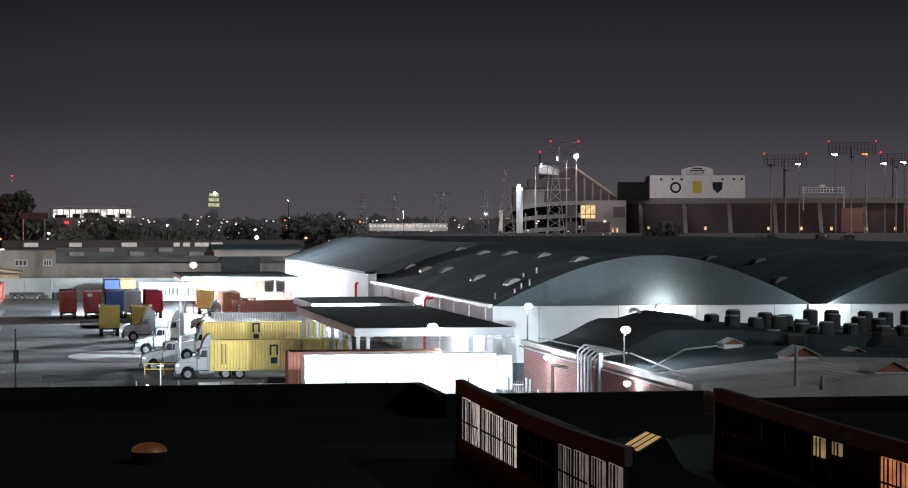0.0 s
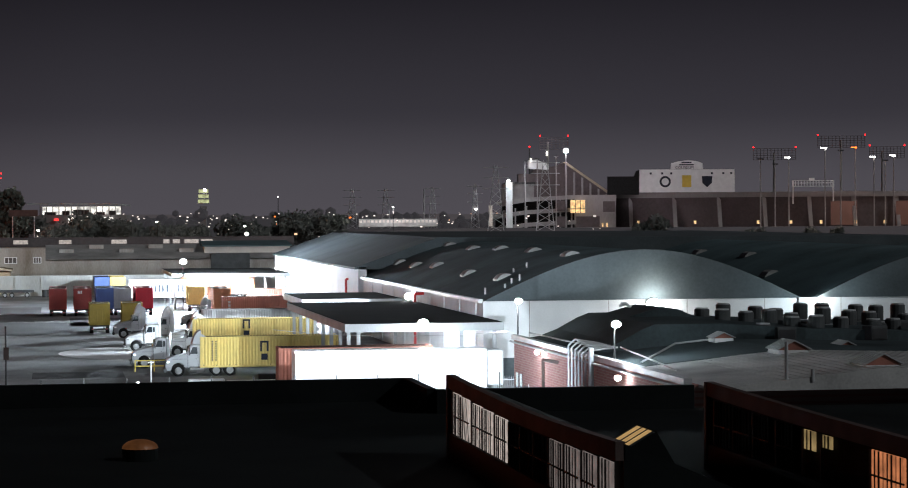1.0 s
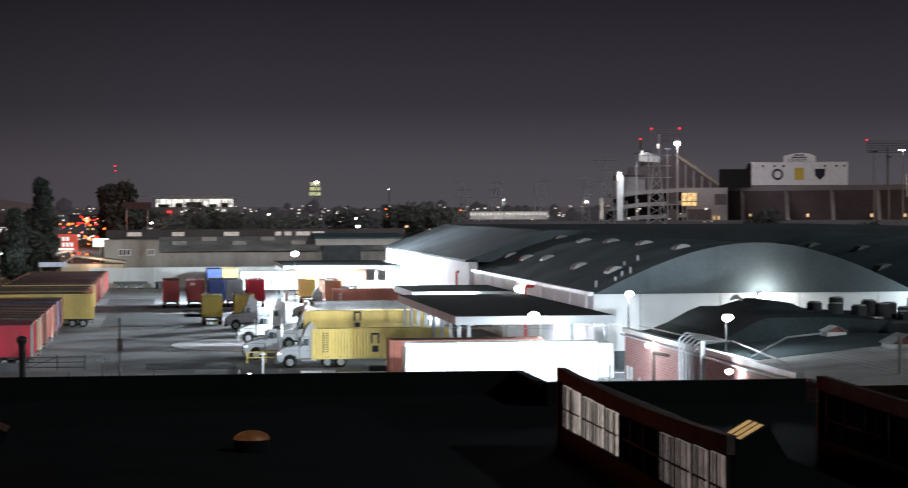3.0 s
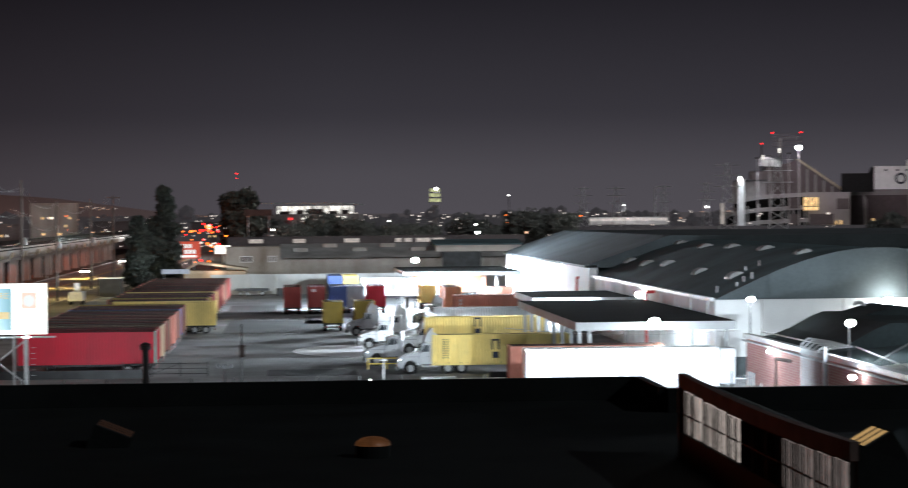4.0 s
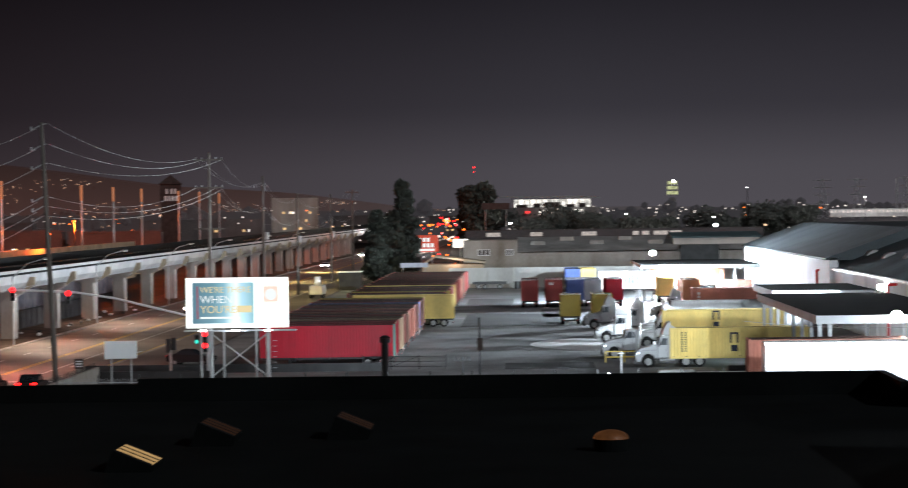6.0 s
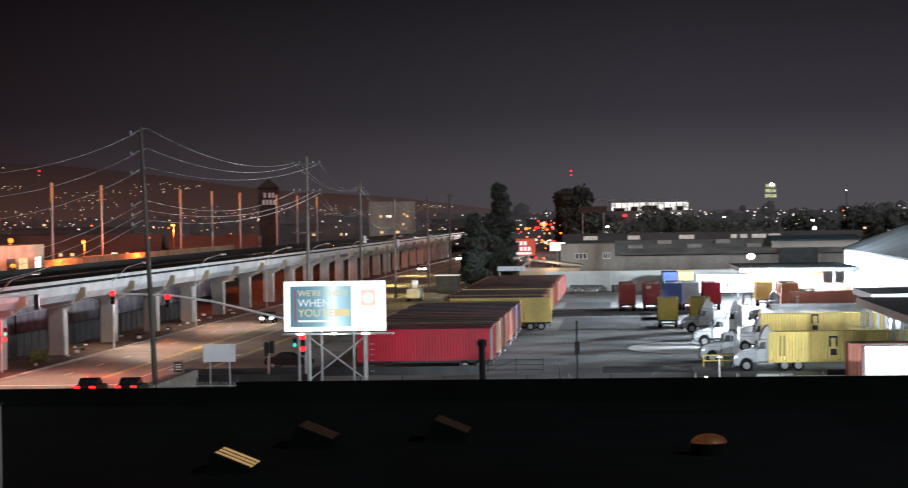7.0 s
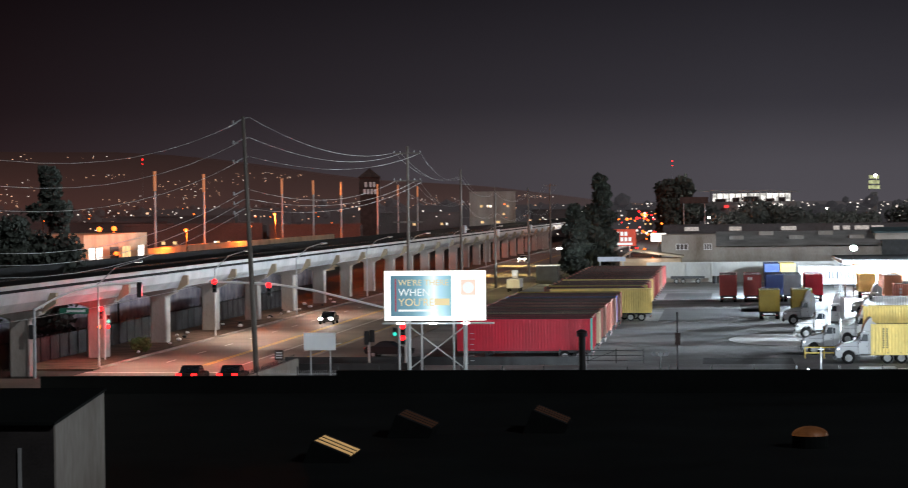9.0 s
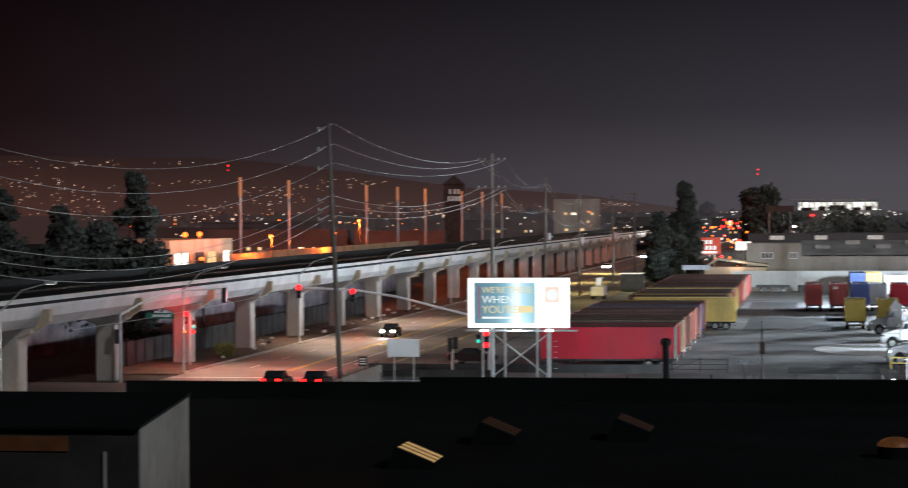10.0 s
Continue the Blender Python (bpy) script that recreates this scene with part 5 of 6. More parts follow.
    cu.body, cu.size, cu.extrude = body, size, 0.004
    ob = new(name, cu)
    dg = bpy.context.evaluated_depsgraph_get()
    me = bpy.data.meshes.new_from_object(ob.evaluated_get(dg))
    bpy.data.objects.remove(ob)
    bpy.data.curves.remove(cu)
    me.materials.clear()
    me.materials.append(mat)
    o = new(name, me)
    o.parent = parent
    o.matrix_basis = m
    return o


for txt, z, mat in (("WE'RE THERE", 8.22, G_TXT_Y), ("WHEN", 7.45, G_TXT_W), ("YOU'RE", 6.72, G_TXT_Y)):
    o = words(txt, 0.78 if txt != "WE'RE THERE" else 0.62, pose(-2.7, -0.035, z, 90, 0, 0), mat, bb)
part("lettering_bar", box(0.0, 1.1, -0.03, -0.021, 6.75, 7.25), G_TXT_Y, bb)
part("caption_bar", box(-2.7, 0.2, -0.03, -0.021, 6.3, 6.45), G_TXT_W, bb)
part("red_margin", box(-2.95, -2.85, -0.03, -0.021, 6.3, 8.7), glow("poster_red", (0.6, 0.08, 0.12), 0.6), bb)
part("emblem_patch", box(1.95, 3.05, -0.03, -0.004, 7.5, 8.65), glow("poster_orange", (1.0, 0.78, 0.66), 0.95), bb, "small orange patch")
part("emblem_disc", rod(bmesh.new(), (2.5, -0.05, 8.05), (2.5, -0.031, 8.05), 0.42, n=24), G_TXT_W, bb)
part("walkway", box(-3.8, 4.4, -0.9, -0.05, 5.4, 5.5), STEEL, bb, "grated service walkway")
for x in (-2.0, 2.2):
    part("post", rod(bmesh.new(), (x, 0.5, 0), (x, 0.5, 9.2), 0.16), STEEL, bb)
for x in (-1.2, 1.2, -2.9):
    part("brace_post", rod(bmesh.new(), (x, 1.6, 0), (x, 1.6, 6.0), 0.09), STEEL, bb)
bm = rod(bmesh.new(), (-2.0, 0.5, 2.0), (2.2, 0.5, 5.2), 0.05)
rod(bm, (2.2, 0.5, 2.0), (-2.0, 0.5, 5.2), 0.05)
part("cross_brace", bm, STEEL, bb)
bm = bmesh.new()
for k in range(6):
    bx(bm, 2.55, 2.85, 0.5, 0.54, 2.6 + 0.4 * k, 2.64 + 0.4 * k)
part("ladder", bm, STEEL, bb)
for x in (-2.4, 0.0, 2.4):
    part("uplight", soften(box(x - 0.25, x + 0.25, -1.2, -0.9, 5.42, 5.55), 0.03), G_WHITE, bb)
lamp("billboard_uplight", -21.25, 161.6, 5.7, 250, COOL_LIGHT, 0.3)

# blank sign turned away, on two posts
t = thing("blank_sign", pose(-27.5, 150, 0), "blank pale back of a sign on two posts", "sign")
part("board", box(-1.1, 1.1, 0, 0.06, 4.3, 5.5), WHITE_PAINT, t)
for x in (-0.65, 0.7):
    part("post", rod(bmesh.new(), (x, 0.12, 0), (x, 0.12, 5.4), 0.05), STEEL, t)
t = thing("notice_sign", pose(-36.0, 178, 0), "small square notice sign on a post", "sign")
part("board", box(-0.35, 0.35, 0, 0.04, 1.7, 2.5), RUST_TRIM, t)
part("post", rod(bmesh.new(), (0, 0.08, 0), (0, 0.08, 2.4), 0.04), STEEL, t)
bm = bmesh.new()
for q in range(3):
    bx(bm, -0.25, 0.25, -0.012, 0, 1.85 + 0.2 * q, 1.95 + 0.2 * q)
part("lettering_bar", bm, WHITE_PAINT, t)


# ---- traffic signals ----
def signal(parent, x, y, z, lit, mat, n=3):
    h = part("signal_head", soften(box(x - 0.2, x + 0.2, y, y + 0.25, z - 0.38 * n / 2, z + 0.38 * n / 2), 0.03), DARK_STEEL, parent, "black signal head")
    for k in range(n):
        zz = z + 0.38 * (n / 2 - 0.5 - k)
        b = rod(bmesh.new(), (x, y - 0.06, zz), (x, y, zz), (0.23 if mat is G_RED else 0.17) if k == lit else 0.14, n=14)
        part("lens", b, mat if k == lit else BLACK, h)


t = thing("traffic_signal", pose(-27.3, 190, 0), "traffic signal mast with a long arm and red lights", "traffic signal", "traffic signals")
part("mast", rod(bmesh.new(), (0, 0, 0), (0, 0, 5.6), 0.15, 0.12), STEEL, t)
bm = bmesh.new()
_pts = [(0, 0, 4.9), (-4, 0, 5.9), (-8, 0, 6.9), (-11.4, 0, 7.45), (-17.2, 0, 7.75)]
for _p, _q in zip(_pts, _pts[1:]):
    rod(bm, _p, _q, 0.11, 0.09)
part("mast_arm", bm, WHITE_PAINT, t, "long pale mast arm")
signal(t, -11.9, -0.3, 7.0, 0, G_RED)
signal(t, -16.7, -0.3, 7.35, 0, G_RED)
signal(t, -0.2, -0.5, 3.4, 0, G_RED)
signal(t, -0.2, -0.5, 2.6, 0, G_RED, 2)
signal(t, -0.9, -0.4, 3.3, 1, G_GREEN, 2)
t = thing("traffic_signal", pose(-57.3, 202, 0), "corner traffic signal post with red and amber lights", "traffic signal", "traffic signals")
part("mast", rod(bmesh.new(), (0, 0, 0), (0, 0, 5.2), 0.09), STEEL, t)
signal(t, -0.3, -0.3, 4.5, 0, G_RED)
signal(t, -0.45, -0.3, 3.2, 0, G_AMBER, 1)
signal(t, 0.45, -0.3, 3.9, 1, G_GREEN, 2)
signal(t, 0.4, -0.3, 3.2, 0, G_TAIL, 1)
t = thing("traffic_signal", pose(-57.4, 181, 0), "traffic signal mast with a curved arm and a street sign", "traffic signal", "traffic signals")
part("mast", rod(bmesh.new(), (0, 0, 0), (0, 0, 6.3), 0.15, 0.12), STEEL, t)
bm = bmesh.new()
_pts = [(0, 0, 5.7), (1.5, 0.6, 6.6), (3.2, 1.3, 7.3), (5, 2.2, 7.7), (8.2, 3.6, 7.85)]
for _p, _q in zip(_pts, _pts[1:]):
    rod(bm, _p, _q, 0.1, 0.08)
part("mast_arm", bm, WHITE_PAINT, t, "curved pale mast arm")
bm = soften(box(7.9, 8.3, 3.4, 3.9, 6.6, 7.9), 0.04)
part("signal_head", bm, DARK_STEEL, t, "black signal head seen from the side")
part("signal_head", soften(box(-0.4, 0.0, -0.3, 0.2, 3.3, 4.5), 0.04), DARK_STEEL, t)
sg = part("street_sign", box(1.9, 4.4, 1.0, 1.06, 5.35, 5.85), material("green_sign_sheet", (0.02, 0.16, 0.10), 0.5), t, "green street name sign")
part("lettering_bar", box(2.5, 4.1, 0.985, 1.0, 5.5, 5.7), SIGN_WHITE, sg)
t = thing("side_signal", pose(-31.0, 193, 0), "black traffic signal head on a short pale post", "traffic signal", "traffic signals")
part("mast", rod(bmesh.new(), (0, 0, 0), (0, 0, 2.2), 0.11), WHITE_PAINT, t)
part("signal_head", soften(box(-0.4, 0.0, -0.2, 0.2, 2.0, 3.2), 0.04), DARK_STEEL, t)
part("signal_head", soften(box(0.08, 0.5, -0.2, 0.2, 2.2, 3.3), 0.04), DARK_STEEL, t)

# street lamps on the viaduct side; the first is unseen, added for its light
for y in (102, 148, 194, 240, 287, 345, 390, 450, 520):
    t = thing("street_lamp", pose(-55.6, y, 0), "slim grey street lamp with a reaching arm", "street lamp", "street lamps")
    part("pole", rod(bmesh.new(), (0, 0, 0), (0, 0, 7.6), 0.1, 0.07), STEEL, t)
    bm = rod(bmesh.new(), (0, 0, 7.4), (1.6, 0, 8.9), 0.05)
    rod(bm, (1.6, 0, 8.9), (3.4, 0, 9.4), 0.05)
    part("arm", bm, STEEL, t)
    part("lamp_head", soften(box(3.3, 4.1, -0.14, 0.14, 9.35, 9.52), 0.04), STEEL, t)
    part("lens", box(3.42, 3.98, -0.1, 0.1, 9.32, 9.348), G_SOFT, t)


# ---- cars ----
def car(name, m, paint, label, rear_lit=False, front_lit=False):
    """A saloon; nose to -y, origin on the ground below its middle."""
    t = thing(name, m, label, "car")
    bm = soften(prism(bmesh.new(), [(-2.2, 0.35), (-2.25, 0.75), (-1.9, 0.9), (-1.0, 0.98), (1.4, 1.02), (2.1, 0.98), (2.2, 0.7), (2.15, 0.35)], -0.88, 0.88, "x"), 0.08, 2)
    part("body", bm, paint, t)
    bm = prism(bmesh.new(), [(-1.05, 0.97), (-0.35, 1.42), (0.75, 1.45), (1.45, 1.0)], -0.76, 0.76, "x")
    part("cabin", soften(bm, 0.06, 2), GLASS, t, "dark glazed cabin")
    part("roof", soften(prism(bmesh.new(), [(-0.38, 1.4), (-0.3, 1.47), (0.7, 1.5), (0.8, 1.43)], -0.72, 0.72, "x"), 0.02), paint, t)
    for sx in (-0.8, 0.8):
        for q in (-1.35, 1.3):
            w_ = wheel(t, sx, q, 0.32, 0.2)
            w_.matrix_basis = pose(sx, q, 0.32, 0, 0, 90)
    for s in (-0.62, 0.62):
        part("headlight", soften(box(s - 0.2, s + 0.2, -2.29, -2.12, 0.62, 0.82), 0.03), G_HEAD if front_lit else CHROME, t)
        part("tail_light", soften(box(s - 0.22, s + 0.22, 2.14, 2.24, 0.78, 0.96), 0.03), G_TAIL if rear_lit else RED_PIPE, t)
    part("windscreen_trim", box(-0.6, 0.6, -2.28, -2.24, 0.4, 0.55), DARK_STEEL, t)
    return t


DARK_CAR = material("black_car_paint", (0.02, 0.02, 0.022), 0.25, 0.2, vary=0.1)
PALE_CAR = material("silver_car_paint", (0.72, 0.72, 0.72), 0.3, 0.0, vary=0.1)
coming = car("saloon_car", pose(-47.6, 330, 0), DARK_CAR, "dark saloon car driving with bright headlights", front_lit=True)
car("saloon_car", pose(-42.6, 175.6, 0, 0, 0, 180), DARK_CAR, "dark saloon waiting with glowing red tail lights", rear_lit=True)
car("saloon_car", pose(-39.3, 175.6, 0, 0, 0, 180), DARK_CAR, "dark saloon waiting with glowing red tail lights", rear_lit=True)
car("saloon_car", pose(-31.2, 206, 0, 0, 0, 80), DARK_CAR, "dark parked saloon behind the corner wall", rear_lit=False)
car("saloon_car", pose(-50.5, 690, 0), PALE_CAR, "distant car with bright headlights", front_lit=True)
car("saloon_car", pose(-50.5, 560, 0), PALE_CAR, "distant car with bright headlights", front_lit=True)
van = thing("utility_truck", pose(-34.0, 362, 0), "white utility truck with a raised platform beside the street", "truck")
part("body", soften(box(-1.1, 1.1, -2.6, 2.6, 0.7, 2.2), 0.1), WHITE_PAINT, van)
part("mast_box", soften(box(-0.4, 0.5, -0.6, 0.6, 2.2, 3.6), 0.08), WHITE_PAINT, van)
for sx in (-0.9, 0.9):
    for q in (-1.7, 1.7):
        w_ = wheel(van, sx, q, 0.42, 0.25)
        w_.matrix_basis = pose(sx, q, 0.42, 0, 0, 90)
t = thing("dark_hut", pose(-31.6, 398, 0), "dark steel box hut beside the containers", "hut")
part("body", soften(box(-2, 2, 0, 5, 0, 3.2), 0.05), DARK_STEEL, t)
part("roof", box(-2.1, 2.1, -0.1, 5.1, 3.2, 3.35), WHITE_PAINT, t)
t = thing("flatbed_trailer", pose(-6.5, 396, 0), "dark empty flatbed trailer by the white wall", "trailer")
part("bed", box(-3, 3, -1.2, 1.2, 0.9, 1.3), DARK_STEEL, t)
for q in (-2, -0.8, 1.8):
    wheel(t, q, -1.0, 0.45, 0.3)
tagged(part("waste_drum", rod(bmesh.new(), (0, 0, 0), (0, 0, 1.3), 0.6, n=14), DARK_STEEL, None, "", pose(-1.6, 396, 0)), "dark steel drum by the white wall", "drum")


# ---- trees ----
def tree(x, y, h, r, seed, conifer=False, base=0.0, mat=None, n=2600, leaf=0.45):
    rng = random.Random(seed)
    t = thing("tree", pose(x, y, base), "tall dark conifer with a ragged crown" if conifer else "dark leafy tree with a ragged crown", "tree", "trees")
    bm = rod(bmesh.new(), (0, 0, 0), (0, 0, h * 0.8), r * 0.13, r * 0.03, 8)
    clumps = []
    for k in range(46 if conifer else 26):
        a = rng.uniform(0, 6.28)
        if conifer:
            s = rng.uniform(0.12, 0.97)
            rad = r * min(1.0, (1.05 - s) * 2.2) ** 0.7 * rng.uniform(0.1, 0.85)
            c = Vector((rad * math.cos(a), rad * math.sin(a), h * s))
            size = r * 0.55 * min(1.0, 1.7 - 1.4 * s)
        else:
            s = rng.uniform(0.3, 0.93)
            rad = r * math.sqrt(max(0.05, 1 - ((s - 0.55) / 0.45) ** 2)) * rng.uniform(0.2, 0.9)
            c = Vector((rad * math.cos(a), rad * math.sin(a), h * s))
            size = r * rng.uniform(0.25, 0.42)
        clumps.append((c, size))
        if k % 2 == 0:
            rod(bm, (0, 0, max(h * 0.1, c.z - r * 0.5)), c, r * 0.03, r * 0.01, 5)
    part("trunk", bm, BARK, t)
    bm = bmesh.new()
    for k in range(n):
        c, size = clumps[k % len(clumps)]
        d = Vector((rng.gauss(0, 1), rng.gauss(0, 1), rng.gauss(0, 0.8)))
        p = c + d.normalized() * size * rng.uniform(0.3, 1.15)
        q = leaf * rng.uniform(0.5, 1.3)
        u = Vector((rng.gauss(0, 1), rng.gauss(0, 1), rng.gauss(0, 1))).normalized()
        v = u.orthogonal().normalized()
        bm.faces.new([bm.verts.new(p + e) for e in (u * q, v * q * 0.7, -u * q, -v * q * 0.7)])
    tagged(part("crown", bm, mat or LEAF, t), kind="stuff")
    return t


tree(-29.2, 440, 14.2, 2.7, 1, True, n=9000, leaf=0.55)
tree(-26.0, 472, 21.0, 3.0, 2, True, n=11000, leaf=0.6)
tree(-15.0, 700, 21.5, 7.8, 3, n=8000, leaf=0.9)
tree(-68.6, 222, 18.6, 2.7, 5, True, n=8000, leaf=0.35)
tree(-77.3, 224, 15.2, 2.8, 6, True, n=5000, leaf=0.35)
tree(-82.6, 222, 17.0, 2.6, 7, True, n=6000, leaf=0.35)
tree(-79.0, 241, 13.4, 4.5, 8, n=8000, leaf=0.35)
for k, (px, h, r, d) in enumerate(((-92, 12, 10, 900), (-84, 9, 8, 880), (-148, 13, 7, 850), (-160, 14, 8, 850), (-138, 10, 8, 850), (-70, 15, 9, 900), (-60, 14, 10, 900), (-50, 14, 8, 900), (-112, 9, 8, 800), (-124, 10, 8, 820), (-190, 17, 10, 980), (-172, 9, 9, 820))):
    m = far_pose(d, -9.9, px * d / 1000)
    tree(m.translation.x, m.translation.y, h, r, 20 + k, n=2600, leaf=0.85, mat=HAZED_LEAF)
bush = tree(-56.6, 212, 1.5, 1.1, 50, mat=SHRUB, n=900, leaf=0.14)
tagged(bush, "low round green shrub on the dirt verge", "shrub")
for k in range(26):
    rng = random.Random(k)
    bm = bmesh.new()
    ball(bm, 0, 0, 0.15, rng.uniform(0.2, 0.36), 0.6, 1)
    for v in bm.verts:
        v.co *= rng.uniform(0.75, 1.25)
    tagged(part("litter_bag", bm, WHITE_WALL if k % 3 else DARK_STEEL, None, "", pose(-56.5 - rng.uniform(0, 4), 206 + 5 * k + rng.uniform(-2, 2), 0.12)), "crumpled litter bag on the dirt verge", "litter", "litter on the verge")


# ---- the stadium ----
SB = -9.9
st = thing("stadium", far_pose(1000, SB, 0), "huge concrete open stadium bowl with tall light towers", "stadium")
# coordinates below: x to the right, y away, z up


def arc_wall(x0, x1, bulge, z0, z1, thick=3.0, n=24):
    bm = bmesh.new()
    pts = [(x0 + (x1 - x0) * k / n, -bulge * math.sin(math.pi * k / n)) for k in range(n + 1)]
    r = [[bm.verts.new(p) for p in ((x, y, z0), (x, y + thick, z0), (x, y + thick, z1), (x, y, z1))] for x, y in pts]
    for a, b in zip(r, r[1:]):
        for i in range(4):
            bm.faces.new((a[i], a[(i + 1) % 4], b[(i + 1) % 4], b[i]))
    bm.faces.new(r[0])
    bm.faces.new(r[-1][::-1])
    bmesh.ops.recalc_face_normals(bm, faces=bm.faces)
    return bm


part("lower_bowl", arc_wall(70, 300, 60, 2, 21.5), STAD_DARK, st, "sloping outer bowl with shade put into its colour")
part("rim", arc_wall(70, 300, 62, 21.0, 23.2, 5), STAD_CONC, st, "concrete rim of the bowl")
for k in range(12):
    x = 82 + 18 * k
    y = -60 * math.sin(math.pi * (x - 70) / 230)
    bm = prism(bmesh.new(), [(y - 9, 2), (y - 8, 2), (y + 1, 21), (y - 0.5, 21)], x, x + 1.6, "x")
    part("buttress", bm, STAD_CONC, st)
for x in (85, 108, 133, 146, 158, 172, 184):
    y = -60 * math.sin(math.pi * (x - 70) / 230) - 8
    part("wall_light", box(x, x + 0.9, y, y + 1, 9.6, 11.0), G_WARM, st, "warm wall light")
# these bays glow by themselves in place of lamplight on the wall
bmw = glow("dull_lamplight_glow", (0.9, 0.42, 0.32), 0.085, 0.3, 0.1)
for x in (163, 190):
    y = -60 * math.sin(math.pi * (x - 70) / 230) - 4
    part("glowing_bay", box(x, x + 11, y, y + 1, 9, 19), bmw, st, "wall bay with a dull orange glow in place of lamplight")
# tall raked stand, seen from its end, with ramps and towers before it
part("raked_stand", prism(bmesh.new(), [(38, 8), (76, 8), (76, 22), (74, 22.5), (55, 36.5), (53, 37), (50, 35.5), (40, 34), (39, 31)], -8, 24), STAD_DARK, st, "tall raked stand with shade put into its colour")
part("stand_edge", prism(bmesh.new(), [(53, 37.2), (54.5, 37.2), (75.5, 22.6), (74, 22.4)], -9.5, -8), TAN_CONC, st, "pale raked edge of the stand")
for k in range(6):
    part("stand_rib", prism(bmesh.new(), [(54 + 3.6 * k, 9), (54.8 + 3.6 * k, 9), (54.8 + 3.6 * k, 35 - 2.5 * k), (54 + 3.6 * k, 35.4 - 2.5 * k)], -9, -8), STAD_CONC, st)
part("side_block", box(26, 40, -12, 4, 16, 27.5), STAD_CONC, st, "pale stair block")
part("side_roof", box(26.5, 40.5, -13, 4, 27.5, 28.3), DARK_STEEL, st)
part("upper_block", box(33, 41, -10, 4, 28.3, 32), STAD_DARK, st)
# black panels fill the gaps between decks in place of shade
for k, z in enumerate((8.5, 14.0, 19.5)):
    part("ramp_deck", prism(bmesh.new(), [(18 + 2.5 * k, z - 2.6 + 0.6 * k), (26, z - 1.2), (36, z + 0.2), (57, z + 1.2), (57, z + 2.9), (36, z + 1.9), (26, z + 0.5), (18 + 2.5 * k, z - 1.2 + 0.6 * k)], -30, -24), STAD_CONC, st, "pale curved concrete ramp deck")
    part("ramp_shade_panel", prism(bmesh.new(), [(20 + 2.5 * k, z - 6), (57, z - 3.8), (57, z + 1.1), (36, z), (20 + 2.5 * k, z - 2)], -23.9, -22), BLACK, st, "black panel in place of the shade between ramp decks")
for k in range(8):
    part("ramp_column", box(21 + 4.9 * k, 21.6 + 4.9 * k, -30.2, -29.2, 0, 15 + 0.9 * k), STAD_CONC, st)
part("core_tower", box(57, 75, -28, -12, 0, 22.4), STAD_CONC, st, "pale concrete core")
# dark panels on the wall stand in for shaded openings
for x, z in ((48.5, 8.5), (48.5, 15.5), (62.5, 8.5), (69.2, 15), (57.5, 8.5)):
    part("opening_shade_panel", box(x, x + 5.2, -30.6, -30.2, z, z + 4.6), STAD_DARK, st)
part("lit_lounge", box(55.0, 61.3, -31.5, -31.1, 14.6, 20.2), G_WARM, st, "warm lit lounge window")
bm = bmesh.new()
for q in (57.0, 59.2):
    bx(bm, q, q + 0.25, -31.7, -31.5, 14.6, 20.2)
bx(bm, 55, 61.3, -31.7, -31.5, 16.2, 16.5)
part("lounge_mullion", bm, DARK_STEEL, st)
for k in range(3):
    part("uplit_strip", box(67 + 1.9 * k, 67.5 + 1.9 * k, -29, -28.2, 8.5, 10.2), G_WARM, st, "small warm uplight")
part("press_box", prism(bmesh.new(), [(37.5, 34.5), (46.5, 33.8), (46.5, 36.2), (41, 38.3), (37.5, 38)], -12, 0), WHITE_PAINT, st, "white press box")
for x, z in ((38.2, 37), (45.3, 40)):
    part("press_lamp", box(x, x + 0.8, -13, -12.2, z, z + 2), G_SOFT, st)
part("lit_wall", box(27.0, 29.8, -34, -30, 8, 28), WHITE_PAINT, st, "white lift tower")
part("white_lamp", box(27.4, 28.6, -35, -34.2, 27.5, 29.2), G_WHITE, st)
part("gate_lamp", box(19.5, 21, -35, -34, 9, 18), G_CURTAIN, st)
for x0, x1, z in ((14, 24, 6.5), (58, 68, 6), (108, 130, 5), (200, 212, 9)):
    part("concourse_light", box(x0, x1, -37, -36, z, z + 1.2), G_CURTAIN if x0 != 58 else bmw, st, "lit concourse strip")


def light_tower(x, off, zt, x0, x1, label, lit=False):
    t = thing("light_tower", far_pose(1000, SB, 0, 0, off), label, "light tower", "stadium light towers")
    bm = bmesh.new()
    rod(bm, (x, 0, 10), (x, 0, zt - 2), 0.7, 0.5)
    part("mast", bm, STAD_CONC, t)
    bm = bmesh.new()
    for z in (zt, zt - 1.1, zt - 2.2, zt - 3.3, zt - 4.4, zt - 5.4):
        bx(bm, x0, x1, -0.2, 0.2, z - 0.09, z + 0.09)
    n = int((x1 - x0) / 1.6)
    for k in range(n + 1):
        bx(bm, x0 + (x1 - x0) * k / n - 0.1, x0 + (x1 - x0) * k / n + 0.1, -0.2, 0.2, zt - 5.4, zt)
    part("lamp_rack", bm, STAD_DARK, t, "dark lattice lamp rack")
    for q in (x0, x1):
        part("warning_light", ball(bmesh.new(), q, -0.4, zt + 0.6, 0.38, 1, 1), G_RED, t, "red warning light")
    return t


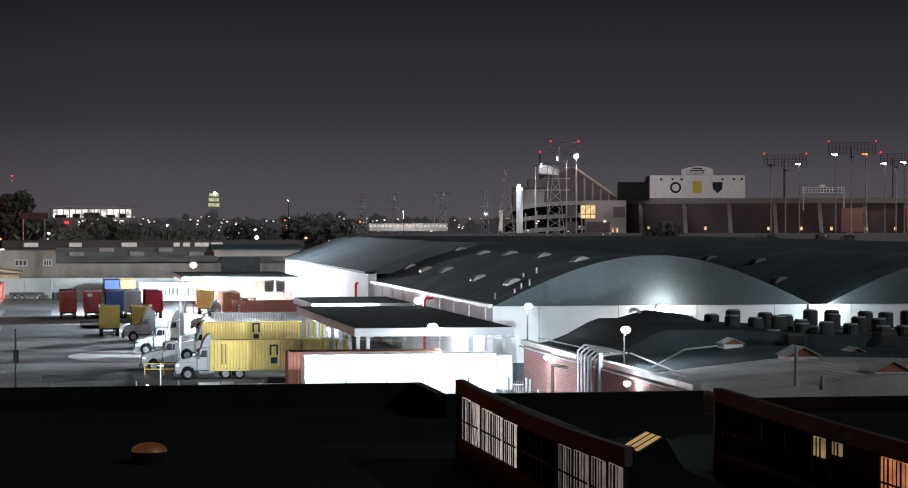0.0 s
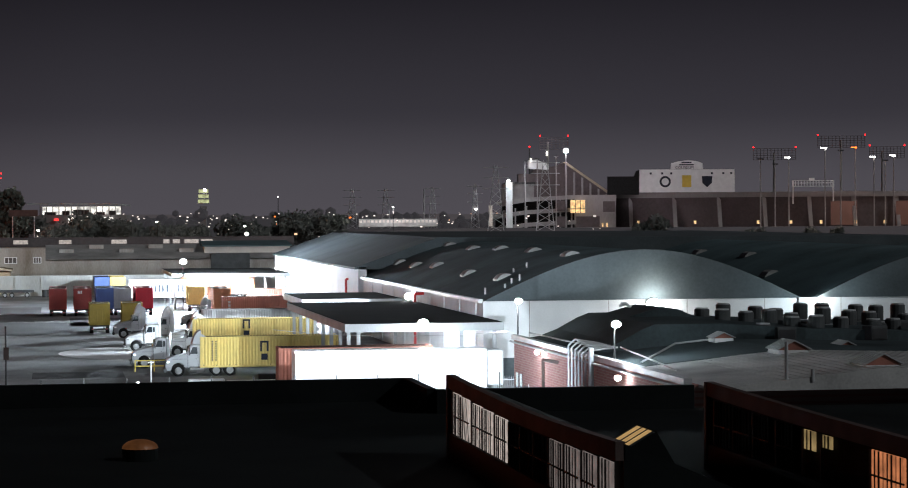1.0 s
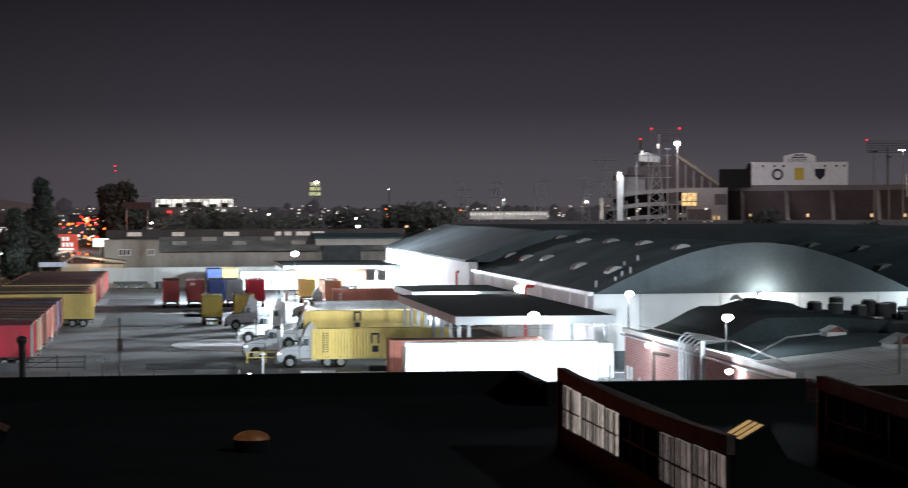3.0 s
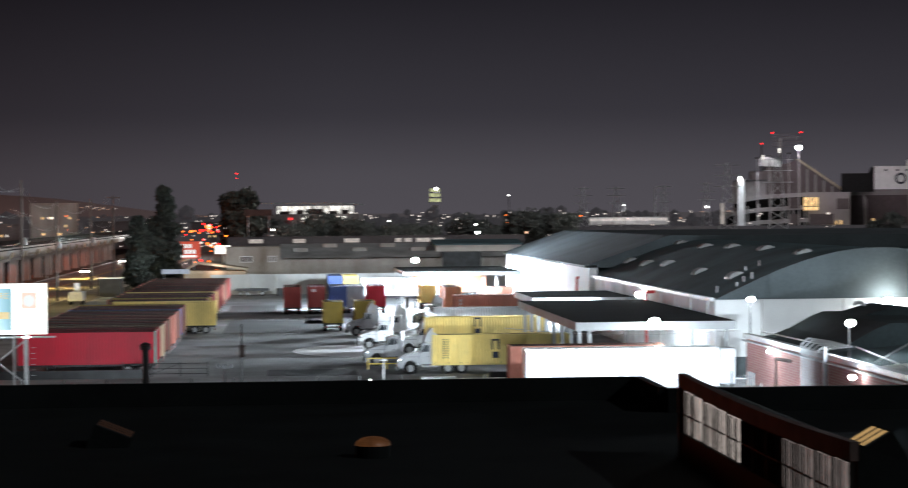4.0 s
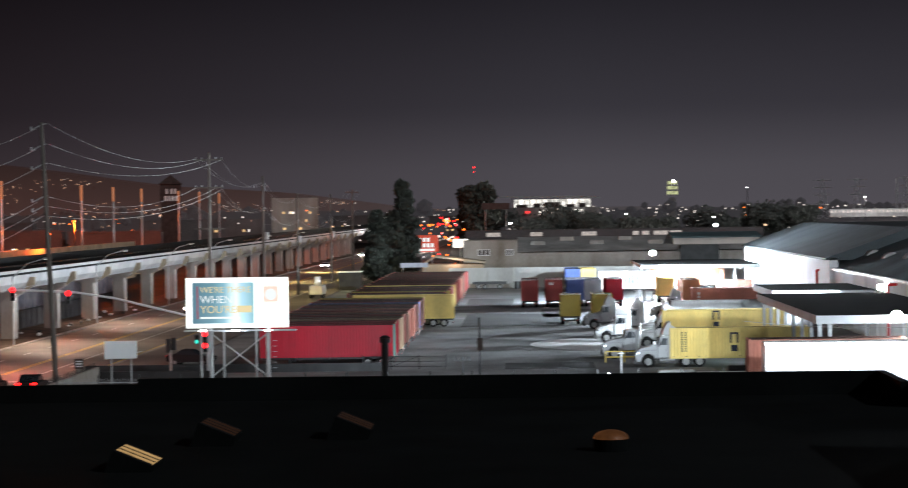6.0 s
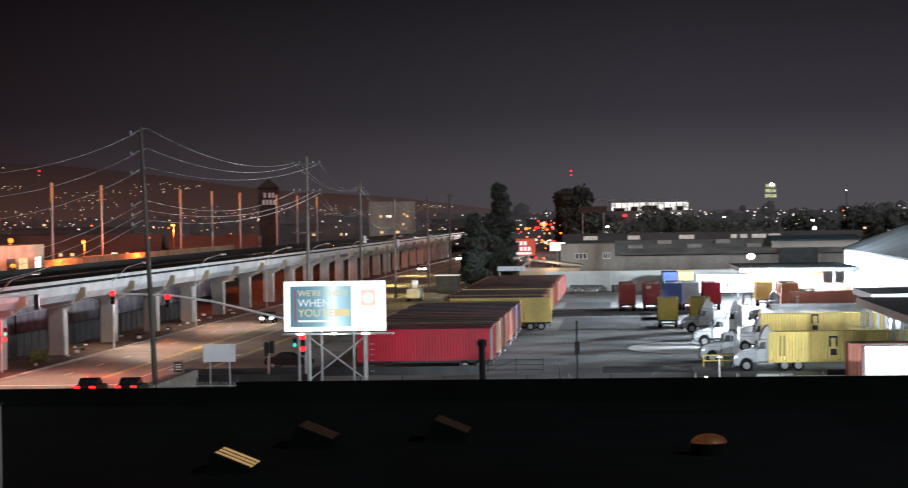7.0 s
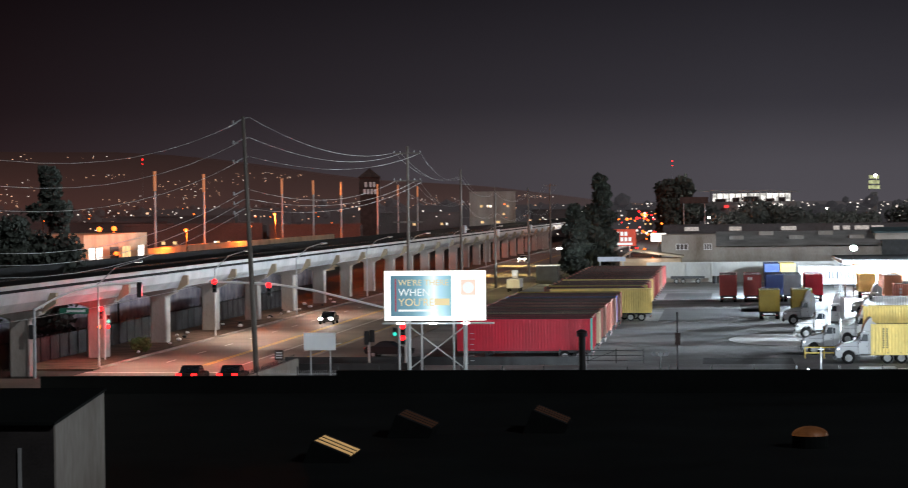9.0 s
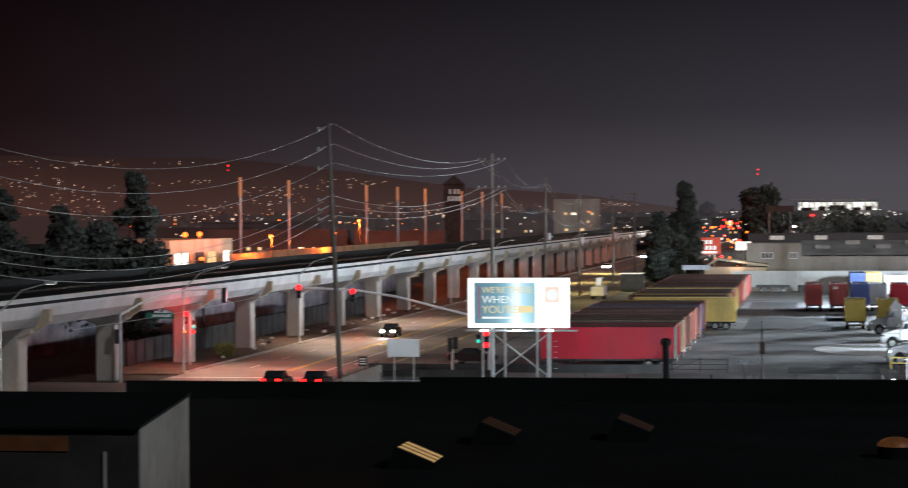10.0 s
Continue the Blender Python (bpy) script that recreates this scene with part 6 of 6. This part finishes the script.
light_tower(46.5, -5, 48.4, 43, 55.5, "tall lattice light tower above the stand")
light_tower(157, 60, 44.8, 147.2, 167.3, "wide rack of stadium lamps on a mast")
light_tower(188, 55, 50.4, 177, 199.3, "wide rack of stadium lamps on a mast")
light_tower(208.5, 60, 45.4, 202.5, 219, "wide rack of stadium lamps on a mast")
t = thing("warning_mast", far_pose(1000, SB, 38.5), "thin mast with a red warning light", "mast")
part("mast", rod(bmesh.new(), (0, 0, 30), (0, 0, 44), 0.3), DARK_STEEL, t)
part("warning_light", ball(bmesh.new(), 0, -0.4, 44.4, 0.36, 1, 1), G_RED, t)

# car park lamp posts round the stadium
for x, z0, zt, mat, d in ((54.8, 22, 42.5, G_FLOOD, 960), (50.4, 22, 40, None, 960), (42, 22, 39, None, 960), (36.5, 30, 38, None, 960), (142, 22, 38.3, None, 930), (148.5, 22, 36, None, 930), (154.7, 22, 38.8, G_WHITE, 930), (171, 10, 43.0, G_WHITE, 930), (178, 10, 42, None, 930), (184.6, 10, 43.2, G_ORANGE, 930), (193, 22, 39, G_WHITE, 930), (198, 22, 37.5, None, 930), (201.8, 22, 39.5, G_WHITE, 930)):
    t = thing("lamp_post", far_pose(d, SB, x * d / 1000), "tall pale car-park lamp post by the stadium", "lamp post", "stadium lamp posts")
    zz = 14 + (zt - 14) * d / 1000
    part("post", rod(bmesh.new(), (0, 0, 0), (0, 0, zz), 0.32, 0.24, 8), STAD_CONC, t)
    bm = bmesh.new()
    if mat is G_FLOOD:
        ball(bm, 0, -0.6, zz, 1.1, 0.9, 2)
    elif mat:
        bx(bm, -1.8, -0.3, -0.7, -0.2, zz, zz + 0.35)
        bx(bm, -0.25, 0.5, -0.7, -0.2, zz - 0.2, zz + 0.4)
    else:
        bx(bm, -1.2, 1.2, -0.7, -0.2, zz - 0.2, zz + 0.3)
    part("lamp_head", bm, mat or DARK_STEEL, t)
lamp("stadium_flood", *far_pose(952, SB, 54, 0).translation.xy, 42, 16000, (1.0, 0.85, 1.0), 1.0)
lamp("stadium_flood", *far_pose(955, SB, 30, 0).translation.xy, 28, 6000, WHITE_LIGHT, 1.0)
lamp("stadium_flood", *far_pose(890, SB, 170, 0).translation.xy, 30, 13000, (1.0, 0.7, 0.6), 1.0)
lamp("stadium_flood", *far_pose(870, SB, 120, 0).translation.xy, 30, 8000, (1.0, 0.85, 0.85), 1.0)

# scoreboard
t = thing("scoreboard", far_pose(985, SB, 0), "broad white stadium scoreboard with emblems", "scoreboard")
part("board", box(86.5, 128.5, 0, 2, 23.5, 33.6), WHITE_PAINT, t, "pale sign face")
part("screen", box(72.3, 86.2, 0, 2, 22.5, 30.6), BLACK, t, "black video screen")
part("screen_top", prism(bmesh.new(), [(84, 30.6), (86.4, 30.6), (86.4, 33.4), (85, 33)], 0, 2), BLACK, t)
part("crown_sign", prism(bmesh.new(), [(100.3, 33.7), (114.5, 33.7), (114.3, 36.3), (112, 37.2), (108, 37.7), (104, 37.2), (100.5, 36.3)], 0, 1.5), WHITE_PAINT, t, "arched sign above the board")
o = words("COLISEUM", 1.75, pose(102.2, -0.06, 33.85, 90, 0, 0), SIGN_DARK, t, "crown_lettering")
bm = bmesh.new()
for x0, x1, z in ((104, 110.5, 35.4), (105, 109.5, 36.4)):
    bx(bm, x0, x1, -0.06, 0, z, z + 0.5)
part("lettering_bar", bm, SIGN_DARK, t)
part("emblem_disc", rod(bmesh.new(), (97.8, -0.12, 28.2), (97.8, 0, 28.2), 2.5, n=24), SIGN_DARK, t, "round dark emblem")
part("emblem_core", rod(bmesh.new(), (97.8, -0.2, 28.2), (97.8, -0.121, 28.2), 1.6, n=24), SIGN_WHITE, t)
part("poster", box(105.3, 109.3, -0.12, 0, 25.8, 31), YELLOW_RAIL, t, "yellow square poster")
part("emblem_shield", prism(bmesh.new(), [(114, 30.6), (118.6, 30.6), (118.4, 27.6), (116.3, 25.7), (114.2, 27.6)], -0.12, 0), SIGN_DARK, t, "dark shield emblem")
for x in (91, 96, 100, 118, 123, 126.5):
    part("small_patch", box(x, x + 0.9, -0.1, 0, 31.4, 32.3), SIGN_DARK, t)
for x in (92, 101, 110, 120):
    part("leg", box(x, x + 0.8, 2.1, 2.9, 0, 24), DARK_STEEL, t)
t = thing("gantry_sign", far_pose(940, SB, 0), "openwork steel sign gantry on the bowl rim", "gantry")
bm = bmesh.new()
for z in (25.2, 26.6, 27.6):
    bx(bm, 147, 164.5, 0, 0.5, z, z + 0.25)
for k in range(15):
    bx(bm, 147 + 1.25 * k - 0.1, 147 + 1.25 * k + 0.1, 0, 0.5, 25.2, 27.6)
bx(bm, 154, 156.3, 0, 0.4, 27.8, 28.8)
bx(bm, 147, 147.5, 0, 0.5, 18, 27.6)
bx(bm, 164, 164.5, 0, 0.5, 18, 27.6)
part("truss", bm, WHITE_PAINT, t)


for k, (x, h, r) in enumerate(((95, 13, 6), (89, 10, 5), (165, 8, 4), (176, 8, 4), (140, 7, 5))):
    m = far_pose(900, SB, x * 0.9)
    tree(m.translation.x, m.translation.y, h, r, 70 + k, n=1500, leaf=0.9, mat=HAZED_LEAF)
# lattice power pylons
def pylon(x, d, h, w, kind):
    t = thing("power_pylon", far_pose(d, SB, x * d / 1000), "grey steel lattice power pylon", "pylon", "power pylons")
    bm = bmesh.new()
    for s in (-1, 1):
        rod(bm, (s * w, 0, 0), (s * w * 0.15, 0, h), 0.16, n=4)
    for k in range(10):
        z0, z1 = h * k / 10, h * (k + 1) / 10
        w0, w1 = w * (1 - 0.85 * k / 10), w * (1 - 0.85 * (k + 1) / 10)
        rod(bm, (-w0, 0, z0), (w1, 0, z1), 0.1, n=4)
        rod(bm, (w0, 0, z0), (-w1, 0, z1), 0.1, n=4)
    for q in (0.72, 0.85, 0.97):
        rod(bm, (-w * 1.3, 0, h * q), (w * 1.3, 0, h * q), 0.14, n=4)
    part("lattice", bm, STEEL, t)


for x, d, h, w in ((-41, 1000, 26, 3), (-26, 1000, 26, 3), (-5, 950, 26, 2.5), (14, 950, 27, 2.5), (23.3, 900, 34, 4.0), (45.5, 900, 36, 4.5)):
    pylon(x, d, h, w, 0)
tagged(part("thin_mast", rod(bmesh.new(), (0, 0, 0), (0, 0, 25), 0.3), STEEL, None, "", far_pose(950, SB, -8.4)), "thin pale mast near the tracks", "mast")

# waiting train on the far line
t = thing("train", far_pose(900, SB, 0), "long pale train with a row of lit windows", "train")
part("car_body", soften(box(-34.5, -2.5, 0, 3, 9.2, 12.6), 0.3), STEEL, t)
for k in range(20):
    part("window", box(-34 + 1.56 * k, -33 + 1.56 * k, -0.06, 0, 11.0, 12.0), G_TRAIN, t, "lit window")
setting("rail_embankment", box(-60, 300, 905, 912, 0, 8.6), FAR_HAZE, "dark rail embankment in the distance", "embankment").matrix_basis = pose(0, 0, 0, 0, 0, SB)

# elevated station with a lit canopy
t = thing("rail_station", far_pose(1000, SB, 0), "elevated rail station with a brightly lit canopy", "station")
part("deck", box(-190, -142, 0, 12, 6, 14.8), STAD_CONC, t)
part("canopy_roof", prism(bmesh.new(), [(-186, 19.6), (-142, 18.9), (-142, 19.4), (-150, 20.0), (-186, 20.2)], -3, 14), STEEL, t)
part("hall_light", box(-180, -145, 2, 2.3, 15, 18.6), glow("station_hall", (1.0, 0.97, 0.9), 1.0, 0.8, 0.35), t, "lit platform hall")
for k in range(14):
    part("column", box(-181 + 2.8 * k, -180.65 + 2.8 * k, 0.5, 1.0, 14.8, 19.2), STAD_CONC, t)
for k, (x, w) in enumerate(((-179, 5), (-171, 3.2), (-166, 7), (-156, 4), (-150, 3))):
    part("kiosk", box(x, x + w, 0.8, 1.6, 14.9, 16.2 + 0.5 * (k % 3)), TOWN_DARK, t, "dark platform kiosk")
part("red_sign", box(-174.4, -172.4, -1, -0.8, 12.3, 13.3), glow("red_sign_glow", (1.0, 0.05, 0.05), 1.6), t, "glowing red sign")
part("lower_hall", box(-168, -148, -1, -0.8, 11.5, 13.8), G_SOFT, t)
# lit control tower
t = thing("control_tower", far_pose(1100, SB, -118.5), "slim tower with lit platforms and a bright lamp", "tower")
part("shaft", box(-1.5, 1.5, 0, 3, 0, 19), STAD_CONC, t)
for z, w in ((20, 3.0), (22.5, 2.8), (25, 2.6)):
    part("platform", box(-w, w, -0.5, 3.5, z, z + 0.5), STEEL, t)
    part("glazing", box(-w + 0.4, w - 0.4, 0, 3, z + 0.5, z + 2.2), glow("tower_glass", (0.90, 0.95, 0.50), 0.5, 0.5, 0.6), t)
part("beacon", ball(bmesh.new(), 0.9, -0.8, 27.0, 0.8, 1, 2), G_WHITE, t)

# lone far lamps over the yard; last two added to carry fill lamps
for d, x, z, r, mat in ((560, -49.5, 9.5, 0.75, G_FLOOD), (600, -53.5, 11.3, 0.5, G_WHITE), (600, -109, 10.3, 0.6, G_WHITE), (950, 13.5, 16.4, 0.9, G_WHITE), (700, -52, 20, 0.3, G_WHITE), (700, -90, 12.2, 0.5, G_WHITE), (880, -20, 17.2, 0.5, G_WHITE)):
    t = thing("far_lamp", far_pose(d, SB, x), "bright lamp on a post in the distance", "lamp post", "distant lamps")
    part("post", rod(bmesh.new(), (0, 0.8, 0), (0, 0.8, z), 0.1, n=6), BLACK, t)
    part("lens", ball(bmesh.new(), 0, 0, z, r * 0.6, 0.8, 2), mat, t)

# ---- the town to the left ----
TB = 6.9
# row of tall masts; the tops glow, standing in for orange light on them
for x, y in ((-95, 366.5), (-95, 402), (-95, 475), (-95, 512), (-95, 550), (-95, 609), (-95, 648), (-95, 690)):
    t = thing("mast_lamp", pose(x, y, 0), "tall slim mast with a self-glowing orange top", "mast", "row of tall masts")
    part("mast", rod(bmesh.new(), (0, 0, 0), (0, 0, 17.2), 0.24, 0.22), STEEL, t)
    part("head", rod(bmesh.new(), (0, 0, 17.2), (0, 0, 20.5), 0.26), glow("mast_head_glow", (1.0, 0.36, 0.16), 0.45), t, "mast top glowing orange in place of lamplight")
# orange-lit depot with bright doors
t = thing("depot", pose(-80, 273, 0), "pale depot building bathed in orange light", "building")
part("wall", box(-12, 0, 0, 31, 0, 10.9), PAINT["cream"], t)
for y0, y1, mat in ((2.0, 4.6, G_SOFT), (5.4, 8.2, G_SOFT), (12, 16, DARK_STEEL), (18, 22, G_WARM), (26, 29, G_SOFT)):
    part("door", box(-0.05, 0.06, y0, y1, 6.0, 9.2), mat, t)
for y in (6, 13):
    part("wall_lamp", ball(bmesh.new(), 0.3, y, 11.6, 0.35, 1, 2), G_ORANGE, t)
setting("orange_wall", box(-88.5, -88, 306, 500, 0, 8.1), PAINT["cream"], "long pale wall lit orange behind the viaduct", "wall")
setting("rear_depot", box(-130, -92, 505, 560, 0, 5.5), PAINT["cream"], "low pale depot roofs lit orange", "building")
for x, y, z in ((-92, 330, 10.5), (-92, 452, 12.9), (-82, 262, 15.9), (-70, 252, 9.0), (-84.5, 345, 10.8), (-86, 400, 10.8)):
    t = thing("sodium_lamp", pose(x, y, 0), "orange sodium street lamp", "lamp post", "sodium lamps")
    part("post", rod(bmesh.new(), (0, 0.6, 0), (0, 0.6, z), 0.1), BLACK, t)
    part("lens", ball(bmesh.new(), 0, 0, z, 0.33, 0.7, 2), G_ORANGE, t)

# brick water tower house
t = thing("water_tower", far_pose(760, TB, -28.8), "brown brick water tower with a pyramid roof", "tower")
part("shaft", box(-3.2, 3.2, 0, 6.4, 0, 18), RUST_TRIM, t)
part("tank", box(-3.5, 3.5, -0.3, 6.7, 18, 24.3), RUST_TRIM, t)
bm = bmesh.new()
bmesh.ops.create_cone(bm, cap_ends=True, segments=4, radius1=5.6, radius2=0.05, depth=3.2, matrix=pose(0, 3.2, 25.9, 0, 0, 45))
part("roof", bm, RUST_TRIM, t)
bm = bmesh.new()
for z, q in ((21.0, (-1.2, 0.4, 1.6)), (18.6, (-1.6, -0.4, 0.8, 2.0))):
    for x in q:
        bx(bm, x - 0.4, x + 0.4, -0.4, -0.31, z, z + 1.7)
part("lettering_bar", bm, SIGN_WHITE, t, "pale unreadable lettering bars")


def block(x, d, w, h, depth, mat, wins, b=TB, label="dark town building with a few lit windows", seed=1):
    t = thing("town_building", far_pose(d, b, x), label, "building", "town buildings")
    part("wall", box(-w / 2, w / 2, 0, depth, 0, h), mat, t)
    part("parapet", box(-w / 2 - 0.2, w / 2 + 0.2, -0.2, 0.3, h, h + 0.5), mat, t)
    rng = random.Random(seed)
    for k in range(wins):
        x0 = rng.uniform(-w / 2 + 1, w / 2 - 2.5)
        z0 = 4 + 3.2 * rng.randrange(0, max(1, int((h - 5) / 3.2)))
        part("window", box(x0, x0 + rng.uniform(0.4, 1.3), -0.08, 0, z0, z0 + 0.9), rng.choice((G_SOFT, G_WARM, G_WARM)), t)
    return t


block(15.5, 900, 18.5, 19.5, 12, GREY_WALL, 16, seed=3, label="five-storey building with a few lit windows")
block(-20, 830, 46, 11.5, 12, TOWN_DARK, 10, seed=5)
block(-75, 640, 40, 9.5, 14, TOWN_DARK, 10, seed=6)
block(-40, 640, 26, 9, 14, TOWN_DARK, 8, seed=7)
block(-95, 760, 40, 11.5, 14, TOWN_DARK, 6, seed=8)
block(-120, 700, 60, 10, 14, TOWN_DARK, 8, seed=9)
block(48, 1000, 26, 12, 14, TOWN_DARK, 10, seed=11)
block(90, 1100, 40, 11, 14, TOWN_DARK, 10, seed=12)

# sign boards over the street
t = thing("orange_billboard", pose(-23.2, 478, 0), "orange-red billboard with white lettering on posts", "billboard")
part("panel", box(-4.4, 4.4, 0, 0.4, 5.2, 8.8), glow("orange_panel", (0.85, 0.10, 0.045), 0.62, 0.1, 0.5), t)
for z, n in ((7.4, 4), (6.2, 5)):
    for k in range(n):
        part("lettering_bar", box(-0.6 + 0.85 * k, 0.0 + 0.85 * k, -0.02, -0.004, z, z + 0.85), G_TXT_W, t)
part("lettering_bar", box(-0.6, 3.6, -0.02, -0.004, 5.4, 5.9), G_TXT_W, t)
for x in (-3, 3):
    part("post", rod(bmesh.new(), (x, 0.5, 0), (x, 0.5, 5.2), 0.15), STEEL, t)
t = thing("white_lantern_sign", pose(-13.8, 470, 0), "glowing white box sign on a pole", "sign")
part("box_face", soften(box(-1.6, 1.6, 0, 0.8, 6.2, 8.0), 0.1), G_SOFT, t)
part("post", rod(bmesh.new(), (0, 0.4, 0), (0, 0.4, 6.2), 0.12), STEEL, t)
t = thing("cottage", pose(-17.5, 440, 0), "low house with a lit gable and pitched roof", "house")
part("wall", box(-3, 9, 0, 9, 0, 3.4), PAINT["cream"], t)
part("roof", prism(bmesh.new(), [(-3.4, 3.3), (-0.5, 5.2), (9.4, 3.9), (9.4, 3.5), (-0.4, 4.8), (-3.4, 3.0)], -0.4, 9.4), TAN_CONC, t)
lamp("porch_light", -14, 438.5, 3.8, 260, (1.0, 0.75, 0.6))
t = thing("rooftop_billboard", pose(-8.5, 640, 0), "dark reddish roof billboard seen from behind", "billboard")
part("panel", box(-4, 4, 0, 0.3, 14.2, 16), RUST_TRIM, t)
for x in (-3, 3):
    part("post", rod(bmesh.new(), (x, 0.4, 0), (x, 0.4, 14.2), 0.12), STEEL, t)
t = thing("blue_site_sign", pose(-19.5, 388, 0), "small pale lit sign on the container row", "sign")
for _q in (-2, 2):
    part("post", rod(bmesh.new(), (_q, 0.15, 0), (_q, 0.15, 4.9), 0.05), STEEL, t)
part("panel", box(-2.4, 2.4, 0, 0.1, 4.2, 5.0), glow("site_sign", (0.55, 0.62, 0.75), 0.5, 0.2, 1), t)

# busy street in the distance: lamps, signals and tail lights
rng = random.Random(9)
bm1, bm2, bm3 = bmesh.new(), bmesh.new(), bmesh.new()
for k in range(120):
    y = rng.uniform(520, 1500)
    x = -22 + (y - 520) * -0.004 + rng.uniform(-7, 9) - 0.018 * (y - 520)
    z = rng.choice((0.8, 0.9, 4.5, 5, 8, 9, 10)) + rng.uniform(0, 1)
    ball((bm1, bm1, bm2, bm3)[k % 4], x, y, z, rng.uniform(0.3, 0.75) * y / 900, 0.8, 1)
for b, mat, lab in ((bm1, G_ORANGE, "orange street lamps far along the street"), (bm2, G_TAIL, "red tail lights far along the street"), (bm3, G_CITYW, "white lamps far along the street")):
    tagged(part("far_street_lights", b, mat), lab, "street lights", kind="stuff")

for x, y, z in ((-57, 2499, 62), (-640, 2416, 70)):
    t = thing("radio_mast", pose(x, y, 0), "slender far radio mast with a red warning light", "mast", "far radio masts")
    part("mast", rod(bmesh.new(), (0, 0, 0), (0, 0, z - 1), 0.05, 0.05, 6), STEEL, t)
    part("warning_light", ball(bmesh.new(), 0, 0, z, 0.9, 1, 1), G_TAIL, t, "red warning light")
    part("lower_warning_light", ball(bmesh.new(), 0, 0, z - 5, 0.6, 1, 1), G_TAIL, t)

# ---- the hills and the town lights ----
bm = bmesh.new()
prof = [bm.verts.new((-4000, 3600, -5))]
for k in range(81):
    x = -4000 + 100 * k
    h = 16 + 100 * max(0, min(1, (-x - 150) / 900)) + 9 * noise.noise((x * 0.004, 3, 0)) + 4 * noise.noise((x * 0.02, 7, 0))
    prof.append(bm.verts.new((x, 3600, h)))
prof.append(bm.verts.new((4000, 3600, -5)))
f = bm.faces.new(prof)
g = bmesh.ops.extrude_face_region(bm, geom=[f])
bmesh.ops.translate(bm, verts=[e for e in g["geom"] if isinstance(e, bmesh.types.BMVert)], vec=(0, 300, 0))
bmesh.ops.recalc_face_normals(bm, faces=bm.faces)
setting("backdrop", bm, HILL_HAZE, "dark hills on the horizon behind the town", "hills")
bm1, bm2 = bmesh.new(), bmesh.new()
for k in range(1700):
    x = rng.uniform(-1700, 250)
    top = 16 + 92 * max(0, min(1, (-x - 150) / 900))
    z = rng.uniform(4, max(12, top))
    if noise.noise((x * 0.006, z * 0.03, 5)) < -0.05:
        continue
    s = rng.uniform(0.25, 0.6) * (1.6 if k % 17 == 0 else 1)
    bx((bm1, bm1, bm1, bm2)[k % 4], x - s * 1.3, x + s * 1.3, 3590, 3592, z - s * 0.8, z + s * 0.8)
for b, mat, lab in ((bm1, G_CITY, "warm town lights scattered over the hills"), (bm2, G_CITYW, "white town lights scattered over the hills")):
    tagged(part("hill_lights", b, mat), lab, "town lights", kind="stuff")
bm1, bm2, bm3 = bmesh.new(), bmesh.new(), bmesh.new()
for k in range(620):
    d = rng.uniform(600, 1500)
    px = rng.uniform(-560, 80)
    m = far_pose(d, SB, px * d / 1000)
    s = rng.uniform(0.08, 0.26) * d / 900 * (1.8 if k % 23 == 0 else 1)
    z = rng.uniform(4, 15)
    x, y = m.translation.xy
    bx((bm1, bm2, bm3, bm2, bm1)[k % 5] if px < -260 or k % 9 == 0 else bm2, x - s * 1.4, x + s * 1.4, y, y + 0.3, z - s, z + s)
for b, mat, lab in ((bm1, G_CITY, "scattered warm lights of the plain"), (bm2, G_CITYW, "scattered white lights of the plain"), (bm3, G_ORANGE, "scattered orange lamps of the plain")):
    tagged(part("plain_lights", b, mat), lab, "town lights", kind="stuff")
# dark roofs and tree line between yard and horizon
bm = bmesh.new()
for k in range(170):
    d = rng.uniform(1000, 2200)
    px = rng.uniform(-600, 330)
    x, y = far_pose(d, SB, px * d / 1000).translation.xy
    w, h = rng.uniform(10, 40), rng.uniform(6, 15)
    bx(bm, x - w, x + w, y, y + 12, 0, h)
tagged(part("far_roofs", bm, FAR_HAZE), "dark low roofs of the distant town", "buildings", kind="stuff")
bm = bmesh.new()
for k in range(2600):
    d = rng.uniform(1000, 2300)
    px = rng.uniform(-600, 330)
    x, y = far_pose(d, SB, px * d / 1000).translation.xy
    c = Vector((x, y, 8 + 9 * noise.noise((x * 0.02, y * 0.02, 1)) + rng.uniform(0, 6)))
    ball(bm, c.x, c.y, c.z - 2, rng.uniform(2.0, 5.0), 0.9, 1) if k % 3 == 0 else None
tagged(part("far_woods", bm, FAR_HAZE), "dark tree line in the distance", "woods", kind="stuff")


def motions():
    walk(coming, [(t, pose(-47.4 - 0.1 * max(0, t - 7), y, 0)) for t, y in ((0.0, 440), (2.0, 398), (4.0, 356), (5.5, 324.5), (6.5, 305.5), (7.5, 287), (8.2, 276.5), (9.0, 266), (9.5, 259), (10.0, 252.5))])


motions()
